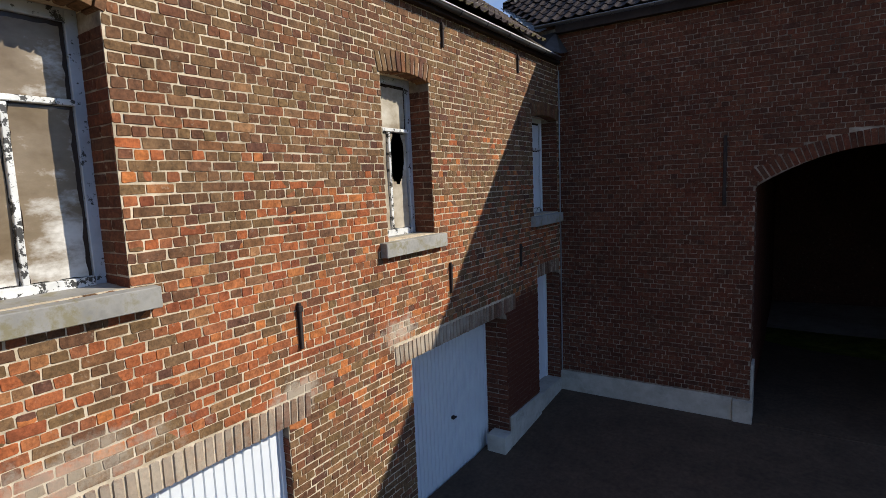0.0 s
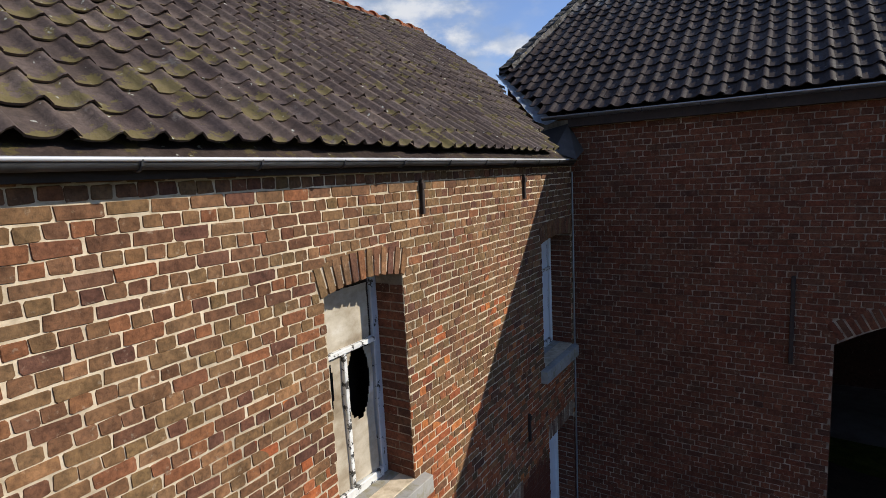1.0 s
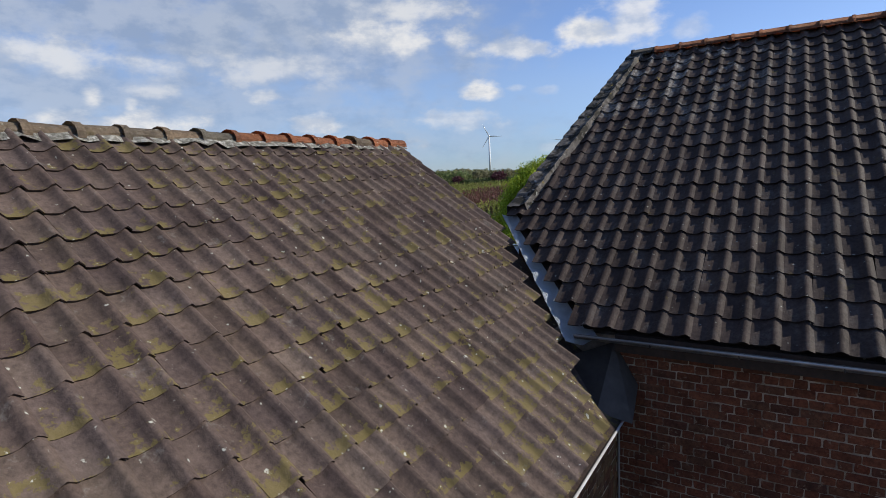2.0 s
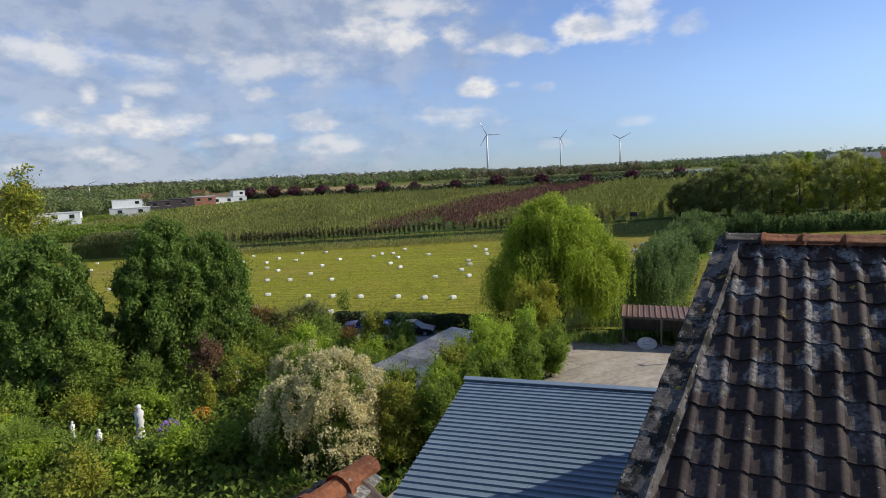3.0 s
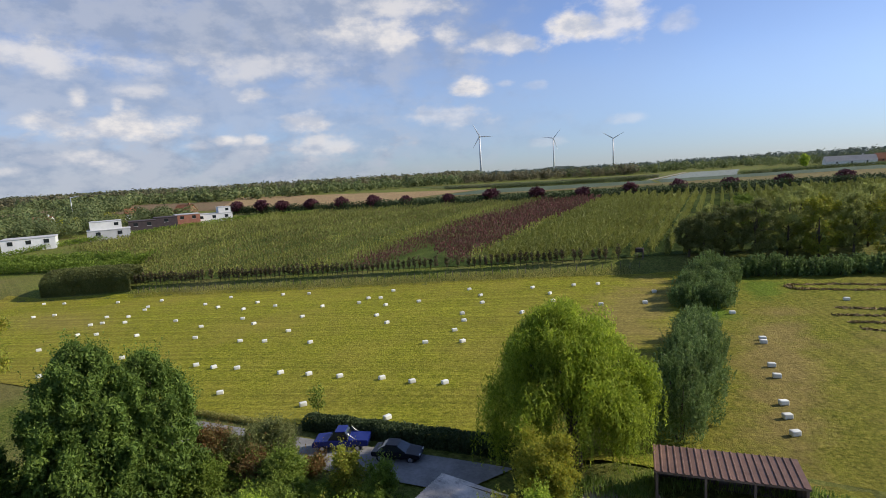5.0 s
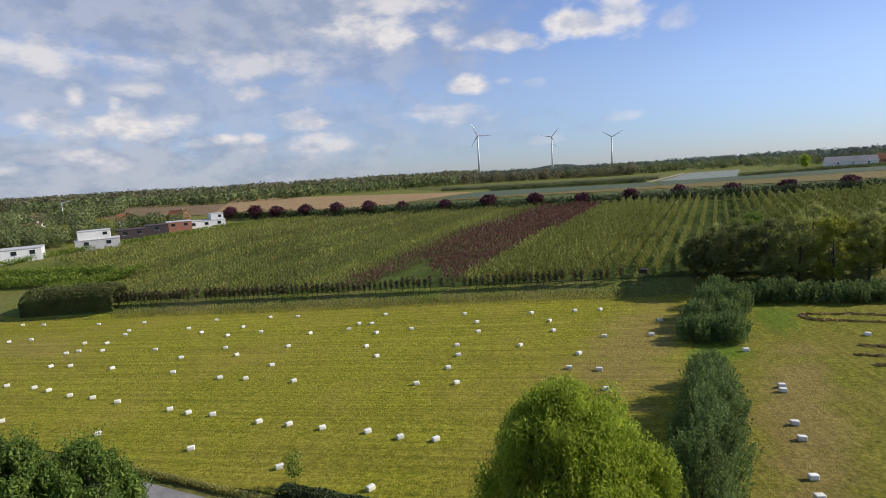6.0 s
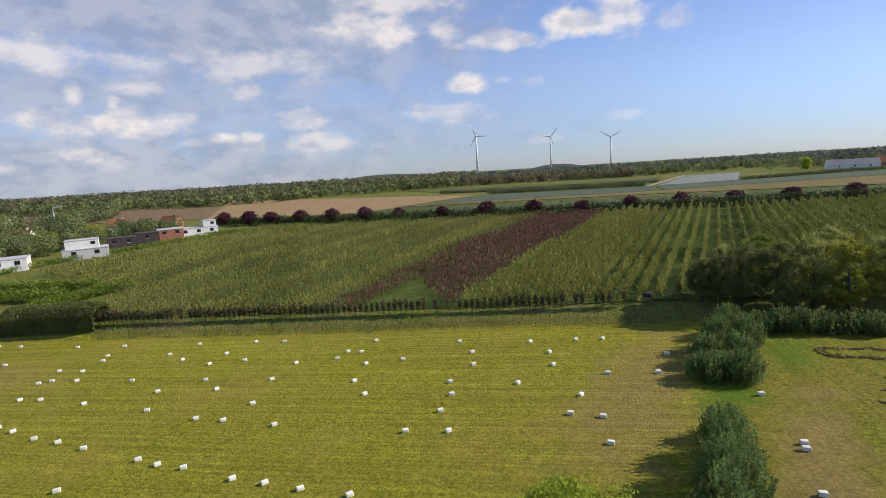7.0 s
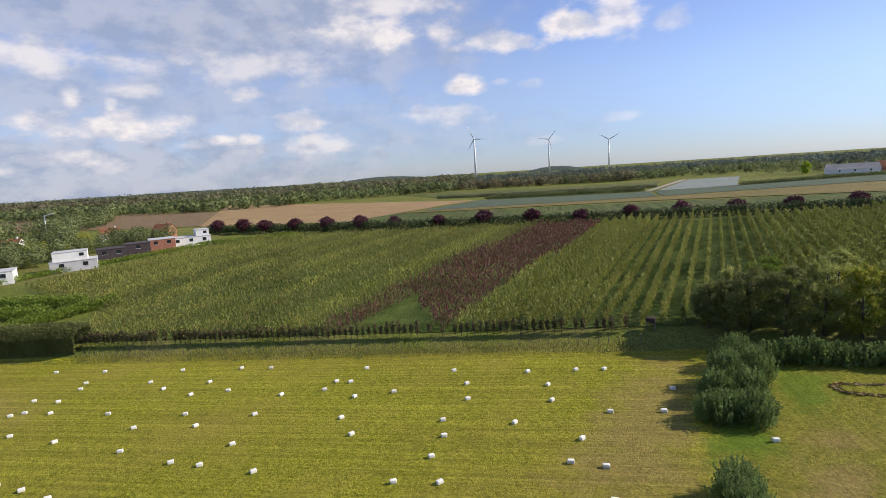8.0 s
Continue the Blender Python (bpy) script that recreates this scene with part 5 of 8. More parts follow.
def leaf_cloud(lumps, count, size, flat=0.5, shell=0.45, droop=0.0, ratio=1.7, rngn=NR):
    """Leaves over ellipsoid lumps (cx, cy, cz, rx, ry, rz): arrays of quad corners."""
    lumps = np.array(lumps, float)
    area = (lumps[:, 3] * lumps[:, 4] * lumps[:, 5]) ** (2 / 3)
    pick = rngn.choice(len(lumps), count, p=area / area.sum())
    d = rngn.normal(size=(count, 3))
    d /= np.linalg.norm(d, axis=1)[:, None]
    r = 1 - shell * rngn.random(count) ** 1.6
    c = lumps[pick, :3] + d * lumps[pick, 3:] * r[:, None] + rngn.normal(size=(count, 3)) * size * 0.45
    nrm = d / lumps[pick, 3:]
    nrm /= np.linalg.norm(nrm, axis=1)[:, None]
    nrm = nrm + rngn.normal(size=(count, 3)) * flat
    nrm /= np.linalg.norm(nrm, axis=1)[:, None]
    ref = rngn.normal(size=(count, 3))
    ref[:, 2] -= droop
    t1 = ref - (ref * nrm).sum(1)[:, None] * nrm
    t1 /= np.linalg.norm(t1, axis=1)[:, None] + 1e-9
    t2 = np.cross(nrm, t1)
    s = size * rngn.uniform(0.6, 1.35, count)[:, None]
    a, b = t1 * s * ratio * 0.5, t2 * s * 0.5
    bend = nrm * s * 0.12
    return np.stack([c - a, c + b * 0.9 + bend, c + a, c - b * 0.9 + bend], 1)


def quads_mesh(name, quads, material, parent=None, label=""):
    """Leaves as pointed blades, from their four corners."""
    n = len(quads)
    mid, a, b = (quads[:, 0] + quads[:, 2]) / 2, (quads[:, 2] - quads[:, 0]) / 2, (quads[:, 1] - quads[:, 3]) / 2
    blades = np.stack([mid - a * 1.1, mid + a * 0.7 + b * 1.25, mid + a * 0.7 - b * 1.25], 1)
    me = bpy.data.meshes.new(name)
    me.vertices.add(n * 3)
    me.vertices.foreach_set("co", blades.reshape(-1).astype(np.float32))
    me.loops.add(n * 3)
    me.loops.foreach_set("vertex_index", np.arange(n * 3, dtype=np.int32))
    me.polygons.add(n)
    me.polygons.foreach_set("loop_start", np.arange(0, n * 3, 3, dtype=np.int32))
    me.update(calc_edges=True)
    me.validate()
    return finish(name, me, parent, label, (material,))


def shoots(quads, n, size, reach, rngn=NR):
    """Single twigs that stand out of a crown and break its outline."""
    mid = quads.mean(1)
    start_at = mid[rngn.integers(len(mid), size=n)]
    way = start_at - mid.mean(0)
    way /= np.linalg.norm(way, axis=1)[:, None] + 1e-6
    way = way * 0.8 + np.array((0, 0, 0.55)) + rngn.normal(size=(n, 3)) * 0.35
    way *= (reach * rngn.uniform(0.4, 1.2, n))[:, None]
    k = 9
    f = np.linspace(0.1, 1.0, k)
    c = (start_at[:, None, :] + way[:, None, :] * f[None, :, None]).reshape(-1, 3) + rngn.normal(size=(n * k, 3)) * size * 0.5
    t1 = np.repeat(way, k, 0) / reach + rngn.normal(size=(n * k, 3)) * 0.7
    t1 /= np.linalg.norm(t1, axis=1)[:, None]
    t2 = np.cross(t1, rngn.normal(size=(n * k, 3)))
    t2 /= np.linalg.norm(t2, axis=1)[:, None] + 1e-9
    sz = size * rngn.uniform(0.5, 0.9, n * k)[:, None]
    return np.stack([c - t1 * sz * 0.8, c + t2 * sz * 0.45, c + t1 * sz * 0.8, c - t2 * sz * 0.45], 1)


def crown_lumps(h0, h1, rad, count, rr, shape="round", rngn=NR):
    """Uneven lumps that make up a crown between two heights."""
    out = []
    for _ in range(count):
        t = rngn.random()
        z = h0 + (h1 - h0) * t
        if shape == "cone":
            lim = rad * (1 - t) ** 0.8 + 0.15
        elif shape == "dome":
            lim = rad * math.sqrt(max(0.03, 1 - t * t))
        elif shape == "column":
            lim = rad * (0.75 + 0.25 * math.sin(3 * t + 1))
        else:
            lim = rad * math.sqrt(max(0.04, 1 - (2 * t - 1) ** 2))
        a = rngn.uniform(0, 2 * math.pi)
        q = lim * math.sqrt(rngn.random()) * 0.85
        s = rr * rngn.uniform(0.65, 1.3)
        out.append((q * math.cos(a), q * math.sin(a), z, s, s, s * rngn.uniform(0.7, 1.05)))
    return out


def plant(name, label, category, at, lumps, count, size, material, trunk=None, group="", flat=0.8, shell=0.6, droop=0.0, bark=None, ratio=1.7, limbs=5, turn=0.0, wild=1.0):
    """A tree or shrub: trunk, limbs and a crown of many leaves, standing on the ground."""
    x, y = at
    p = thing(name, label, category, group, (x, y, ground_z(x, y) - 0.03), turn)
    if trunk:
        h, r = trunk
        bm = bmesh.new()
        lean = [NR.uniform(-0.03, 0.03), NR.uniform(-0.03, 0.03)]
        tube(bm, [(0, 0, -0.2), (lean[0] * h * 0.4, lean[1] * h * 0.4, h * 0.45), (lean[0] * h, lean[1] * h, h)], [r * 1.25, r * 0.85, r * 0.3], 8)
        part("trunk", bm, bark or M_BARK, p, smooth=True)
        for k in range(limbs):
            bm = bmesh.new()
            L = lumps[int(NR.integers(len(lumps)))]
            z0 = h * NR.uniform(0.35, 0.8)
            m = Vector((L[0], L[1], L[2]))
            s = Vector((lean[0] * z0, lean[1] * z0, z0))
            tube(bm, [s, s.lerp(m, 0.5) + Vector((0, 0, 0.1 * h * NR.random())), m], [r * 0.45, r * 0.25, r * 0.06], 6)
            part("limb", bm, bark or M_BARK, p, smooth=True)
    quads = leaf_cloud(lumps, count, size, flat, shell, droop, ratio)
    if wild:
        quads = np.concatenate([quads, shoots(quads, max(6, int(len(quads) * 0.022 * wild)), size, wild * size * 4.2)])
    quads_mesh("crown", quads, material, p)
    return p


M_BARK = surf("bark", [(0.07, 0.055, 0.042), (0.13, 0.105, 0.08)], 9.0, 0.95, 0.8, 0.03, stretch=(1, 1, 0.25))
L_CYPRESS = leafy("cypress_leaf", [(0.038, 0.066, 0.011), (0.068, 0.11, 0.019), (0.112, 0.16, 0.03), (0.05, 0.085, 0.015)], 0.5, 0.3)
L_WILLOW = leafy("willow_leaf", [(0.095, 0.136, 0.012), (0.158, 0.203, 0.02), (0.235, 0.272, 0.032), (0.122, 0.164, 0.015)], 0.4, 0.45)
L_GREYGREEN = leafy("goat_willow_leaf", [(0.052, 0.085, 0.024), (0.085, 0.125, 0.036), (0.12, 0.16, 0.055), (0.05, 0.078, 0.024)], 0.5, 0.3, 0.4)
L_GREEN = leafy("shrub_leaf", [(0.055, 0.085, 0.013), (0.095, 0.135, 0.02), (0.14, 0.175, 0.03), (0.075, 0.11, 0.016)], 0.6, 0.3)
L_LIME = leafy("lime_leaf", [(0.112, 0.162, 0.016), (0.174, 0.235, 0.022), (0.235, 0.286, 0.034), (0.134, 0.185, 0.022)], 0.6, 0.35)
L_YELLOW = leafy("yellowing_leaf", [(0.106, 0.129, 0.017), (0.168, 0.185, 0.022), (0.224, 0.213, 0.029), (0.090, 0.118, 0.016), (0.168, 0.129, 0.022)], 0.6, 0.3)
L_GOLD = leafy("golden_leaf", [(0.13, 0.15, 0.018), (0.19, 0.195, 0.024), (0.25, 0.225, 0.03), (0.11, 0.13, 0.016)], 0.6, 0.42)
L_RUST = leafy("rust_leaf", [(0.105, 0.058, 0.02), (0.135, 0.07, 0.024), (0.075, 0.072, 0.02), (0.115, 0.08, 0.028)], 0.7, 0.3)
L_PURPLE = leafy("purple_leaf", [(0.045, 0.016, 0.022), (0.07, 0.022, 0.03), (0.035, 0.014, 0.016)], 0.4, 0.15)
L_BROWNRED = leafy("maple_leaf", [(0.105, 0.058, 0.034), (0.14, 0.078, 0.046), (0.085, 0.052, 0.03), (0.095, 0.074, 0.034)], 0.7, 0.3)
L_BLOSSOM = leafy("cream_blossom", [(0.38, 0.33, 0.18), (0.45, 0.39, 0.23), (0.31, 0.27, 0.12), (0.37, 0.32, 0.17), (0.11, 0.14, 0.025)], 1.4, 0.3, 0.3)
L_IVY = leafy("ivy_leaf", [(0.068, 0.105, 0.014), (0.105, 0.15, 0.02), (0.145, 0.185, 0.03)], 0.7, 0.36)
L_NURSERY = leafy("nursery_leaf", [(0.075, 0.09, 0.02), (0.105, 0.12, 0.028), (0.14, 0.145, 0.04), (0.095, 0.10, 0.028), (0.13, 0.095, 0.04)], 0.05, 0.25)
L_NURSERY_LIGHT = leafy("nursery_light_leaf", [(0.11, 0.12, 0.024), (0.15, 0.16, 0.034), (0.19, 0.185, 0.048), (0.13, 0.135, 0.034)], 0.05, 0.25)
L_NURSERY_ROW = leafy("nursery_row_leaf", [(0.10, 0.112, 0.025), (0.135, 0.148, 0.034), (0.17, 0.175, 0.048), (0.12, 0.122, 0.034)], 0.05, 0.25)
L_NURSERY_RED = leafy("nursery_red_leaf", [(0.082, 0.034, 0.03), (0.115, 0.046, 0.04), (0.068, 0.036, 0.026), (0.085, 0.06, 0.03)], 0.25, 0.2, 0.35)
L_NURSERY_DARK = leafy("nursery_dark_leaf", [(0.055, 0.036, 0.022), (0.078, 0.048, 0.03), (0.05, 0.052, 0.02), (0.06, 0.07, 0.024)], 0.1, 0.2)
L_HEDGE = leafy("dark_hedge_leaf", [(0.022, 0.034, 0.012), (0.034, 0.05, 0.018), (0.045, 0.062, 0.022)], 0.3, 0.2)
L_DUSTY = leafy("dusty_leaf", [(0.115, 0.132, 0.034), (0.161, 0.178, 0.052), (0.207, 0.218, 0.069), (0.132, 0.144, 0.046)], 0.4, 0.42)
# pale grey-green: some distance haze is mixed into this leaf colour
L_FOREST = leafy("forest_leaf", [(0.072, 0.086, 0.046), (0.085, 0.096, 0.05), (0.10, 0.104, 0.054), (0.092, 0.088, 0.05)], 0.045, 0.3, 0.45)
# bluish tint of the leaves stands in for haze over the far wood
L_FOREST_HAZE = leafy("hazed_far_forest_leaf", [(0.058, 0.074, 0.06), (0.07, 0.085, 0.066)], 0.02, 0.25, 0.3)
L_COPSE = leafy("copse_leaf", [(0.07, 0.082, 0.026), (0.10, 0.112, 0.036), (0.13, 0.138, 0.046), (0.085, 0.088, 0.03)], 0.25, 0.35)
L_VILLAGE = leafy("village_tree_leaf", [(0.055, 0.075, 0.028), (0.078, 0.10, 0.036), (0.105, 0.125, 0.045), (0.092, 0.098, 0.038)], 0.06, 0.25, 0.45)
L_FOREST_BROWN = leafy("autumn_forest_leaf", [(0.085, 0.078, 0.042), (0.105, 0.092, 0.048), (0.075, 0.075, 0.04)], 0.02, 0.25, 0.45)
L_DRYGRASS = leafy("dry_grass_blade", [(0.18, 0.17, 0.045), (0.235, 0.21, 0.07), (0.14, 0.155, 0.035)], 0.2, 0.45)
L_GRASS = leafy("grass_blade", [(0.07, 0.11, 0.02), (0.11, 0.155, 0.03), (0.15, 0.18, 0.05)], 0.2, 0.3)


def willow(at):
    """Broad dome of drooping clumps; each clump trails short hanging twigs."""
    x, y = at
    w = thing("willow_tree", "large weeping willow with yellow-green hanging foliage", "tree", "", (x, y, ground_z(x, y) - 0.03))
    bm = bmesh.new()
    tube(bm, [(0.3, 0, -0.2), (0.2, 0.05, 2.2), (0.0, 0.2, 4.5)], [0.5, 0.42, 0.33], 10)
    part("trunk", bm, M_BARK, w, smooth=True)
    for k in range(12):
        bm = bmesh.new()
        a = k * 0.53 + NR.uniform(-0.2, 0.2)
        r = NR.uniform(2.2, 4.4)
        tube(bm, [(0, 0.1, 2.4 + 0.15 * k), (r * 0.5 * math.cos(a), r * 0.5 * math.sin(a), 6.0), (r * math.cos(a), r * math.sin(a), 7.8)], [0.22, 0.13, 0.04], 7)
        part("limb", bm, M_BARK, w, smooth=True)
    quads = []
    for k in range(250):
        a, t = NR.uniform(0, 2 * math.pi), NR.random()
        z = 2.3 + 8.2 * t ** 0.85
        s = (z - 4.9) / (5.5 if z > 4.9 else 4.6)
        lim = 4.65 * math.sqrt(max(0.02, 1 - s * s)) * (1 + 0.10 * math.sin(3 * a + 1) + 0.07 * math.sin(7 * a) + 0.07 * math.sin(5 * a + 1.7 * z))
        rr = lim * (1.04 - 0.45 * NR.random() ** 2.2) * (0.91 + 0.11 * math.sin(6 * a + 0.9 * z))
        if z < 3.4 and math.sin(a) < 0.1 and math.cos(a) > -0.6:
            continue
        c = np.array((-0.1 + rr * math.cos(a), rr * math.sin(a), z))
        cs = NR.uniform(0.5, 1.0)
        n = int(340 * cs)
        quads.append(leaf_cloud([(*c, cs, cs, cs * 1.15)], n, 0.085, 0.7, 0.6, 1.8, 2.8))
        for m in range(int(24 * cs)):
            p = c + np.array((NR.normal() * cs * 0.6, NR.normal() * cs * 0.6, -cs * 0.5))
            length = min(NR.uniform(0.6, 2.2), max(0.3, p[2] - 1.0))
            steps = max(3, int(length / 0.11))
            f = np.linspace(0, 1, steps)
            cc = np.stack([p[0] + NR.normal(size=steps) * 0.05, p[1] + NR.normal(size=steps) * 0.05, p[2] - f * length], 1)
            ang = NR.uniform(0, 2 * math.pi, steps)
            side = np.stack([np.cos(ang), np.sin(ang), np.zeros(steps)], 1) * 0.035
            down = np.stack([NR.normal(size=steps) * 0.07, NR.normal(size=steps) * 0.07, np.full(steps, -0.10)], 1)
            quads.append(np.stack([cc - down, cc + side, cc + down, cc - side], 1))
    quads_mesh("crown", np.concatenate(quads), L_WILLOW, w)
    return w


willow((-15.3, 35.2))


def conifer(at, h, rad, leaves, label):
    lumps = []
    n = int(170 * rad / 3)
    for k in range(n):
        t = NR.random() ** 0.9
        lim = rad * max(0.03, 1 - t ** 3.2) ** 0.62 * (0.92 + 0.08 * math.sin(t * 9 + k))
        a = NR.uniform(0, 2 * math.pi)
        q = lim * NR.uniform(0.72, 0.98)
        s = NR.uniform(0.2, 0.58)
        lumps.append((q * math.cos(a), q * math.sin(a), 0.4 + (h - 1.0) * t, s, s, s * 1.25))
    lumps.append((0, 0, h - 0.7, 0.45, 0.45, 0.8))
    lumps.append((0, 0, h * 0.42, rad * 0.75, rad * 0.75, h * 0.40))
    return plant("cypress_tree", label, "tree", at, lumps, int(leaves * 1.95), 0.11, L_CYPRESS, (h * 0.8, 0.3), "conifers", 0.7, 0.6, 1.4, ratio=3.2, wild=1.5)


conifer((-39.6, 18.0), 11.9, 4.3, 30000, "broad dark green cypress with dense ragged foliage")
conifer((-42.6, 11.4), 11.7, 4.3, 24000, "broad dark green cypress with dense ragged foliage")
conifer((-38.2, 21.0), 10.6, 3.3, 15000, "slim dark green cypress beside the broad ones")
conifer((-48.6, 11.8), 11.6, 4.2, 12000, "broad dark green cypress with dense ragged foliage")
conifer((-44.6, 19.6), 9.6, 3.2, 7000, "dark green cypress in a group")


def shrub(at, h, rad, material, label, leaves, size=0.16, name="garden_shrub", shape="round", lump=None, trunk=None, group="garden shrubs", category="shrub", base=0.0, limbs=4):
    lumps = crown_lumps(base + rad * 0.25, h - (lump or rad * 0.4) * 0.6, rad * 0.85, max(14, int(30 * rad)), (lump or rad * 0.42) * 0.58, shape)
    lumps.append((0, 0, base + (h - base) * 0.45, rad * 0.6, rad * 0.6, (h - base) * 0.4))
    if at[1] < 36:
        near = -19 < at[0] and at[1] < 30
        lumps = [(a * NR.uniform(0.75, 1.22), b * NR.uniform(0.75, 1.22), c * NR.uniform(0.82, 1.08), d * 0.8, e * 0.8, f * 0.8) for a, b, c, d, e, f in lumps[:-1]] + lumps[-1:]
        size, leaves = size * (0.60 if near else 0.70), leaves * (2.05 if near else 1.45)
    return plant(name, label, category, at, lumps, int(leaves * 0.95), size, material, trunk or (h * 0.6, 0.06), group, limbs=limbs, wild=1.7 if at[1] < 40 else 0.0)


# garden beside the long building
shrub((-14.3, 28.1), 5.9, 2.1, L_GOLD, "small tree with yellowing autumn leaves", 10000, 0.15, "garden_tree", trunk=(3.6, 0.12), category="tree", base=0.8)
shrub((-14.4, 21.6), 4.9, 2.3, L_LIME, "bright green bushy tree beside the yard", 8500, 0.15, "garden_tree", category="tree")
shrub((-15.0, 18.4), 4.1, 1.9, L_YELLOW, "yellow-green bushy tree among other plants", 7000, 0.15, "garden_tree", category="tree")
shrub((-16.2, 15.4), 3.8, 1.7, L_GREEN, "tall leafy shrub grown over with creeper", 7500, 0.14)
for hx, hy, hh, hr in ((-11.9, 24.6, 3.4, 1.25), (-12.5, 22.6, 3.9, 1.35), (-11.7, 20.8, 3.3, 1.2), (-12.3, 26.4, 2.8, 1.2), (-12.2, 18.6, 3.4, 1.3), (-12.6, 16.4, 3.6, 1.3)):
    shrub((hx, hy), hh, hr, L_IVY, "rounded ivy-green hedge shrub at the yard edge", 4200, 0.13)
shrub((-17.6, 12.6), 5.0, 2.3, L_GREEN, "tall shrub under a creeper in cream blossom", 9000, 0.14)
shrub((-19.4, 11.4), 3.7, 1.6, L_GREEN, "leafy shrub under trailing cream blossom", 7000, 0.14)
shrub((-22.2, 9.6), 2.1, 1.7, L_IVY, "dark fern-like green shrub among other plants", 6000, 0.14)
shrub((-26.6, 18.9), 3.9, 2.2, L_LIME, "bright lime-green rounded shrub", 9000, 0.14)
shrub((-24.6, 17.2), 3.2, 1.9, L_GREEN, "leafy shrub topped with cream blossom", 7000, 0.14)
shrub((-38.3, 25.0), 4.0, 2.3, L_RUST, "rust-coloured autumn shrub among other plants", 6500, 0.15)
shrub((-34.9, 27.6), 3.8, 2.6, L_COPSE, "dark brown-green spreading shrub", 7500, 0.16)
shrub((-36.5, 25.8), 3.2, 1.6, L_COPSE, "brown-green spreading shrub by the drive", 5000, 0.15)
shrub((-34.0, 25.2), 2.5, 1.4, L_RUST, "rust-tinged garden shrub by the drive", 4500, 0.15)
shrub((-31.2, 25.4), 3.0, 2.0, L_GREEN, "green garden shrub in a dense border", 5500, 0.15)
shrub((-26.7, 26.2), 3.3, 1.6, L_YELLOW, "slim shrub with yellow leaves", 4500, 0.14)
shrub((-24.6, 27.2), 2.6, 1.3, L_IVY, "clipped dark green shrub by the drive", 4500, 0.12)
shrub((-32.6, 16.2), 3.5, 1.45, L_BROWNRED, "red-brown Japanese maple among other plants", 4500, 0.13)
shrub((-38.0, 17.6), 3.2, 2.0, L_GREEN, "green garden shrub in a dense border", 5000, 0.15)
shrub((-44.4, 10.6), 5.8, 2.4, L_YELLOW, "yellow-green garden tree in a dense border", 8000, 0.15, "garden_tree", category="tree")
shrub((-38.4, 11.8), 4.9, 2.3, L_GREEN, "green garden shrub in a dense border", 8000, 0.15)
shrub((-48.6, 14.2), 3.6, 2.0, L_GREEN, "green garden shrub in a dense border", 5000, 0.16)
shrub((-35.4, 13.4), 2.8, 1.6, L_GREEN, "green garden shrub in a dense border", 4500, 0.14)
shrub((-34.6, 9.2), 2.2, 1.5, L_YELLOW, "low yellow-flowering shrub among other plants", 4000, 0.13)
shrub((-40.0, 7.6), 3.0, 1.9, L_GREEN, "green garden shrub in a dense border", 4500, 0.15)
shrub((-29.6, 20.6), 2.8, 1.6, L_GREEN, "green garden shrub in a dense border", 4500, 0.14)
shrub((-24.0, 22.6), 2.2, 1.5, L_LIME, "pale green garden shrub in a dense border", 4000, 0.13)
shrub((-23.4, 13.9), 2.6, 1.6, L_IVY, "dark green garden shrub in a dense border", 4500, 0.14)
shrub((-27.9, 12.9), 2.7, 0.62, L_YELLOW, "clipped yellow-green cone shrub", 3500, 0.09, shape="cone")
shrub((-30.6, 11.6), 1.3, 0.9, L_IVY, "low green garden shrub among other plants", 2500, 0.12)
shrub((-28.2, 7.6), 1.2, 0.9, L_YELLOW, "low ball-shaped bronze shrub", 3000, 0.09)
shrub((-31.6, 6.4), 1.7, 1.3, L_GREEN, "low green garden shrub among other plants", 3500, 0.13)
shrub((-25.6, 8.2), 1.3, 1.0, L_GREEN, "low green garden shrub among other plants", 3000, 0.12)
shrub((-36.4, 5.2), 2.2, 1.7, L_YELLOW, "yellow-green garden shrub among other plants", 4000, 0.13)
shrub((-46.8, 20.4), 3.0, 2.0, L_GREEN, "green garden shrub in a dense border", 4000, 0.16)
shrub((-50.0, 9.2), 3.0, 2.2, L_GREEN, "green garden shrub in a dense border", 4500, 0.16)
shrub((-30.8, 27.6), 1.4, 1.1, L_RUST, "brown autumn shrub by the drive", 3000, 0.14)
shrub((-22.6, 20.4), 2.0, 1.2, L_GREEN, "green shrub beside the low roof", 4000, 0.14)
shrub((-23.0, 25.0), 1.6, 1.0, L_IVY, "dark green shrub beside the low roof", 3500, 0.13)


# dense underplanting of the garden
KINDS = ((L_GREEN, "leafy green garden shrub in a dense border"), (L_LIME, "pale green garden shrub in a dense border"), (L_YELLOW, "yellow-green garden shrub in a dense border"), (L_GREEN, "dark leafy garden shrub in a dense border"), (L_IVY, "glossy green garden shrub in a dense border"))
for k in range(90):
    gx, gy = NR.uniform(-52, -21.8), NR.uniform(3.5, 28.5)
    if gy > 26.5 + (gx + 30) * 0.05 or math.hypot(gx + 29.3, gy - 7.9) < 1.6 or math.hypot(gx + 30.2, gy - 15.2) < 1.3:
        continue
    m_, lab_ = KINDS[int(NR.integers(len(KINDS)))]
    gr = NR.uniform(0.9, 1.7)
    shrub((gx, gy), gr * NR.uniform(1.2, 1.9), gr, m_, lab_, int(950 * gr), 0.14, limbs=2)


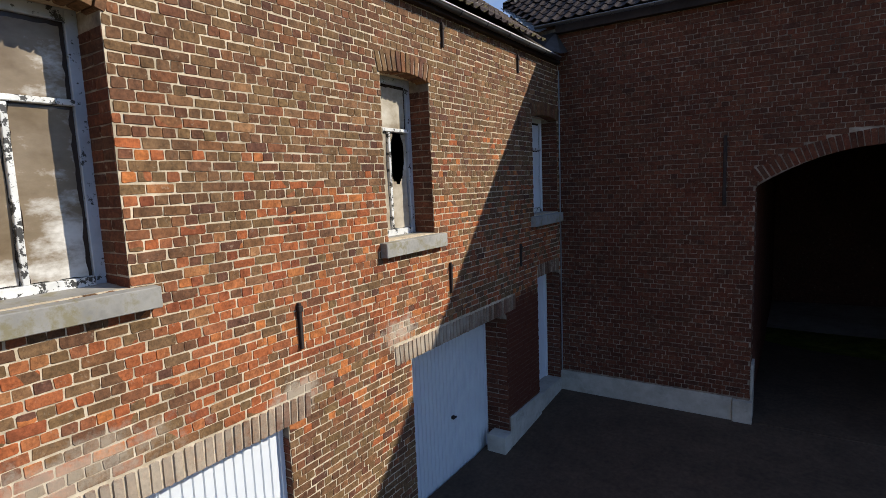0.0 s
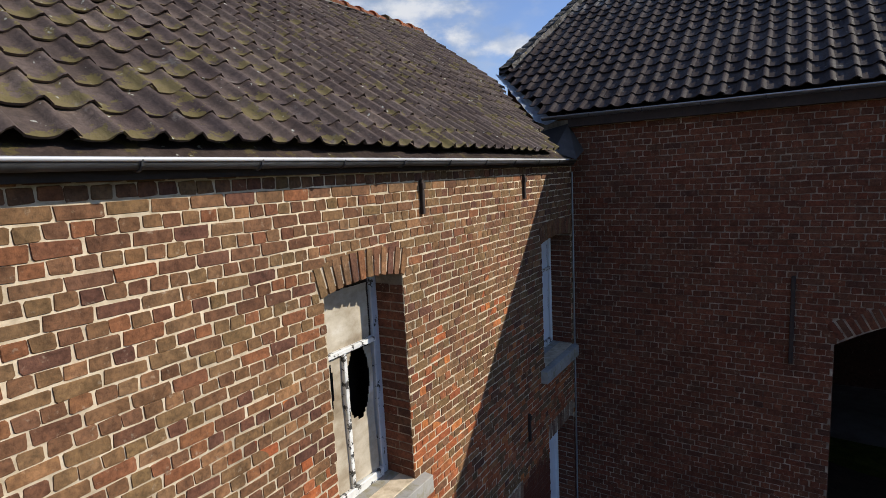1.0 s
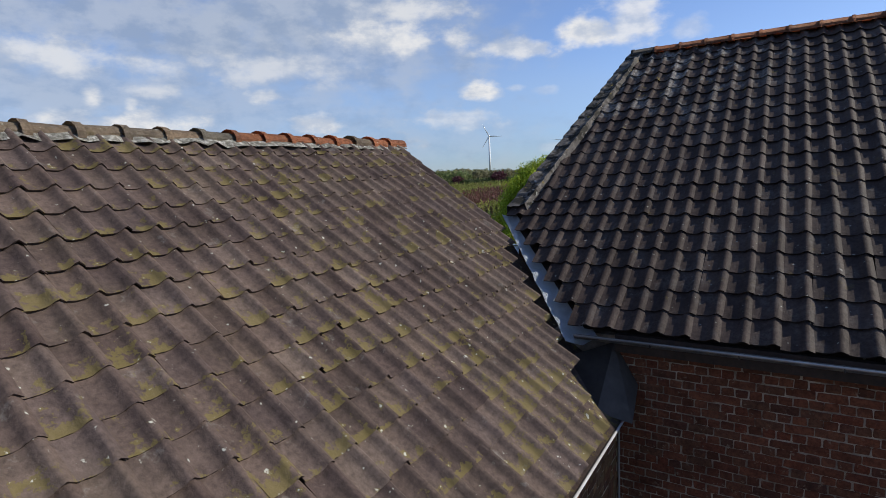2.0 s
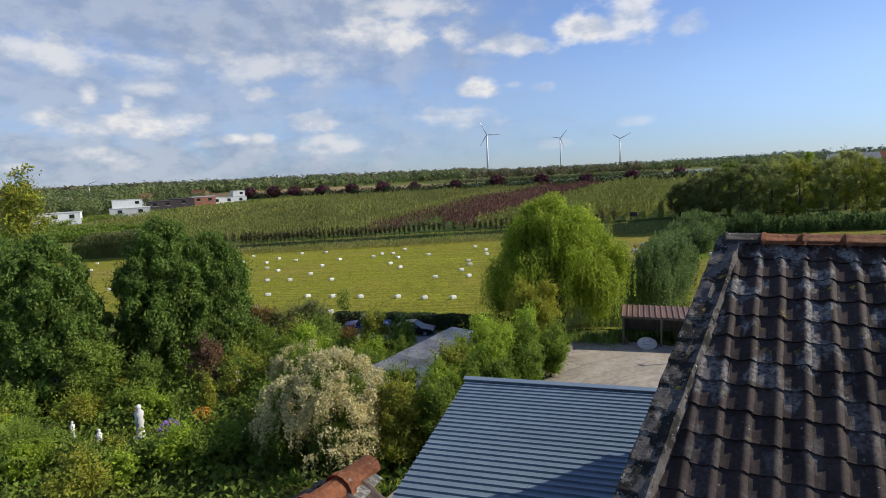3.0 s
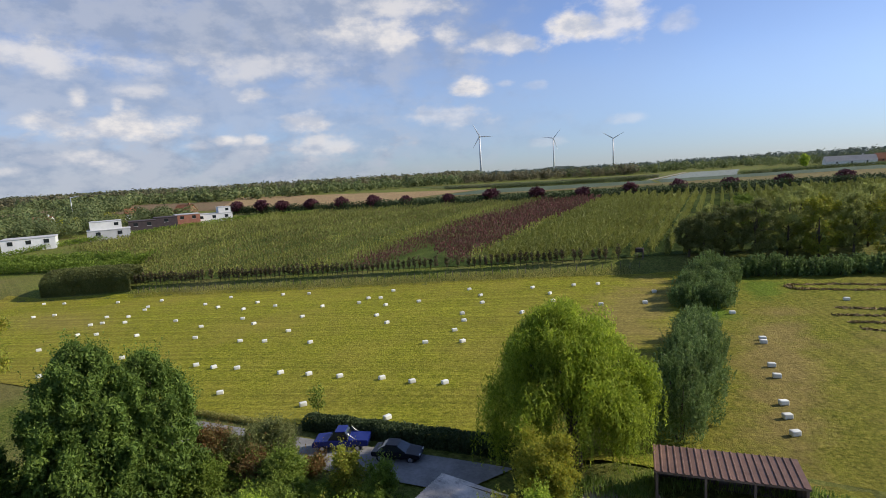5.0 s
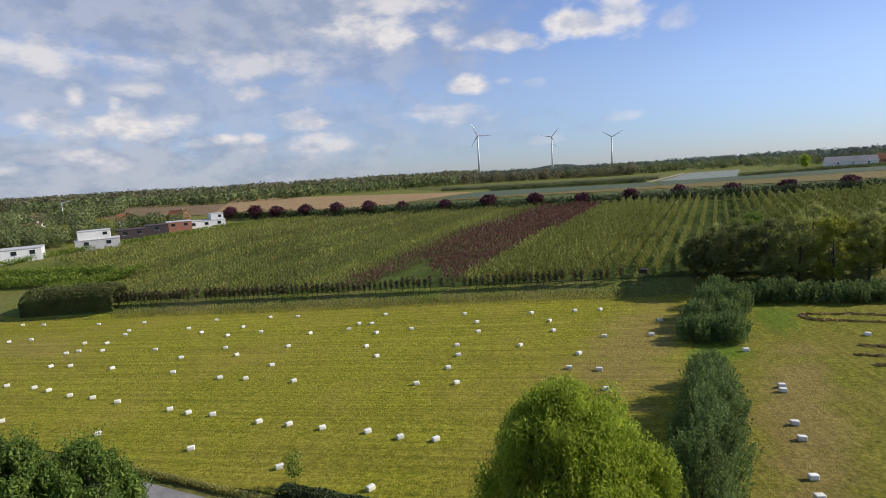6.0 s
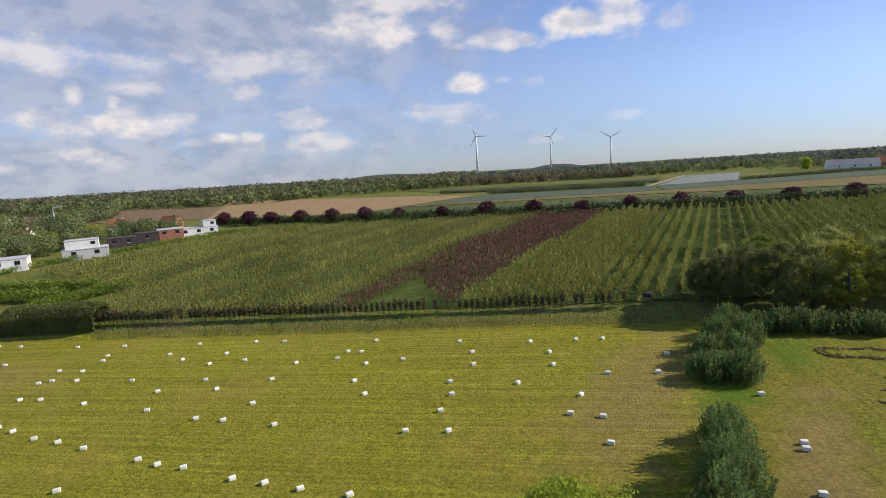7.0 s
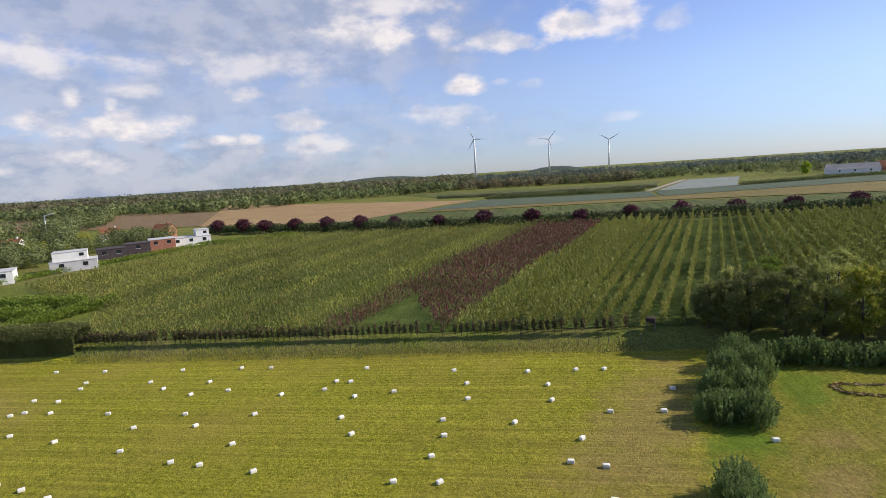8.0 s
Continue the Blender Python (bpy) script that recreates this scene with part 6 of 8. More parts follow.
# leafy ground cover between the garden shrubs
def ground_cover(n=46000):
    x, y = NR.uniform(-54, -13.2, n), NR.uniform(2.5, 28.6, n)
    keep = (y < 26.8 + (x + 30) * 0.06) & ~((x > -21.2) & (y > 12.5) & (x < -15.8)) & (x < -9 - 0.25 * (28 - y))
    keep &= (np.hypot(x + 29.3, y - 8.4) > 1.0) & (np.hypot(x + 30.2, y - 15.2) > 0.8)
    x, y = x[keep], y[keep]
    n = len(x)
    lump = np.array([noise.noise((a * 0.55, b * 0.55, 1.0)) for a, b in zip(x, y)])
    z = np.array([ground_z(a, b) for a, b in zip(x, y)]) + NR.random(n) * np.clip(0.55 + lump * 1.2, 0.12, 1.6)
    c = np.stack([x, y, z], 1)
    t1 = NR.normal(size=(n, 3))
    t1 /= np.linalg.norm(t1, axis=1)[:, None]
    t2 = np.cross(t1, NR.normal(size=(n, 3)))
    t2 /= np.linalg.norm(t2, axis=1)[:, None]
    s = NR.uniform(0.08, 0.2, n)[:, None]
    return tagged(quads_mesh("garden_undergrowth", np.stack([c - t1 * s, c + t2 * s * 0.6, c + t1 * s, c - t2 * s * 0.6], 1), L_GREEN), "low leafy undergrowth between the garden shrubs", "undergrowth", kind="stuff")


ground_cover()
for hx, hy, hh, hr, m_, lab_ in ((-13.4, 24.6, 4.2, 1.7, L_LIME, "bright green bushy shrub beside the yard"), (-13.4, 19.6, 4.3, 1.7, L_LIME, "bright green bushy shrub beside the yard"), (-14.2, 16.2, 3.9, 1.7, L_LIME, "bright green bushy shrub beside the yard"), (-13.0, 14.2, 3.6, 1.5, L_IVY, "glossy green shrub beside the yard"), (-15.2, 25.0, 3.9, 1.7, L_YELLOW, "yellow-green bushy shrub beside the yard"), (-14.8, 13.4, 3.8, 1.8, L_YELLOW, "bright green bushy shrub beside the yard")):
    shrub((hx, hy), hh, hr, m_, lab_, 5500, 0.14)


def blossom(at, h, rad, count):
    """Creeper in bloom: patches of small flowers over a shrub, trailing down in loose strands."""
    c = thing("flowering_creeper", "cream-coloured blossom of a creeper trailing over the shrubs", "creeper", "flowering creepers", (at[0], at[1], ground_z(*at)))
    quads = []
    for _ in range(int(34 * rad)):
        a, up = NR.uniform(0, 2 * math.pi), NR.uniform(0.15, 1.0)
        if noise.noise((1.3 * math.cos(a) + at[0], 1.3 * math.sin(a), 2.2 * up)) < -0.12:
            continue
        q = rad * math.sqrt(max(0.0, 1 - up ** 2.2)) * NR.uniform(0.86, 1.1)
        top = np.array((q * math.cos(a), q * math.sin(a), h * (0.4 + 0.6 * up)))
        quads.append(leaf_cloud([(*top, 0.34, 0.34, 0.2)], int(count / 55), 0.062, 0.9, 0.9))
        for _ in range(5):
            p = top + NR.normal(size=3) * np.array((0.22, 0.22, 0.1))
            n = int(NR.uniform(14, 46))
            f = np.linspace(0, 1, n)
            fall = NR.uniform(0.4, 1.3)
            mid = np.stack([p[0] + 0.12 * f * math.cos(a), p[1] + 0.12 * f * math.sin(a), p[2] - f * fall], 1) + NR.normal(size=(n, 3)) * 0.05
            t1 = NR.normal(size=(n, 3))
            t1 /= np.linalg.norm(t1, axis=1)[:, None]
            t2 = np.cross(t1, NR.normal(size=(n, 3)))
            t2 /= np.linalg.norm(t2, axis=1)[:, None]
            sz = 0.042 * NR.uniform(0.6, 1.4, n)[:, None] * (1.2 - 0.6 * f[:, None])
            quads.append(np.stack([mid - t1 * sz, mid + t2 * sz * 0.7, mid + t1 * sz, mid - t2 * sz * 0.7], 1))
    quads_mesh("blossom", np.concatenate(quads), L_BLOSSOM, c)
    return c


blossom((-17.6, 12.6), 5.1, 2.3, 6500)
blossom((-24.6, 17.2), 3.4, 1.8, 4200)
blossom((-16.4, 11.2), 3.8, 1.9, 4000)
blossom((-19.4, 11.4), 3.9, 1.5, 3600)

def flower_clump(at, name="aster_clump", label="clump of violet asters among the garden plants", petals=((0.16, 0.06, 0.30), (0.22, 0.09, 0.36))):
    """Asters: green cushion under small violet flower heads."""
    f = thing(name, label, "flowers", "", (at[0], at[1], ground_z(*at)))
    quads_mesh("leaves", leaf_cloud([(0, 0, 0.4, 0.45, 0.45, 0.4)], 500, 0.12, 0.9, 0.7), L_GREEN, f)
    quads_mesh("flower_heads", leaf_cloud([(0, 0, 0.6, 0.5, 0.5, 0.45)], 420, 0.09, 0.9, 0.25, 0, 1.0), leafy(name + "_petal", list(petals), 1.0, 0.2), f)
    return f


def fan_palm(at, h, fronds=13):
    """A small palm: hairy trunk and stiff fan-shaped fronds of narrow blades."""
    p = thing("fan_palm", "small fan palm with stiff green fronds", "palm", "fan palms", (at[0], at[1], ground_z(*at)))
    bm = bmesh.new()
    tube(bm, [(0, 0, -0.1), (0.03, 0, h * 0.6)], [0.14, 0.11], 9)
    part("trunk", bm, M_BARK, p, smooth=True)
    for k in range(fronds):
        a, up = 2.4 * k, NR.uniform(-0.1, 0.9)
        d = Vector((math.cos(a) * math.cos(up), math.sin(a) * math.cos(up), math.sin(up)))
        s = d.cross(Vector((0, 0, 1))).normalized()
        base = Vector((0.03, 0, h * 0.6))
        mid = base + d * h * 0.3
        bm = bmesh.new()
        tube(bm, [base, mid], [0.02, 0.012], 5)
        for j in range(13):
            f = (j - 6) / 6 * 1.25
            w = (d * math.cos(f) + s * math.sin(f)).normalized()
            tip = mid + w * h * 0.36 + Vector((0, 0, -0.12 * h * abs(f) - 0.05))
            q = w.cross(Vector((0, 0, 1))).normalized() * 0.03
            bm.faces.new([bm.verts.new(v) for v in (mid, mid.lerp(tip, 0.5) + q, tip, mid.lerp(tip, 0.5) - q)])
        part("frond", bm, L_LIME if k % 3 == 0 else L_GREEN, p)
    return p


flower_clump((-27.2, 10.1))
for at_ in ((-37.0, 10.6), (-35.2, 10.2)):
    flower_clump(at_, "yellow_flower_clump", "clump of yellow flowers among the garden plants", ((0.36, 0.27, 0.02), (0.30, 0.20, 0.015)))
flower_clump((-27.0, 11.8), "orange_flower_clump", "clump of orange flowers among the garden plants", ((0.34, 0.12, 0.015), (0.28, 0.15, 0.02)))
fan_palm((-30.9, 4.9), 2.6)
fan_palm((-33.8, 5.6), 2.2)


def upright_bush(at, h, rad, shoots, label, group, size=0.105, per=32):
    """A willow bush of many upright shoots, each feathered with narrow leaves."""
    b = thing("willow_bush", label, "bush", group, (at[0], at[1], ground_z(*at) - 0.03))
    for k in range(5):
        bm = bmesh.new()
        a = k * 1.26 + NR.uniform(0, 0.6)
        tube(bm, [(0.2 * math.cos(a), 0.2 * math.sin(a), -0.1), (rad * 0.3 * math.cos(a), rad * 0.3 * math.sin(a), h * 0.4), (rad * 0.5 * math.cos(a), rad * 0.5 * math.sin(a), h * 0.75)], [0.07, 0.045, 0.015], 6)
        part("stem", bm, M_BARK, b, smooth=True)
    quads = []
    for _ in range(shoots):
        a = NR.uniform(0, 2 * math.pi)
        q = math.sqrt(NR.random())
        top = h * (1 - 0.42 * q ** 3) * NR.uniform(0.80, 1.06)
        length = min(top - 0.05, NR.uniform(0.9, 2.6))
        z1 = top if NR.random() < 0.5 else NR.uniform(length, top)
        wid = rad * (0.72 + 0.28 * math.sin(min(1.0, z1 / h) * 2.4)) * (1 + 0.12 * math.sin(3 * a + at[1]))
        base = np.array((wid * q * math.cos(a), wid * q * math.sin(a), z1 - length))
        way = np.array((0.22 * q * math.cos(a) + NR.normal() * 0.10, 0.22 * q * math.sin(a) + NR.normal() * 0.10, 1.0)) * length
        f = NR.random(per)
        c = base + f[:, None] * way + NR.normal(size=(per, 3)) * 0.10 * (1.25 - f)[:, None]
        t1 = way / length + NR.normal(size=(per, 3)) * 0.55
        t1 /= np.linalg.norm(t1, axis=1)[:, None]
        t2 = np.cross(t1, NR.normal(size=(per, 3)))
        t2 /= np.linalg.norm(t2, axis=1)[:, None] + 1e-9
        s = size * NR.uniform(0.6, 1.4, per)[:, None]
        quads.append(np.stack([c - t1 * s, c + t2 * s * 0.5, c + t1 * s, c - t2 * s * 0.5], 1))
    quads_mesh("foliage", np.concatenate(quads), L_GREYGREEN, b)
    return b


# shrubby line between the meadow and the hay field
for hx, hy, hh, hr, n in ((-9.6, 41.6, 6.6, 2.3, 420), (-9.0, 44.6, 6.8, 2.5, 440), (-9.9, 47.6, 6.8, 2.5, 420), (-9.3, 50.8, 6.5, 2.5, 400), (-10.2, 54.0, 6.2, 2.6, 400), (-10.0, 57.6, 5.6, 2.5, 360), (-10.8, 61.2, 4.9, 2.3, 320), (-11.0, 64.8, 3.6, 1.9, 200)):
    upright_bush((hx, hy), hh, hr * 0.74, int(n * 0.85), "tall grey-green willow bush in a field hedge", "field hedge bushes", 0.088, 38)
for hx, hy, hh, hr, n in ((-12.6, 78.8, 3.3, 2.5, 320), (-9.4, 79.4, 3.6, 2.6, 340), (-13.2, 83.6, 4.0, 2.2, 260), (-9.8, 85.4, 3.8, 2.0, 240), (-12.4, 88.8, 4.8, 2.4, 280), (-9.4, 91.0, 4.4, 2.3, 260), (-11.8, 95.2, 4.6, 2.4, 280)):
    upright_bush((hx - 0.8, hy), hh, hr * 0.86, n, "rounded grey-green willow bush in the meadow", "field hedge bushes", 0.105)
for k in range(13):
    hx = -8.6 + k * 2.6
    upright_bush((hx, 97.6 + k * 0.62 + NR.uniform(-0.7, 0.7)), NR.uniform(2.4, 3.6), 1.7, 150, "grey-green bush along the field end", "field end bushes", 0.16, 20)
# copse at the end of the hay field
COPSE = ((-16.6, 105.8, 7.0, 2.8, L_COPSE), (-14.2, 104.8, 8.6, 3.2, L_COPSE), (-11.2, 106.4, 10.0, 4.2, L_COPSE), (-6.6, 106.4, 10.6, 4.4, L_COPSE), (-2.0, 108.2, 11.2, 4.2, L_DUSTY), (2.4, 107.8, 11.4, 4.2, L_YELLOW), (7.0, 109.8, 11.2, 4.4, L_DUSTY), (11.8, 110.4, 11.2, 4.4, L_YELLOW), (17.0, 112.0, 11.6, 4.8, L_DUSTY), (23.0, 114.0, 11.4, 4.8, L_DUSTY), (-14.0, 110.6, 8.4, 3.6, L_DUSTY), (29.0, 116.0, 11.4, 4.8, L_DUSTY), (-8.8, 111.6, 10.0, 4.0, L_GREEN), (0.0, 113.0, 10.8, 4.2, L_DUSTY), (9.4, 114.6, 10.6, 4.2, L_DUSTY))
for cx, cy, ch, cr, mat_ in COPSE:
    lumps = crown_lumps(1.6, ch - 0.6, cr * 1.05, 95, 0.58)
    plant("copse_tree", "broadleaf tree of a small copse with dusty green leaves", "tree", (cx, cy), lumps, 11000, 0.15, mat_, (ch * 0.85, 0.16), "copse trees", 0.9, 0.6, limbs=8)
shrub((-37.6, 34.9), 3.4, 1.2, L_GREEN, "young tree with a thin stem at the meadow edge", 520, 0.14, "young_tree", trunk=(1.4, 0.03), category="tree", base=0.9, group="young trees")
shrub((-82.3, 25.4), 20.0, 4.2, L_YELLOW, "tall yellow-green poplar among other plants", 6000, 0.35, "poplar_tree", "column", 1.8, (10, 0.3), "", "tree", 1.0)

# ---- tree nursery ----
ROW, LAT = np.array((-0.07, 0.9975)), np.array((0.9975, 0.07))


def red_rows(x, y):
    return -80.5 - (y - 100) * 0.045 < x < -57.0 - (y - 110) * 0.05


def nursery():
    """Rows of slim young trees on the rising ground; each planting block is one object."""
    sets = {"green": [], "red": [], "pale": [], "bright": []}
    q = -212.0
    while q < 44:
        right = q > -50
        q += 2.95 if right else 2.6
        tall = (3.3 if right else 3.0) + 0.45 * math.sin(q * 0.33) + NR.uniform(-0.2, 0.2)
        for s in np.arange(40, 275, 1.0 if right else 1.15):
            p = LAT * (q + NR.uniform(-0.12, 0.12)) + ROW * (s + NR.uniform(-0.2, 0.2))
            v = -0.31 * p[0] + 0.95 * p[1]
            if v < 106.8 or v > 234 or p[0] < (-133 - (p[1] - 72) * 1.3 if p[1] < 90 else -205):
                continue
            if -75.0 < p[0] < -57.5 - (v - 106.8) * 0.78:
                continue
            g = ground_z(p[0], p[1])
            hh = tall * NR.uniform(0.72, 1.12)
            n = (52 if v < 150 else 32) if right else 30 if v < 135 else 20
            z = NR.beta(1.3, 1.2, n) * (hh - 0.3) + (0.2 if right else 0.35)
            wid = (0.42 if right else 0.75) * (1.15 - z / hh) * NR.uniform(0.85, 1.2)
            a = NR.uniform(0, 2 * math.pi, n)
            rr = wid * np.sqrt(NR.random(n))
            c = np.stack([p[0] + rr * np.cos(a), p[1] + rr * np.sin(a), g + z], 1)
            t1 = NR.normal(size=(n, 3)) * 0.35 + np.array((0, 0, 1.0))
            t1 /= np.linalg.norm(t1, axis=1)[:, None]
            t2 = np.cross(t1, NR.normal(size=(n, 3)))
            t2 /= np.linalg.norm(t2, axis=1)[:, None] + 1e-9
            sz = (0.30 if right else 0.25) * NR.uniform(0.6, 1.4, n)[:, None] * (1.0 if v < 140 else 1.25)
            kind_ = "red" if red_rows(p[0], p[1]) else "bright" if right else "pale" if math.sin(q * 0.36 + 0.5 * math.sin(q * 0.11)) > 0.25 else "green"
            sets[kind_].append(np.stack([c - t1 * sz, c + t2 * sz * 0.36, c + t1 * sz, c - t2 * sz * 0.36], 1))
    for key, mat_, label in (("green", L_NURSERY, "rows of slim green nursery trees on rising ground"), ("red", L_NURSERY_RED, "rows of dark red-leaved nursery trees"), ("pale", L_NURSERY_LIGHT, "rows of slim yellowish green nursery trees"), ("bright", L_NURSERY_ROW, "bright green nursery rows with grass lanes between")):
        tagged(quads_mesh("nursery_trees", np.concatenate(sets[key]), mat_), label, "nursery trees", "tree nursery", "stuff")


nursery()
# sparse dark young trees along the lower edge
for k in range(96):
    s = k / 95
    ex = -128 + 100 * s
    ey = (105.6 + 0.31 * ex) / 0.95
    if NR.random() < 0.12:
        continue
    bushy = NR.uniform(0.5, 0.85) if s < 0.45 else NR.uniform(0.42, 0.75)
    shrub((ex, ey), NR.uniform(1.9, 2.6) + bushy * 0.7, bushy, L_NURSERY_DARK, "slim dark young tree at the nursery edge", int(520 * bushy), 0.15, "young_tree", trunk=(1.5, 0.04), group="nursery edge trees", category="tree", base=0.5, limbs=2)

def box_hedge(name, label, a, b, h, wid, n, size, material):
    """A clipped hedge with a flat top: leaves over the faces of a long box that follows the ground."""
    a, b = np.array(a, float), np.array(b, float)
    d = (b - a) / np.linalg.norm(b - a)
    s = np.array((-d[1], d[0]))
    t = NR.random(n)
    pick = NR.random(n)
    side = np.where(pick < 0.4, -1.0, np.where(pick < 0.65, 1.0, NR.uniform(-1, 1, n)))
    z = np.where(pick < 0.65, NR.random(n) * h, h) + NR.normal(size=n) * 0.05 * h ** 0.7 + 0.06 * np.sin(t * 40)
    z = z * (1 - 0.22 * np.abs(side) ** 4) - 0.12 * h * (np.abs(t - 0.5) * 2) ** 8
    xy = a + t[:, None] * (b - a) + (side * wid + NR.normal(size=n) * 0.06)[:, None] * s
    g = np.array([ground_z(*q) for q in xy])
    hg = thing(name, label, "hedge", "hedges", (a[0], a[1], ground_z(*a) - 0.03))
    c = np.stack([xy[:, 0] - a[0], xy[:, 1] - a[1], g + z - ground_z(*a)], 1)
    t1 = NR.normal(size=(n, 3))
    t1 /= np.linalg.norm(t1, axis=1)[:, None]
    t2 = np.cross(t1, NR.normal(size=(n, 3)))
    t2 /= np.linalg.norm(t2, axis=1)[:, None]
    quads_mesh("foliage", np.stack([c - t1 * size, c + t2 * size * 0.6, c + t1 * size, c - t2 * size * 0.6], 1), material, hg)
    return hg


# hedge and purple trees behind the nursery
def long_hedge(name, label, a, b, h, wid, n, size, material, group="hedges"):
    a, b = Vector((*a, 0)), Vector((*b, 0))
    length = (b - a).length
    k = max(4, int(length / (wid * 0.6)))
    lumps = []
    ox, oy = a.x, a.y
    oz = ground_z(ox, oy)
    for i in range(k + 1):
        p = a.lerp(b, i / k)
        lumps.append((p.x - ox, p.y - oy, ground_z(p.x, p.y) - oz + h * 0.48, wid * 0.75, wid * 0.75, h * 0.55 * NR.uniform(0.9, 1.1)))
    return plant(name, label, "hedge", (ox, oy), lumps, n, size, material, None, group, wild=0.0)


box_hedge("hedge", "tall clipped hedge of dense green leaves at the meadow end", (-150.5, 61.0), (-127.5, 69.6), 4.6, 2.3, 26000, 0.19, L_COPSE)
long_hedge("hedge", "dense green hedge beside the nursery", (-161, 70), (-156, 91), 3.0, 2.2, 7000, 0.24, L_IVY)
long_hedge("hedge", "dense green hedge beside the nursery", (-205, 72), (-163, 87), 3.4, 2.4, 6000, 0.32, L_IVY)
long_hedge("hedge", "dense green hedge beside the nursery", (-206, 62), (-165, 78), 3.4, 3.0, 5000, 0.34, L_IVY)
long_hedge("hedge", "low green hedge below the houses", (-223, 78), (-222, 166), 2.0, 2.0, 6000, 0.32, L_IVY)
long_hedge("hedge", "low green hedge below the houses", (-222, 166), (-197, 196), 2.2, 1.6, 3000, 0.34, L_IVY)
long_hedge("hedge", "clipped dark green hedge behind the nursery", (-264, 199), (-116, 219), 4.7, 2.6, 15000, 0.42, L_HEDGE)
long_hedge("hedge", "clipped dark green hedge behind the nursery", (-116, 219), (43, 265), 4.7, 2.6, 16000, 0.42, L_HEDGE)
PURPLE = ((-258, 198), (-240, 200), (-226, 202), (-209, 206), (-191, 209), (-172, 211), (-156, 216), (-132, 216), (-112, 220), (-92, 225), (-73, 229), (-55, 236), (-38, 247), (-19, 252), (-0, 256), (20, 263))
for px_, py_ in PURPLE:
    big = NR.uniform(0.85, 1.15)
    shrub((px_, py_ + 1.5), 6.9 * big, 4.6 * big, L_PURPLE, "dark purple-leaved tree in a row", 2000, 0.5, "purple_tree", lump=1.6, trunk=(3.5, 0.2), group="purple trees", category="tree", base=1.0)

# ---- far fields and woods ----
M_PLOUGH = field_mat("stubble_field", [(0.23, 0.15, 0.075), (0.30, 0.20, 0.105), (0.36, 0.245, 0.13)], (0.34, 0.26, 0.12), -0.4, 0.15)
M_BROWN = field_mat("ploughed_field", [(0.15, 0.10, 0.06), (0.20, 0.135, 0.08), (0.25, 0.17, 0.10)], (0.17, 0.15, 0.07), 0.5, 0.15)
M_CROP = field_mat("leek_field", [(0.068, 0.098, 0.064), (0.094, 0.124, 0.084), (0.12, 0.15, 0.106)], (0.10, 0.125, 0.07), -0.9, 0.15)
M_CROP2 = field_mat("green_crop", [(0.055, 0.085, 0.02), (0.085, 0.115, 0.03), (0.12, 0.14, 0.042)], (0.19, 0.145, 0.065), -0.3, 0.15)
M_PALE = field_mat("pale_crop", [(0.17, 0.20, 0.18), (0.22, 0.25, 0.225), (0.28, 0.305, 0.28)], (0.2, 0.22, 0.18), -0.9, 0.1)
M_ROWS = field_mat("low_crop_rows", [(0.05, 0.078, 0.022), (0.085, 0.115, 0.034), (0.125, 0.145, 0.05)], (0.12, 0.12, 0.05), 1.22, 0.35)
M_OCHRE = field_mat("ochre_field", [(0.145, 0.118, 0.045), (0.19, 0.15, 0.06), (0.23, 0.185, 0.078)], (0.15, 0.145, 0.05), -0.35, 0.15)
patch("ground_stubble", ((-316, 229), (-214, 250), (-207, 398), (-549, 428)), 24, 12, 0.25, M_PLOUGH, "orange-brown stubble field", "field", jag=2.0)
patch("ground_ploughed", ((-559, 176), (-321, 232), (-407, 351), (-795, 320)), 20, 10, 0.2, M_BROWN, "brown ploughed field before the wood", "field", jag=2.0)
patch("ground_rows", ((-215, 236), (65, 290), (53, 343), (-211, 295)), 24, 10, 0.22, M_ROWS, "low green crop in rows behind the hedge", "field", jag=1.5)
patch("ground_ochre", ((-210, 298), (-62, 334), (-64, 363), (-204, 311)), 16, 4, 0.26, M_OCHRE, "narrow ochre strip between crops", "field", jag=1.0)
patch("ground_ochre_side", ((-62, 334), (68, 347), (78, 440), (-63, 364)), 16, 8, 0.26, M_OCHRE, "broad ochre-brown harvested field", "field", jag=1.0)
patch("ground_leek", ((-203, 314), (-65, 365), (-79, 415), (-202, 397)), 16, 8, 0.25, M_CROP, "blue-green leek field", "field", jag=1.0)
patch("ground_leek_side", ((-63, 367), (78, 444), (91, 516), (-77, 420)), 16, 8, 0.25, M_CROP, "grey-green vegetable field", "field", jag=1.0)
patch("ground_pale", ((-75, 426), (-26, 440), (-30, 592), (-72, 578)), 12, 10, 0.25, M_PALE, "pale silvery crop field", "field", jag=1.5)
patch("ground_crop", ((-259, 437), (-87, 471), (-95, 576), (-376, 526)), 16, 10, 0.25, M_CROP2, "green crop field", "field", jag=2.0)
patch("road_track", ((-83, 419), (-79, 419), (-74, 580), (-79, 581)), 4, 16, 0.3, M_GRAVEL, "pale field track between the crops", "track")
long_hedge("hedge", "dark hedge between the far fields", (-263, 434), (-83, 467), 3.0, 3.0, 7000, 0.55, L_FOREST)
long_hedge("hedge", "dark hedge along the vegetable field", (-199, 402), (-85, 424), 3.4, 2.4, 7000, 0.5, L_VILLAGE)
long_hedge("hedge", "dark hedge before the far farm", (-24, 445), (87, 519), 3.0, 2.6, 6000, 0.5, L_VILLAGE)


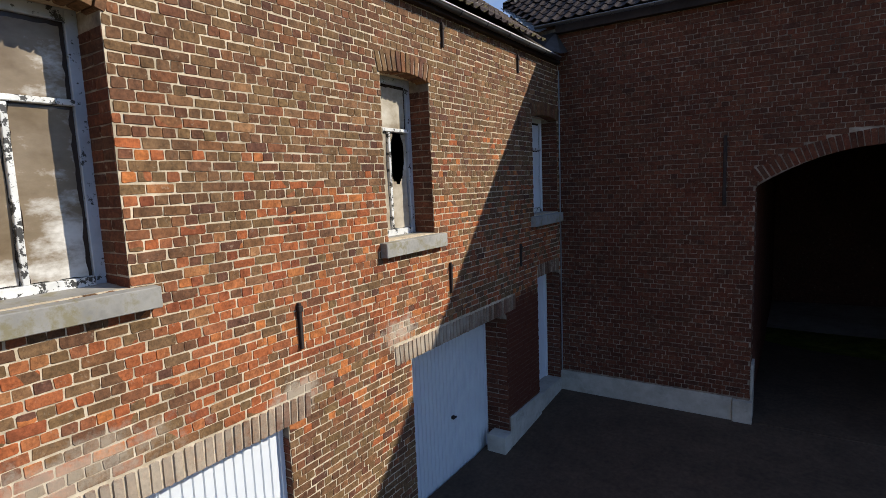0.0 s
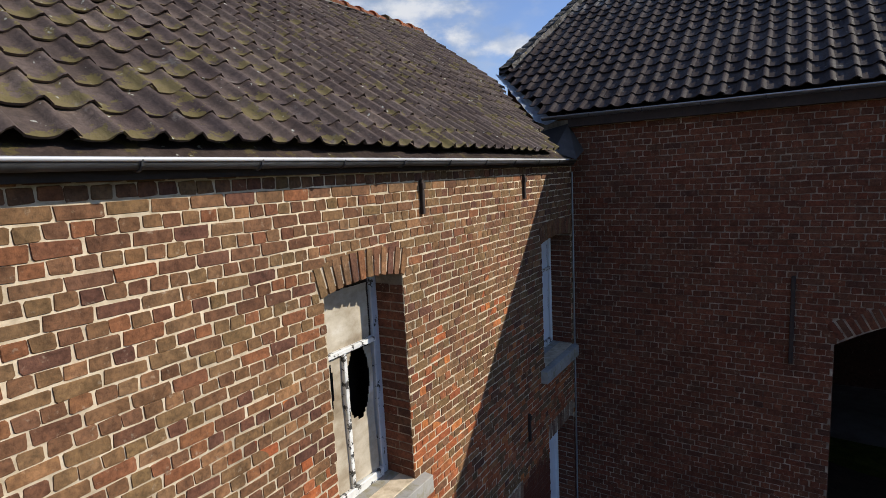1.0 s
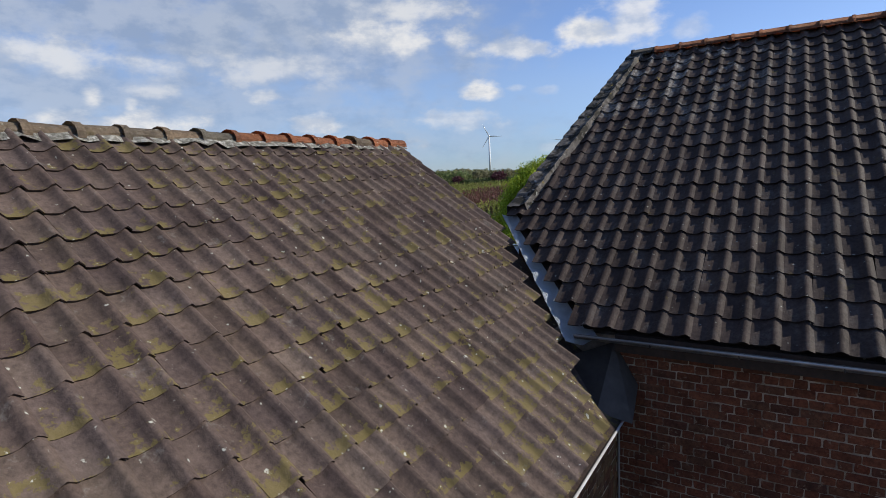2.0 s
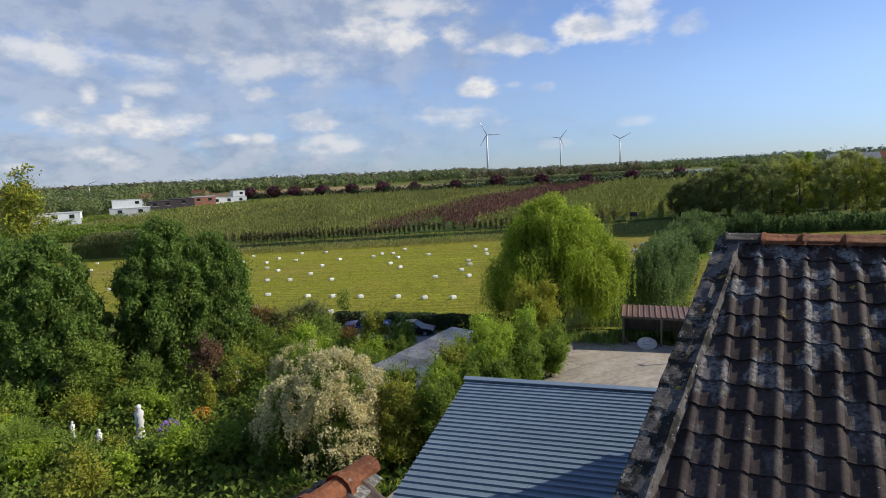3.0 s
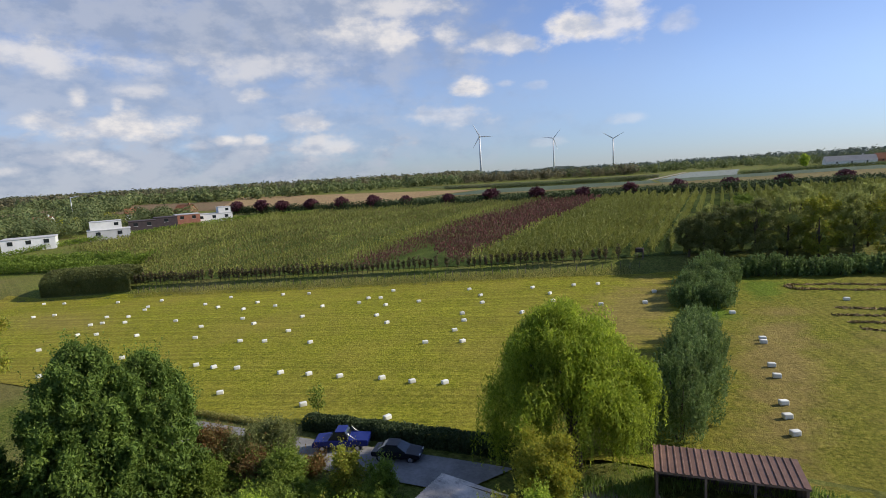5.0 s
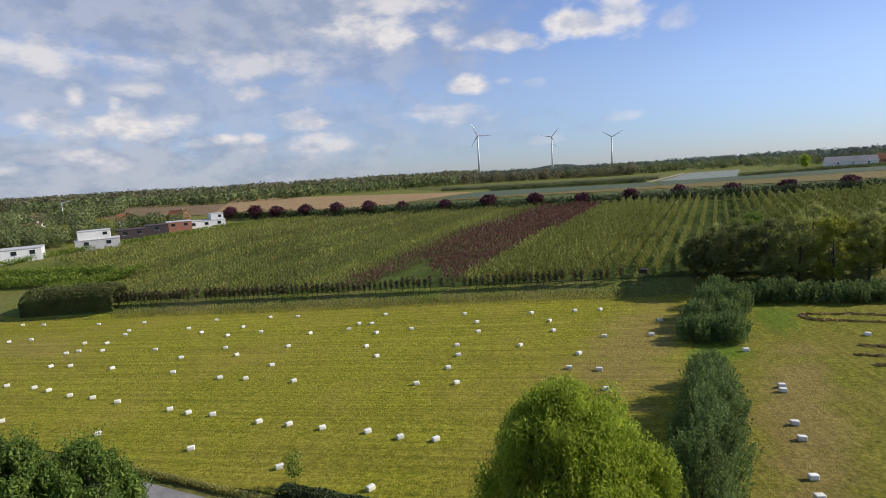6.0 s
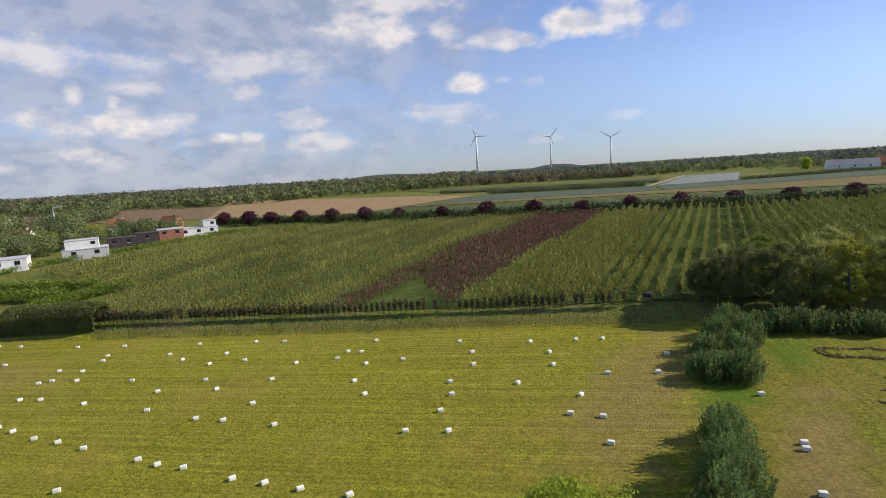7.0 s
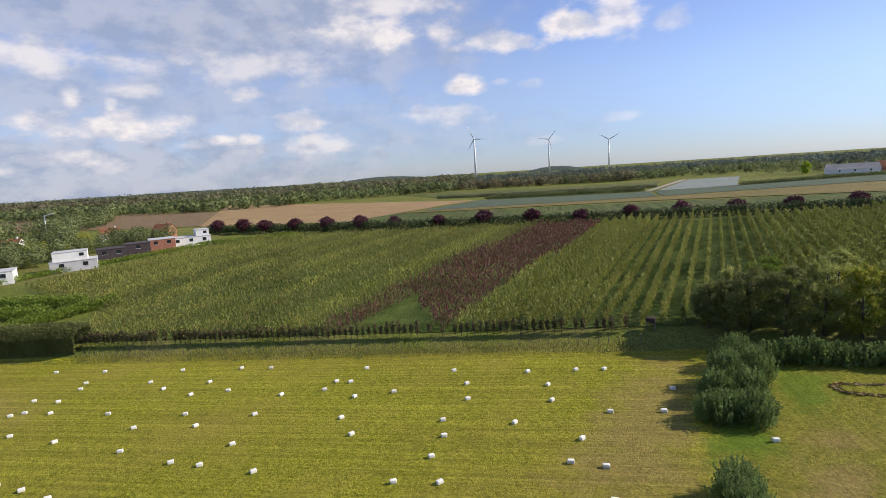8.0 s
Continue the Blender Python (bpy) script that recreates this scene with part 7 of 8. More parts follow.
def woods(name, label, line, depth, n, h0, h1, material, leaves=34):
    """A far wood as one object: many rough crowns over a strip."""
    quads = []
    pts = [np.array(p, float) for p in line]
    seg = [np.linalg.norm(b - a) for a, b in zip(pts, pts[1:])]
    total = sum(seg)
    for _ in range(n):
        d = NR.random() * total
        k = 0
        while d > seg[k] and k < len(seg) - 1:
            d -= seg[k]
            k += 1
        p = pts[k] + (pts[k + 1] - pts[k]) * d / seg[k]
        away = p - np.array((-10, 17))
        away /= np.linalg.norm(away)
        p = p + away * depth * NR.random() ** 1.5
        h = NR.uniform(h0, h1)
        r = h * NR.uniform(0.36, 0.56)
        g = ground_z(p[0], p[1])
        quads.append(leaf_cloud([(p[0], p[1], g + h * 0.55, r, r, h * 0.48), (p[0] + r * 0.5, p[1], g + h * 0.4, r * 0.8, r * 0.8, h * 0.35)], leaves, h * (0.17 if leaves < 70 else 0.075 if leaves > 100 else 0.11), 0.16 if leaves < 100 else 0.34, 0.28, 0, 1.3))
    return tagged(quads_mesh(name, np.concatenate(quads), material), label, "wood", kind="stuff")


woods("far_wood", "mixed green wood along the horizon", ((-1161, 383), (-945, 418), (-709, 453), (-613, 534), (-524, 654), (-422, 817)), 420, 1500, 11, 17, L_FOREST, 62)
woods("far_wood", "browning trees within the wood", ((-1032, 311), (-795, 322), (-645, 369), (-541, 475), (-486, 587), (-426, 746)), 260, 420, 11, 16, L_FOREST_BROWN, 62)
woods("far_wood", "dark green edge of the wood", ((-682, 259), (-537, 317), (-454, 352), (-424, 404), (-438, 461), (-380, 479), (-358, 542), (-314, 563)), 120, 330, 8, 14, L_VILLAGE, 60)
woods("far_wood", "dark wood along the horizon, bluish haze in its leaf colour", ((-422, 817), (-268, 836), (-115, 861), (26, 761), (143, 748), (301, 712)), 420, 1000, 9, 13.5, L_FOREST_HAZE, 56)
woods("far_wood", "belt of bare brownish trees behind the fields", ((-330, 569), (-258, 603), (-187, 614), (-134, 631)), 70, 130, 8, 12, L_FOREST_BROWN, 60)
woods("far_wood", "belt of dark trees behind the fields", ((-214, 633), (-142, 638), (-83, 649), (-39, 670), (25, 690)), 120, 190, 7, 11, L_VILLAGE, 60)
woods("far_wood", "trees round the village houses", ((-387, 174), (-294, 145), (-277, 118), (-252, 99), (-231, 71), (-261, 40)), 70, 105, 6, 10, L_VILLAGE, 330)
woods("far_wood", "leafy trees behind the modern houses", ((-235, 81), (-251, 108), (-259, 130), (-263, 159), (-258, 181)), 40, 52, 5, 8.5, L_VILLAGE, 430)
woods("far_wood", "yellowing trees among the village houses", ((-260, 72), (-263, 103), (-277, 145)), 50, 22, 5, 8, L_YELLOW, 320)
woods("far_wood", "trees beyond the village", ((-507, 275), (-428, 223), (-387, 174), (-381, 99)), 160, 200, 7, 11, L_VILLAGE, 90)
woods("far_wood", "trees round the far farm", ((-10, 580), (36, 587), (87, 578), (159, 562)), 60, 70, 7, 12, L_VILLAGE, 110)
shrub((20, 576), 11, 4.5, L_LIME, "bright yellow-green tree by the far farm", 700, 1.0, "far_tree", group="far trees", category="tree")


def hill(name, at, wid, deep, h):
    bm = bmesh.new()
    cx, cy = at
    d = Vector((cx + 10, cy - 17, 0)).normalized()
    s = Vector((-d.y, d.x, 0))
    n, m = 40, 8
    grid = []
    for i in range(n + 1):
        row = []
        for j in range(m + 1):
            u, v = -1 + 2 * i / n, -1 + 2 * j / m
            p = Vector((cx, cy, 0)) + s * u * wid + d * v * deep
            z = h * max(0, (1 - u * u)) ** 1.3 * max(0, 1 - v * v) * (1 + 0.12 * noise.noise((u * 6, v * 2, cx)))
            row.append(bm.verts.new((p.x, p.y, ground_z(p.x, p.y) - 1 + z)))
        grid.append(row)
    for r0, r1 in zip(grid, grid[1:]):
        for j in range(m):
            bm.faces.new((r0[j], r0[j + 1], r1[j + 1], r1[j]))
    return tagged(part(name, bm, M_HILL, smooth=True), "low wooded hill on the horizon", "hill", kind="structure")


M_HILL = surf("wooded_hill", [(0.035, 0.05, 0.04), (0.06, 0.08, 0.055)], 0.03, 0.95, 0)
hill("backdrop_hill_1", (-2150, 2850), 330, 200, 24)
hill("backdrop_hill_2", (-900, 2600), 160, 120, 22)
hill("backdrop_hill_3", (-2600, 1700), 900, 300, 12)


# ---- things in the landscape ----
def bale_mesh():
    bm = bmesh.new()
    box(bm, -0.48, 0.48, -0.30, 0.30, 0.0, 0.54)
    bmesh.ops.bevel(bm, geom=bm.edges[:], offset=0.11, segments=3, affect="EDGES", profile=0.6)
    for v in bm.verts:
        v.co += Vector((noise.noise(v.co * 2.1), noise.noise(v.co * 2.1 + Vector((5, 0, 0))), 0.4 * noise.noise(v.co * 2.1 + Vector((0, 7, 0))))) * 0.02
    me = bpy.data.meshes.new("hay_bale")
    bm.to_mesh(me)
    bm.free()
    me.shade_smooth()
    me.materials.append(M_WRAP)
    return me


BALE = bale_mesh()
BALES_FAR = [(-141.7, 56.2), (-135.5, 57.6), (-120.6, 61.2), (-110.4, 64.6), (-95.1, 69.7), (-84.8, 73.7), (-79.3, 75.2), (-62.8, 79.9), (-48.7, 82.9), (-38.1, 85.6), (-31.9, 88.1), (-28.3, 89.4), (-107.4, 60.0), (-105.2, 58.1), (-95.3, 64.1), (-90.0, 63.0), (-84.7, 67.5), (-78.3, 66.0), (-83.0, 63.0), (-68.6, 67.6), (-63.4, 71.0), (-63.9, 74.1), (-61.6, 74.6), (-57.4, 70.5), (-53.0, 73.6), (-44.5, 79.1), (-42.0, 74.7), (-33.8, 82.0), (-31.7, 77.6)]
BALES_MID = [(-123.4, 50.6), (-126.9, 48.4), (-107.7, 52.5), (-102.9, 53.8), (-104.4, 48.1), (-103.3, 49.5), (-98.8, 51.0), (-89.0, 54.1), (-80.2, 52.8), (-77.0, 58.1), (-72.1, 56.3), (-67.0, 61.5), (-54.7, 64.7), (-50.5, 61.7), (-42.0, 68.4), (-39.9, 65.1), (-33.7, 70.6), (-25.6, 69.6), (-99.0, 43.6), (-95.6, 44.8), (-86.9, 46.4), (-75.1, 48.3), (-66.2, 49.1), (-62.3, 50.0), (-62.8, 54.7), (-55.2, 51.4), (-38.9, 60.8), (-35.6, 57.0), (-39.9, 55.4)]
BALES_NEAR = [(-95.8, 36.9), (-90.3, 38.0), (-86.7, 38.2), (-81.3, 38.3), (-77.1, 39.0), (-72.2, 39.4), (-63.2, 40.4), (-60.1, 40.6), (-56.8, 41.3), (-50.2, 41.9), (-46.6, 42.6), (-42.7, 43.2), (-37.9, 44.2), (-34.3, 44.4), (-31.0, 45.2), (-65.1, 33.7), (-52.0, 35.5), (-41.1, 36.4), (-31.7, 36.9), (-80.9, 31.0)]
BALES_SIDE = [(-20.0, 60.2), (-25.3, 64.8), (-22.0, 65.2), (-24.4, 76.7), (-18.9, 78.7), (-18.9, 85.3), (-8.2, 75.5), (-4.9, 65.9), (-4.8, 64.8), (-4.1, 58.1), (-3.7, 55.5), (-3.3, 49.9), (-3.1, 47.5), (-2.7, 44.9), (3.8, 84.3), (9.2, 83.3)]
for rows_, yaw, spread in ((BALES_FAR, 62, 22), (BALES_MID, 62, 20), (BALES_NEAR, 62, 14), (BALES_SIDE, 24, 12)):
    for bx, by in rows_:
        ob = new("hay_bale", BALE)
        ob.matrix_basis = pose(bx, by, ground_z(bx, by) + 0.02, 0, 0, yaw + NR.uniform(-spread, spread)) @ Matrix.Diagonal((0.70, 0.70, 0.72, 1))
        tagged(ob, "white plastic-wrapped rectangular hay bale on the mown field", "hay bale", "hay bales")


def swath(pts, wid, h):
    """A raked row of loose hay."""
    quads = []
    for a, b in zip(pts, pts[1:]):
        n = int(math.dist(a, b) * 26)
        t = NR.random(n)
        x, y = a[0] + (b[0] - a[0]) * t + NR.normal(size=n) * wid * 0.4, a[1] + (b[1] - a[1]) * t + NR.normal(size=n) * wid * 0.4
        z = np.array([ground_z(p, q) for p, q in zip(x, y)]) + NR.random(n) * h
        c = np.stack([x, y, z], 1)
        t1 = NR.normal(size=(n, 3)) * np.array((1, 1, 0.4))
        t1 /= np.linalg.norm(t1, axis=1)[:, None]
        t2 = np.cross(t1, NR.normal(size=(n, 3)))
        t2 /= np.linalg.norm(t2, axis=1)[:, None]
        quads.append(np.stack([c - t1 * 0.28, c + t2 * 0.1, c + t1 * 0.28, c - t2 * 0.1], 1))
    return tagged(quads_mesh("hay_swath", np.concatenate(quads), M_HAY), "raked swath of loose brown hay", "hay swath", "hay swaths", "stuff")


for sy, x0, x1 in ((92.5, -1.5, 26), (89.6, 0.0, 30), (80.0, 2.5, 30), (77.5, 2.0, 28), (74.6, 3.0, 30), (71.6, 4.0, 26), (65.0, 5.0, 24), (61.5, 5.5, 20)):
    swath([(x0 + (x1 - x0) * k / 6, sy + (x1 - x0) * k / 6 * 0.12 + NR.uniform(-0.5, 0.5)) for k in range(7)], 0.36, 0.13)
swath([(-1.5, 92.5), (-2.3, 91.4), (-1.6, 89.9), (0.0, 89.6)], 0.5, 0.25)

M_REDROOF = surf("red_brown_sheet", [(0.145, 0.08, 0.055), (0.21, 0.12, 0.085)], 2.5, 0.55, 0.15, 0.004, vary=0.12, spots=[((0.10, 0.06, 0.05), 3.0, 0.55, 0.7, 0.5)])
M_TIMBER = surf("weathered_timber", [(0.10, 0.08, 0.06), (0.19, 0.155, 0.12)], 6.0, 0.9, 0.5, 0.006, stretch=(1, 1, 0.15))
M_BLUEROOF = surf("blue_grey_sheet", [(0.125, 0.165, 0.205), (0.165, 0.21, 0.255)], 1.6, 0.4, 0.06, 0.003, 0.0, big=0.15)
M_PALEROOF = surf("pale_blue_sheet", [(0.25, 0.33, 0.39), (0.31, 0.39, 0.46)], 1.6, 0.4, 0.06, 0.003, 0.0, big=0.15)
M_CORR = surf("fibre_cement_sheet", [(0.52, 0.475, 0.425), (0.70, 0.65, 0.595), (0.58, 0.53, 0.47)], 3.0, 0.9, 0.3, 0.006, vary=0.18, spots=[((0.14, 0.13, 0.12), 1.2, 0.5, 0.66, 0.6)])
M_CONC = surf("concrete", [(0.33, 0.32, 0.30), (0.45, 0.44, 0.42)], 8.0, 0.9, 0.3, 0.004)
M_ROADGREY = surf("drive_tarmac", [(0.19, 0.185, 0.18), (0.27, 0.265, 0.255)], 4.0, 0.9, 0.3, 0.01)
M_STATUE = surf("white_statue_stone", [(0.62, 0.61, 0.57), (0.76, 0.75, 0.71)], 9.0, 0.8, 0.2, 0.004)
M_RENDER = surf("white_render", [(0.66, 0.66, 0.64), (0.76, 0.76, 0.74)], 0.8, 0.85, 0.05, 0.004, big=0.12)
M_PALEGREY = surf("light_grey_cladding", [(0.42, 0.42, 0.42), (0.5, 0.5, 0.5)], 0.8, 0.8, 0.05, 0.004, big=0.12)
M_DARKBRICK = surf("dark_brick_cladding", [(0.045, 0.036, 0.038), (0.075, 0.055, 0.056)], 1.0, 0.85, 0.1, 0.005, big=0.15)
M_REDHOUSE = surf("red_brick_far", [(0.30, 0.12, 0.08), (0.38, 0.17, 0.11)], 1.0, 0.85, 0.1, 0.005, big=0.15)
M_ROOFRED = surf("orange_roof_far", [(0.36, 0.15, 0.08), (0.44, 0.19, 0.10)], 1.0, 0.8, 0.1, 0.01)
M_TURBINE = surf("white_steel", [(0.74, 0.75, 0.76), (0.80, 0.80, 0.81)], 0.2, 0.4, 0, big=0.06)
M_CARBLUE, M_CARBLACK = surf("blue_car_paint", [(0.012, 0.022, 0.16), (0.016, 0.03, 0.20)], 2.0, 0.25, 0, 0, 0.3, big=0.1), surf("black_car_paint", [(0.012, 0.013, 0.018), (0.02, 0.02, 0.026)], 2.0, 0.22, 0, 0, 0.3, big=0.1)
M_TYRE = surf("tyre_rubber", [(0.018, 0.018, 0.018), (0.03, 0.03, 0.03)], 9.0, 0.85, 0.1, 0.002)
M_CHROME = surf("bright_metal", [(0.55, 0.56, 0.58), (0.65, 0.66, 0.68)], 5.0, 0.25, 0, 0, 0.9)
M_GLASS, t_, b_ = start("dark_glass")
b_.inputs["Base Color"].default_value = (0.02, 0.025, 0.03, 1)
b_.inputs["Roughness"].default_value = 0.06
b_.inputs["Specular IOR Level"].default_value = 0.8


def ribbed(bm, length, wid, pitch, h, m, thick=0.02, wave=False):
    """A profiled sheet: length along local x, ribs repeat along local y."""
    prof = []
    n = int(wid / pitch)
    for k in range(n):
        y = k * pitch
        if wave:
            prof += [(y + pitch * q, h * math.sin(2 * math.pi * q)) for q in (0, 0.25, 0.5, 0.75)]
        else:
            prof += [(y, 0), (y + pitch * 0.70, 0), (y + pitch * 0.78, h), (y + pitch * 0.92, h)]
    prof.append((n * pitch, 0))
    rows = [[bm.verts.new(m @ Vector((x, y, z - d))) for y, z in prof] for x, d in ((0, 0), (length, 0), (length, thick), (0, thick))]
    for r0, r1 in zip(rows, rows[1:] + rows[:1]):
        for k in range(len(prof) - 1):
            bm.faces.new((r0[k], r0[k + 1], r1[k + 1], r1[k]))
    for k in (0, -1):
        bm.faces.new([r[k] for r in rows])


def blue_roofs():
    # wing behind the gatehouse: ribs run along its length
    r = thing("metal_roof", "blue-grey ribbed metal roof of the wing behind the gatehouse", "roof", "metal roofs")
    r["kind"] = "structure"
    ang = math.atan2(1.6, 5.75)
    z = 7.4
    base = Matrix.Translation((-7.6, 7.3, z)) @ Matrix.Rotation(ang, 4, "Z")
    for k in range(9):
        bm = bmesh.new()
        ribbed(bm, 6.1, 0.8, 0.2, 0.035, base @ Matrix.Translation((0, -0.8 * (k + 1), -0.02)), 0.008)
        part("sheet", bm, M_BLUEROOF, r)
    bm = bmesh.new()
    box(bm, -0.06, 6.15, -0.10, 0.14, 0.03, 0.055, 0.01, base)
    part("flashing", bm, M_BLUEROOF, r)
    bm = bmesh.new()
    box(bm, 0.1, 6.0, -5.0, -0.1, -8.0, -0.1, 0, base)
    part("wall", bm, M_BRICK_B, r)
    # lean-to roof by the yard
    r2 = thing("metal_roof", "pale blue ribbed metal roof beside the gravel yard", "roof", "metal roofs")
    r2["kind"] = "structure"
    for k in range(9):
        bm = bmesh.new()
        m = Matrix.Translation((0.03 + k * 1.064, 21.84 + k * 0.02, 4.28)) @ Matrix.Rotation(radians(-110), 4, "Z")
        ribbed(bm, 9.0, 1.0, 0.25, 0.04, m, 0.008)
        part("sheet", bm, M_PALEROOF, r2)
    boxed("flashing", -0.1, 9.6, 21.55, 21.95, 4.29, 4.33, M_PALEROOF, r2)
    boxed("wall", 0.4, 9.0, 13.6, 21.5, -0.3, 4.2, M_BRICK_B, r2)


blue_roofs()


def carport():
    c = thing("carport", "low carport under grey corrugated fibre-cement sheets", "carport", "", (-20.7, 28.0, 0.0), -1.5)
    for k in range(14):
        for j in range(2):
            bm = bmesh.new()
            m = Matrix.Translation((j * 2.12, -(k + 1) * 1.08, 1.72 - j * 0.08 + 0.015 * (k % 2))) @ Matrix.Rotation(radians(2), 4, "Y")
            ribbed(bm, 2.2, 1.12, 0.16, 0.052, m, 0.008, True)
            part("sheet", bm, M_CORR, c)
    for k in range(5):
        for x in (0.12, 4.1):
            boxed("post", x, x + 0.1, -0.3 - k * 3.5, -0.2 - k * 3.5, -0.6, 1.66, M_TIMBER, c)
    for k in range(5):
        boxed("beam", 0.05, 4.25, -0.3 - k * 3.5, -0.2 - k * 3.5, 1.54, 1.64, M_TIMBER, c)
    return c


carport()


def field_shed():
    ang = math.degrees(math.atan2(1.57, 7.4))
    s = thing("field_shed", "open timber shed with a red-brown ribbed sheet roof", "shed", "", (-9.54, 31.73, 0.66), ang)
    s.scale = (0.956, 0.956, 0.956)
    for k in range(10):
        bm = bmesh.new()
        m = Matrix.Translation((0.76 * (k + 1), -0.05, 2.18)) @ Matrix.Rotation(radians(90), 4, "Z") @ Matrix.Rotation(radians(-3.5), 4, "Y")
        ribbed(bm, 2.75, 0.76, 0.38, 0.06, m, 0.012)
        part("roof_sheet", bm, M_REDROOF, s)
    for x in (0.1, 2.6, 5.0, 7.4):
        boxed("post", x, x + 0.13, 0.05, 0.18, -0.4, 2.14, M_TIMBER, s, 0.01)
        boxed("post", x, x + 0.13, 2.45, 2.58, -0.4, 2.28, M_TIMBER, s, 0.01)
    boxed("eaves_beam", 0.0, 7.6, 0.03, 0.17, 2.0, 2.15, M_TIMBER, s, 0.01)
    for k in range(10):
        boxed("board", 0.1, 7.5, 2.5, 2.53, -0.2 + k * 0.22, 0.026 + k * 0.22, M_TIMBER, s, 0.004)
    for k in range(9):
        boxed("board", 0.08, 0.11, 0.2, 2.5, -0.1 + k * 0.22, 0.125 + k * 0.22, M_TIMBER, s, 0.004)
        boxed("board", 7.5, 7.53, 0.2, 2.5, -0.1 + k * 0.22, 0.125 + k * 0.22, M_TIMBER, s, 0.004)
    bm = bmesh.new()
    tube(bm, [(0.12, 0.1, 0.9), (0.55, 0.05, 0.1)], [0.04, 0.04], 6)
    part("brace", bm, M_TIMBER, s)
    return s


field_shed()


def oval_board():
    bm = bmesh.new()
    n = 28
    front = [bm.verts.new((0.62 * math.cos(2 * math.pi * k / n), 0, 0.42 * math.sin(2 * math.pi * k / n))) for k in range(n)]
    bm.faces.new(front)
    bmesh.ops.solidify(bm, geom=bm.faces[:], thickness=0.05)
    o = thing("oval_sign", "white oval sign board leaning by the shed", "sign", "", (-7.82, 31.59, 1.08), 8)
    part("board", bm, M_RENDER, o).rotation_euler = (radians(-30), 0, 0)
    bm = bmesh.new()
    for k, (x0, x1, zz) in enumerate(((-0.3, -0.05, 0.0), (-0.25, 0.3, -0.12), (0.0, 0.28, 0.08))):
        box(bm, x0, x1, -0.06, -0.055, zz, zz + 0.05)
    part("lettering", bm, M_GREYPAINT, o, "faded grey lettering bars").rotation_euler = (radians(-30), 0, 0)
    bm = bmesh.new()
    tube(bm, [(-0.3, 0.25, -0.42), (-0.2, 0.1, 0.2)], [0.03, 0.03], 6)
    tube(bm, [(0.3, 0.25, -0.42), (0.2, 0.1, 0.2)], [0.03, 0.03], 6)
    part("stand", bm, M_IRON, o)


oval_board()


def gravel_heap(at, r, h):
    bm = bmesh.new()
    bmesh.ops.create_icosphere(bm, subdivisions=4, radius=1)
    for v in bm.verts:
        d = math.hypot(v.co.x, v.co.y)
        z = h * max(0.0, 1 - d) ** 0.8 if v.co.z > 0 else -0.1
        v.co = Vector((v.co.x * r * (1 + 0.12 * noise.noise(v.co * 2)), v.co.y * r * 0.75, z + 0.10 * noise.noise(v.co * 6) * (v.co.z > 0)))
    ob = part("heap_of_gravel", bm, M_HEAP, smooth=True)
    ob.matrix_basis = pose(at[0], at[1], ground_z(*at) + 0.03)
    return tagged(ob, "heap of pale beige gravel in the yard", "gravel heap")


M_HEAP = surf("beige_gravel", [(0.36, 0.33, 0.26), (0.48, 0.44, 0.36), (0.55, 0.51, 0.43)], 6.0, 0.95, 0.9, 0.04)
gravel_heap((-3.66, 32.6), 1.45, 0.72)


def lamp_pole():
    p = thing("utility_pole", "thin pale grey utility pole with a small lamp", "pole", "", (0.85, 33.95, 0.86))
    bm = bmesh.new()
    tube(bm, [(0, 0, -0.3), (0, 0, 6.48)], [0.06, 0.045], 10)
    part("shaft", bm, M_CONC, p, smooth=True)
    bm = bmesh.new()
    box(bm, -0.35, 0.1, -0.05, 0.05, 6.35, 6.43, 0.02)
    box(bm, -0.42, -0.18, -0.07, 0.07, 6.30, 6.41, 0.02)
    part("lamp_head", bm, M_ZINC_DARK, p)
    return p


lamp_pole()
for k in range(4):
    bm = bmesh.new()
    box(bm, -0.08, 0.08, -0.32, 0.32, 0.0, 0.09, 0.008)
    ob = part("concrete_slab", bm, M_RENDER)
    ob.matrix_basis = pose(-0.14 + k * 0.19, 33.2 + 0.06 * k, ground_z(-0.1, 33.2) + 0.28, 55, 0, 12 + NR.uniform(-6, 6))
    tagged(ob, "pale concrete slab leaning in a stack", "slab", "stacked slabs")
bm = bmesh.new()
box(bm, -0.7, 0.6, -0.25, 0.35, 0.0, 0.12, 0.01)
ob = part("slab_base", bm, M_CONC)
ob.matrix_basis = pose(0.1, 33.3, ground_z(0.1, 33.3) + 0.03, 0, 0, 12)
tagged(ob, "low concrete base under the slabs", "slab")
for k in range(14):
    fx = -1.65 + 2.2 * k
    bm = bmesh.new()
    tube(bm, [(0, 0, -0.2), (NR.uniform(-0.05, 0.05), 0, NR.uniform(0.9, 1.3))], [0.04, 0.035], 6)
    ob = part("fence_post", bm, M_TIMBER)
    ob.matrix_basis = pose(fx, 34.7 + 0.12 * k, ground_z(fx, 34.7 + 0.12 * k))
    tagged(ob, "weathered timber fence post", "fence post", "yard fence posts")
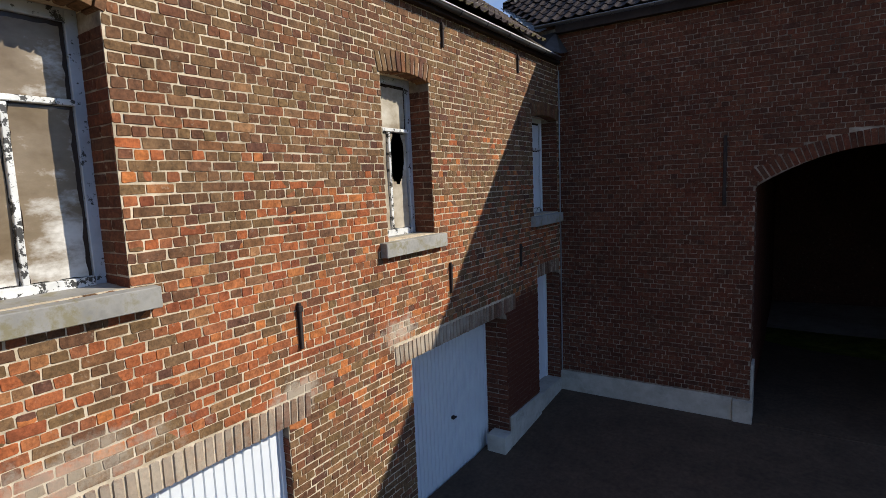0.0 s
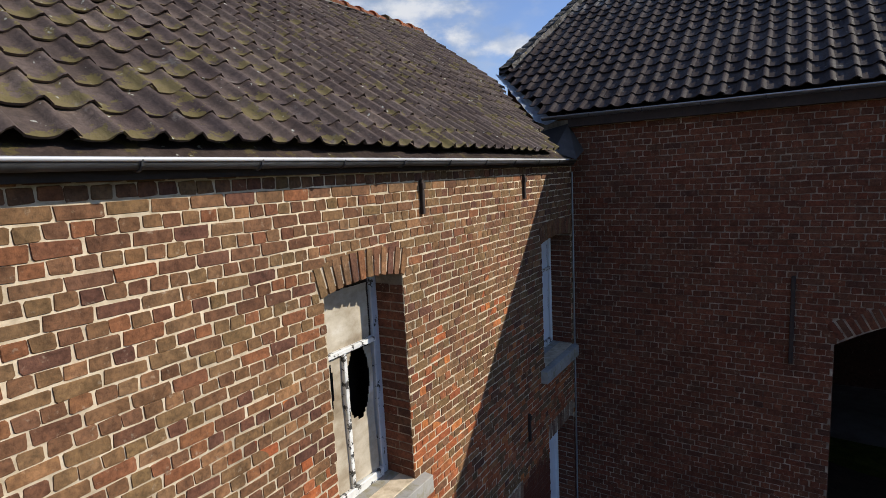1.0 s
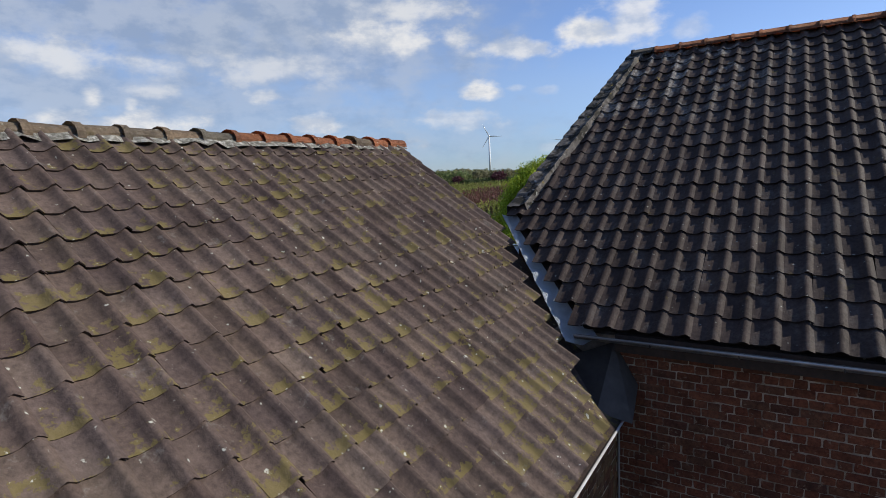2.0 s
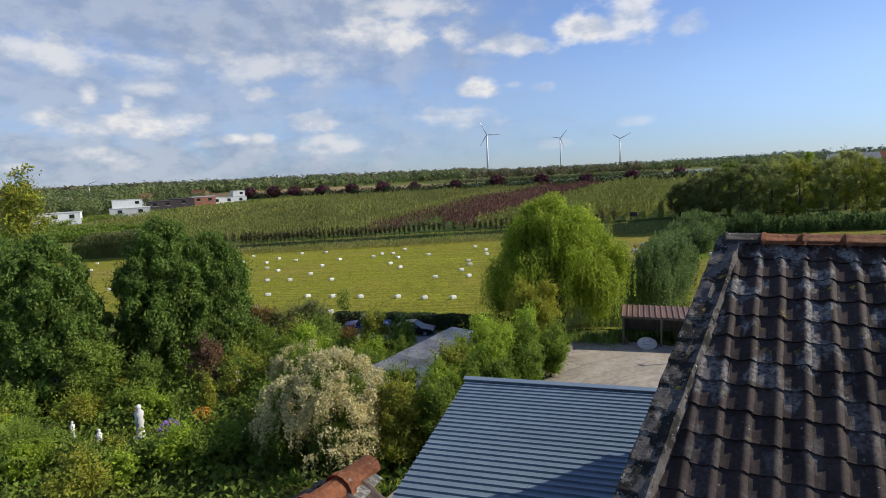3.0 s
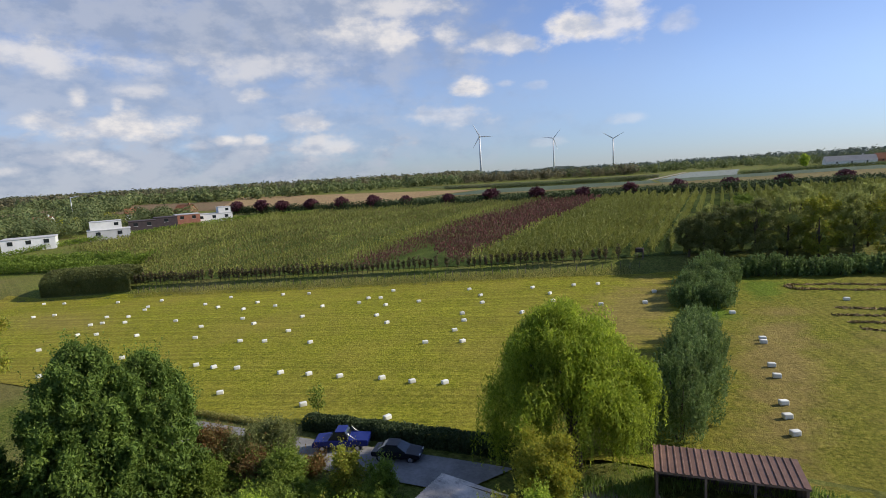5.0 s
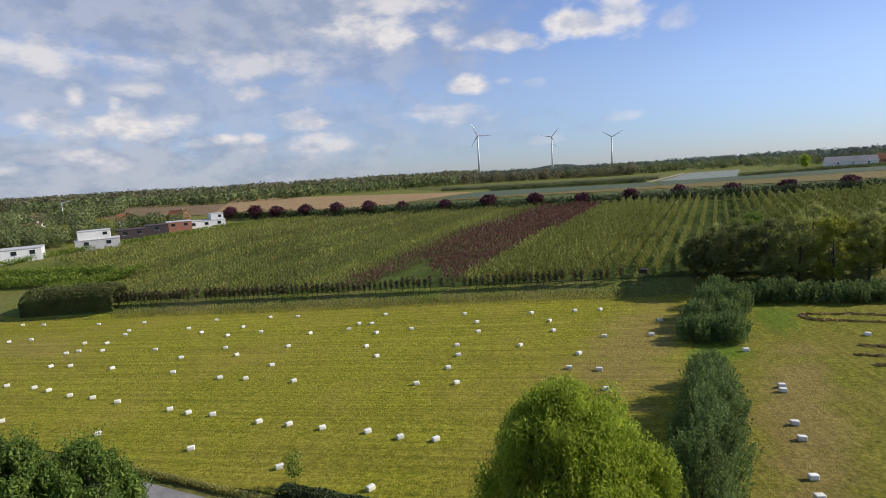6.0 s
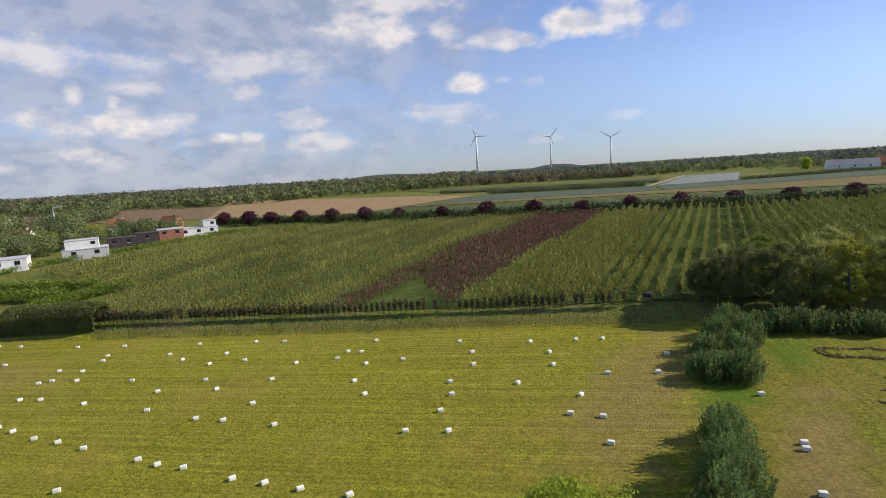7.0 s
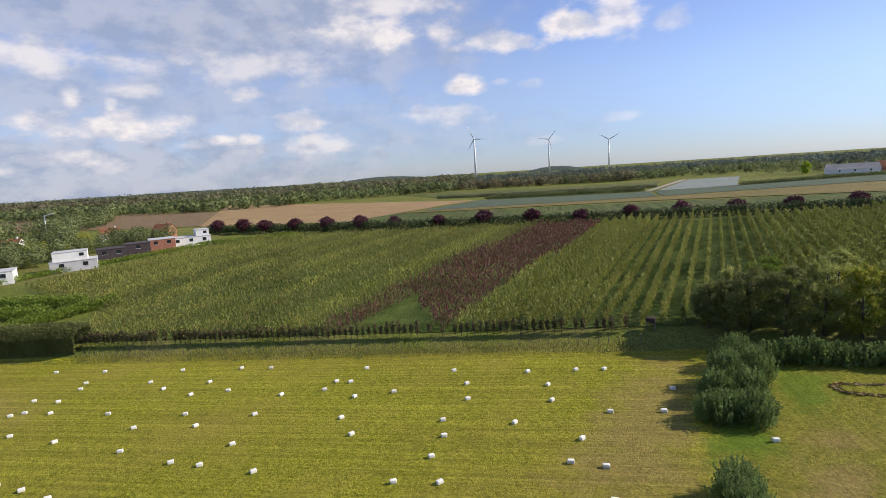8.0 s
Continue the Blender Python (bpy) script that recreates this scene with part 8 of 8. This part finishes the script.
for k in range(70):
    s = k / 69
    fx = -124 + 100 * s
    fy = (102.6 + 0.31 * fx) / 0.95
    if k == 0:
        bm = bmesh.new()
        tube(bm, [(0, 0, -0.2), (0, 0, 1.2)], [0.05, 0.045], 6)
        POST = part("fence_post", bm, M_TIMBER)
        tagged(POST, "thin weathered post of the nursery fence", "fence post", "nursery fence posts")
        POST.matrix_basis = pose(fx, fy, ground_z(fx, fy))
    else:
        copy_thing(POST, pose(fx, fy, ground_z(fx, fy), NR.uniform(-4, 4), NR.uniform(-4, 4)))

def weeds(name, label, line, wid, n, h, material):
    """Long grass and weeds as single blades along a line."""
    pts = [np.array(q, float) for q in line]
    t = NR.random(n) * (len(pts) - 1)
    k = np.minimum(t.astype(int), len(pts) - 2)
    f = (t - k)[:, None]
    arr = np.array(pts)
    xy = arr[k] * (1 - f) + arr[k + 1] * f + NR.normal(size=(n, 2)) * wid
    base = np.stack([xy[:, 0], xy[:, 1], np.array([ground_z(*q) for q in xy]) + 0.02], 1)
    tip = base + np.stack([NR.normal(size=n) * 0.12, NR.normal(size=n) * 0.12, h * NR.uniform(0.4, 1.3, n)], 1)
    a = NR.uniform(0, math.pi, n)
    s = np.stack([np.cos(a), np.sin(a), np.zeros(n)], 1) * 0.025
    mid = base * 0.45 + tip * 0.55
    return tagged(quads_mesh(name, np.stack([base, mid + s, tip, mid - s], 1), material), label, "weeds", kind="stuff")


weeds("long_grass", "long green weeds round the timber shed", ((-14.9, 32.0), (-10.6, 32.0), (-9.8, 33.6), (-5.9, 35.5), (-2, 35.8), (1.3, 35.0), (5.6, 35.6), (13, 36.5)), 0.45, 7000, 0.55, L_GRASS)
weeds("long_grass", "dry grass between the meadow and the nursery", ((-124, 66.5), (-90, 77.5), (-55, 89), (-25, 98.5)), 0.9, 9000, 0.6, L_DRYGRASS)

# road and hedge by the garden
patch("road_drive", ((-61, 25.4), (-20.5, 29.2), (-18.5, 33.3), (-61, 29.4)), 30, 4, 0.05, M_ROADGREY, "narrow grey tarmac drive", "road")
box_hedge("hedge", "dark clipped hedge along the meadow", (-37.5, 33.4), (-18.0, 35.0), 1.2, 0.6, 24000, 0.10, L_HEDGE)
long_hedge("grass_verge", "rough strip of long dry grass along the drive", (-62, 30.1), (-38.5, 32.6), 0.5, 0.45, 5000, 0.12, L_DRYGRASS)


def car(name, label, at, yaw, paint, pickup):
    L, W = (5.1, 1.8) if pickup else (4.3, 1.7)
    c = thing(name, label, "car", "parked cars", (at[0], at[1], ground_z(*at) + 0.06), yaw)
    bm = bmesh.new()
    if pickup:
        side = [(-2.5, 0.45), (-2.55, 1.0), (-0.75, 1.03), (-0.7, 1.05), (0.95, 1.05), (2.3, 0.95), (2.52, 0.75), (2.5, 0.42)]
        cab = [(-0.75, 1.03), (-0.66, 1.5), (-0.5, 1.7), (-0.1, 1.77), (0.35, 1.72), (0.62, 1.52), (1.05, 1.05)]
    else:
        side = [(-2.1, 0.4), (-2.12, 0.8), (-1.5, 0.88), (1.0, 0.86), (1.9, 0.74), (2.12, 0.6), (2.1, 0.36)]
        cab = [(-1.6, 0.88), (-1.25, 1.16), (-0.85, 1.33), (-0.35, 1.38), (0.15, 1.32), (0.5, 1.14), (0.95, 0.86)]
    a = [bm.verts.new((x, -W / 2, z)) for x, z in side]
    b = [bm.verts.new((x, W / 2, z)) for x, z in side]
    bm.faces.new(a)
    bm.faces.new(b[::-1])
    for k in range(len(side)):
        j = (k + 1) % len(side)
        bm.faces.new((a[j], a[k], b[k], b[j]))
    bmesh.ops.bevel(bm, geom=bm.edges[:], offset=0.06, segments=2, affect="EDGES")
    part("body", bm, paint, c)
    bm = bmesh.new()
    zt = max(z for _, z in cab)
    a = [bm.verts.new((x, -W / 2 + 0.06 + 0.2 * (z - cab[0][1]) / (zt - cab[0][1]), z)) for x, z in cab]
    b = [bm.verts.new((x, -v.co.y, z)) for (x, z), v in zip(cab, a)]
    bm.faces.new(a)
    bm.faces.new(b[::-1])
    for k in range(len(cab)):
        j = (k + 1) % len(cab)
        bm.faces.new((a[j], a[k], b[k], b[j]))
    bmesh.ops.bevel(bm, geom=bm.edges[:], offset=0.03, segments=2, affect="EDGES")
    part("cabin_glass", bm, M_GLASS, c)
    top = max(z for _, z in cab)
    boxed("cabin_roof", cab[2][0] - 0.05, cab[4][0] + 0.05, -W / 2 + 0.24, W / 2 - 0.24, top - 0.07, top + 0.02, paint, c, 0.03)
    for x in (-L * 0.31, L * 0.31):
        for y in (-W / 2 + 0.1, W / 2 - 0.1):
            bm = bmesh.new()
            tube(bm, [(x, y - 0.1, 0.32), (x, y + 0.1, 0.32)], [0.33, 0.33], 16)
            wheel = part("wheel", bm, M_TYRE, c)
            bm = bmesh.new()
            tube(bm, [(x, y - 0.11, 0.32), (x, y + 0.11, 0.32)], [0.19, 0.19], 12)
            part("rim", bm, M_CHROME, wheel)
    for y in (-W / 2 + 0.3, W / 2 - 0.3):
        boxed("headlight", L / 2 - 0.12, L / 2 - 0.02, y - 0.16, y + 0.16, 0.62, 0.74, M_CHROME, c, 0.02)
    if pickup:
        for y in (-W / 2 + 0.16, W / 2 - 0.16):
            bm = bmesh.new()
            tube(bm, [(-0.85, y, 1.05), (-0.8, y, 1.6), (-1.4, y, 1.08)], [0.035] * 3, 7)
            part("roll_bar", bm, M_CHROME, c, "chrome roll bar")
    return c


car("pickup_truck", "dark blue pickup truck parked beside the hedge", (-31.9, 31.5), 208, M_CARBLUE, True).scale = (0.84, 0.84, 0.84)
car("parked_car", "black low car parked beside the hedge", (-26.7, 31.6), 18, M_CARBLACK, False).scale = (0.84, 0.84, 0.84)


def statue(at, h, lean=0.0):
    bm = bmesh.new()
    prof = [(0, 0.16), (0.05, 0.17), (0.07, 0.11), (0.35, 0.10), (0.5, 0.13), (0.62, 0.10), (0.78, 0.13), (0.86, 0.05), (0.9, 0.07), (0.96, 0.075), (1.0, 0.02)]
    tube(bm, [(lean * t * h + 0.03 * math.sin(5 * t), 0.02 * math.cos(7 * t), t * h) for t, _ in prof], [r * h for _, r in prof], 12)
    ob = part("garden_statue", bm, M_STATUE, smooth=True)
    ob.matrix_basis = pose(at[0], at[1], ground_z(*at))
    return tagged(ob, "white stone garden statue among the shrubs", "statue", "garden statues")


statue((-29.6, 7.8), 1.2)
statue((-29.0, 9.5), 1.9, 0.08)
statue((-29.3, 15.9), 1.5)
statue((-33.0, 8.0), 1.1)
statue((-25.3, 25.4), 1.1)


def garden_bench():
    """A collapsed pale green slatted seat, its slats leaning against each other."""
    at = (-40.6, 11.2)
    b = thing("garden_bench", "broken pale green slatted garden bench in the shrubs", "bench", "", (at[0], at[1], ground_z(*at) + 1.05), 52)
    for k in range(2):
        bm = bmesh.new()
        box(bm, -0.035, 0.035, -0.6, 0.6, -0.03, 0.03, 0.008, pose(-0.8 + 1.6 * k, 0, 0.5, 34, 0, 0))
        part("side_rail", bm, M_SEAT, b)
        boxed("leg", -0.84 + 1.6 * k, -0.77 + 1.6 * k, -0.3, -0.23, -1.2, 0.4, M_SEAT, b, 0.006)
        boxed("leg", -0.84 + 1.6 * k, -0.77 + 1.6 * k, 0.3, 0.37, -1.2, 0.7, M_SEAT, b, 0.006)
    for k in range(5):
        y = -0.52 + 0.26 * k
        bm = bmesh.new()
        box(bm, -1.15, 1.15, -0.055, 0.055, -0.014, 0.014, 0.005, pose(0.05 * (k % 2), y * 0.83, 0.53 + y * 0.56, 34, 3 * (k % 3) - 3, 2 * (k % 2)))
        part("slat", bm, M_SEAT, b)
    bm = bmesh.new()
    box(bm, -0.9, 0.9, -0.05, 0.05, -0.014, 0.014, 0.005, pose(-0.4, 0.1, 0.75, 20, 38, 10))
    part("slat", bm, M_SEAT, b, "loose slat fallen across the seat")
    return b


M_SEAT = surf("pale_green_paint", [(0.40, 0.50, 0.36), (0.52, 0.60, 0.47)], 6.0, 0.6, 0.2, 0.003)
garden_bench()


def hunting_stand():
    s = thing("raised_hide", "small dark raised timber hide at the nursery edge", "hide", "", (-24.5, 103.2, ground_z(-24.5, 103.2)))
    for x in (-0.6, 0.5):
        for y in (-0.5, 0.5):
            boxed("leg", x, x + 0.1, y, y + 0.1, -0.2, 1.3, M_TIMBER, s)
    boxed("cabin", -0.65, 0.65, -0.55, 0.65, 1.2, 1.9, M_IRON, s, 0.02)


hunting_stand()


# ---- village and far things ----
def modern_house(at, size, h, yaw, material, upper=None, label="white flat-roofed modern house beyond the nursery"):
    x, y = at
    hs = thing("modern_house", label, "house", "village houses", (x, y, ground_z(x, y)), yaw)
    hs.scale = (1.1, 1.1, 1.1)
    w, d = size
    boxed("wall", -w / 2, w / 2, -d / 2, d / 2, -2, h, material, hs)
    boxed("flat_roof", -w / 2 - 0.15, w / 2 + 0.15, -d / 2 - 0.15, d / 2 + 0.15, h, h + 0.22, material if material is M_DARKBRICK else M_PALEGREY, hs)
    n = max(1, int(w / 4.5))
    for k in range(n):
        wx = -w / 2 + (k + 0.5) * w / n
        win = boxed("window", wx - 0.7, wx + 0.7, -d / 2 - 0.06, -d / 2 + 0.05, h - 1.7, h - 0.5, M_GLASS, hs)
        boxed("sill", wx - 0.8, wx + 0.8, -d / 2 - 0.12, -d / 2, h - 1.8, h - 1.7, M_PALEGREY, win)
    if upper:
        u0, u1, uh, um = upper
        boxed("upper_storey", u0, u1, -d / 2 + 0.4, d / 2 - 0.4, h + 0.22, h + uh, um, hs)
        boxed("upper_roof", u0 - 0.12, u1 + 0.12, -d / 2 + 0.28, d / 2 - 0.28, h + uh, h + uh + 0.15, M_PALEGREY, hs)
        boxed("upper_window", u1 - 2.2, u1 - 0.9, -d / 2 + 0.34, -d / 2 + 0.45, h + uh - 1.5, h + uh - 0.5, M_GLASS, hs)
    return hs


VY = 62
modern_house((-229, 89), (14, 9), 3.8, VY, M_RENDER, None)
modern_house((-225, 114), (13, 8), 3.2, VY, M_PALEGREY, (-5.5, 4, 3.0, M_RENDER))
modern_house((-230, 130), (9, 8), 4.4, VY, M_DARKBRICK, None, "dark flat-roofed modern house beyond the nursery")
modern_house((-231, 141), (8, 8), 4.6, VY, M_DARKBRICK, None, "grey flat-roofed modern house beyond the nursery")
modern_house((-232, 152), (9, 8), 4.6, VY, M_REDHOUSE, None, "dark flat-roofed modern house beyond the nursery")
modern_house((-233, 166), (15, 8), 3.4, VY, M_RENDER, (2, 7, 2.6, M_RENDER))


def gable_house(at, size, h, rise, yaw, wall_m, roof_m, label):
    x, y = at
    hs = thing("village_house", label, "house", "village houses", (x, y, ground_z(x, y)), yaw)
    w, d = size
    bm = bmesh.new()
    a = [bm.verts.new((-w / 2, yy, zz)) for yy, zz in ((-d / 2, -2), (d / 2, -2), (d / 2, h), (0, h + rise), (-d / 2, h))]
    b = [bm.verts.new((w / 2, v.co.y, v.co.z)) for v in a]
    bm.faces.new(a[::-1])
    bm.faces.new(b)
    for k in range(5):
        j = (k + 1) % 5
        bm.faces.new((a[k], a[j], b[j], b[k]))
    part("wall", bm, wall_m, hs)
    for s in (-1, 1):
        bm = bmesh.new()
        vs = [bm.verts.new(p) for p in ((-w / 2 - 0.3, 0, h + rise + 0.12), (w / 2 + 0.3, 0, h + rise + 0.12), (w / 2 + 0.3, s * (d / 2 + 0.4), h - 0.2), (-w / 2 - 0.3, s * (d / 2 + 0.4), h - 0.2))]
        bm.faces.new(vs)
        bmesh.ops.solidify(bm, geom=bm.faces[:], thickness=0.12)
        part("roof", bm, roof_m, hs)
    for k in range(3):
        boxed("window", -w / 2 + (k + 0.7) * w / 3.4, -w / 2 + (k + 0.7) * w / 3.4 + 1.1, -d / 2 - 0.05, -d / 2 + 0.05, h - 1.9, h - 0.6, M_GLASS, hs)
    boxed("chimney", w / 4, w / 4 + 0.7, -0.35, 0.35, h + rise * 0.5, h + rise + 0.9, wall_m, hs)
    return hs


gable_house((-283, 185), (9, 8), 4.0, 3.2, 20, M_REDHOUSE, M_ROOFRED, "red brick village house with an orange tiled roof")
gable_house((-313, 173), (9, 8), 3.6, 3.0, 60, M_RENDER, M_ROOFRED, "pale village house with an orange tiled roof")
gable_house((-328, 134), (9, 8), 3.2, 3.0, 40, M_RENDER, M_ROOFRED, "pale village house with an orange tiled roof")
gable_house((-334, 104), (10, 8), 3.2, 3.0, 70, M_REDHOUSE, M_ROOFRED, "red brick village house with an orange tiled roof")
gable_house((49, 551), (34, 12), 3.5, 4.0, 8, M_RENDER, M_PALEGREY, "long pale farm building with a grey roof")
gable_house((76, 575), (16, 11), 3.5, 4.5, 12, M_REDHOUSE, M_ROOFRED, "red brick farmhouse with an orange roof")


def lamp_mast():
    m = thing("light_mast", "tall white mast with a sloping arm behind the houses", "mast", "", (-372, 168, ground_z(-372, 168)))
    bm = bmesh.new()
    tube(bm, [(0, 0, 0), (0, 0, 14.5)], [0.35, 0.28], 8)
    part("shaft", bm, M_TURBINE, m)
    bm = bmesh.new()
    tube(bm, [(-0.3, 0, 14.3), (4.6, 3.0, 15.4)], [0.35, 0.2], 6)
    part("arm", bm, M_TURBINE, m)


lamp_mast()


def turbine(at, hub, blade, yaw, spin):
    x, y = at
    z0 = ground_z(x, y)
    t = thing("wind_turbine", "white three-bladed wind turbine on the horizon", "wind turbine", "wind turbines", (x, y, z0), yaw)
    bm = bmesh.new()
    h = hub - z0
    tube(bm, [(0, 0, -1), (0, 0, h)], [2.6, 1.5], 12)
    part("tower", bm, M_TURBINE, t, smooth=True)
    bm = bmesh.new()
    box(bm, -1.8, 1.8, -2.5, 7, h - 1.6, h + 2.0, 0.6)
    part("nacelle", bm, M_TURBINE, t)
    bm = bmesh.new()
    tube(bm, [(0, -4.6, h), (0, -3.6, h), (0, -2.4, h)], [0.5, 1.5, 1.7], 10)
    part("hub", bm, M_TURBINE, t, smooth=True)
    for k in range(3):
        a = radians(spin + 120 * k)
        d = Vector((math.sin(a), 0, math.cos(a)))
        s = Vector((math.cos(a), 0, -math.sin(a)))
        bm = bmesh.new()
        o = Vector((0, -3.6, h))
        vs = []
        for f, w in ((0.02, 0.8), (0.15, 1.5), (0.5, 1.0), (1.0, 0.35)):
            vs.append([bm.verts.new(o + d * blade * f + s * w * q + Vector((0, p, 0))) for q, p in ((-0.8, 0), (0, 0.35), (1.0, 0), (0, -0.35))])
        for g0, g1 in zip(vs, vs[1:]):
            for i in range(4):
                bm.faces.new((g0[i], g0[(i + 1) % 4], g1[(i + 1) % 4], g1[i]))
        bm.faces.new(vs[-1])
        part("blade", bm, M_TURBINE, t)
    return t


turbine((-515, 1000), 88, 27, 30, -28)
turbine((-537, 1500), 98, 32, 24, 40)
turbine((-370, 1500), 84, 32, 14, 62)
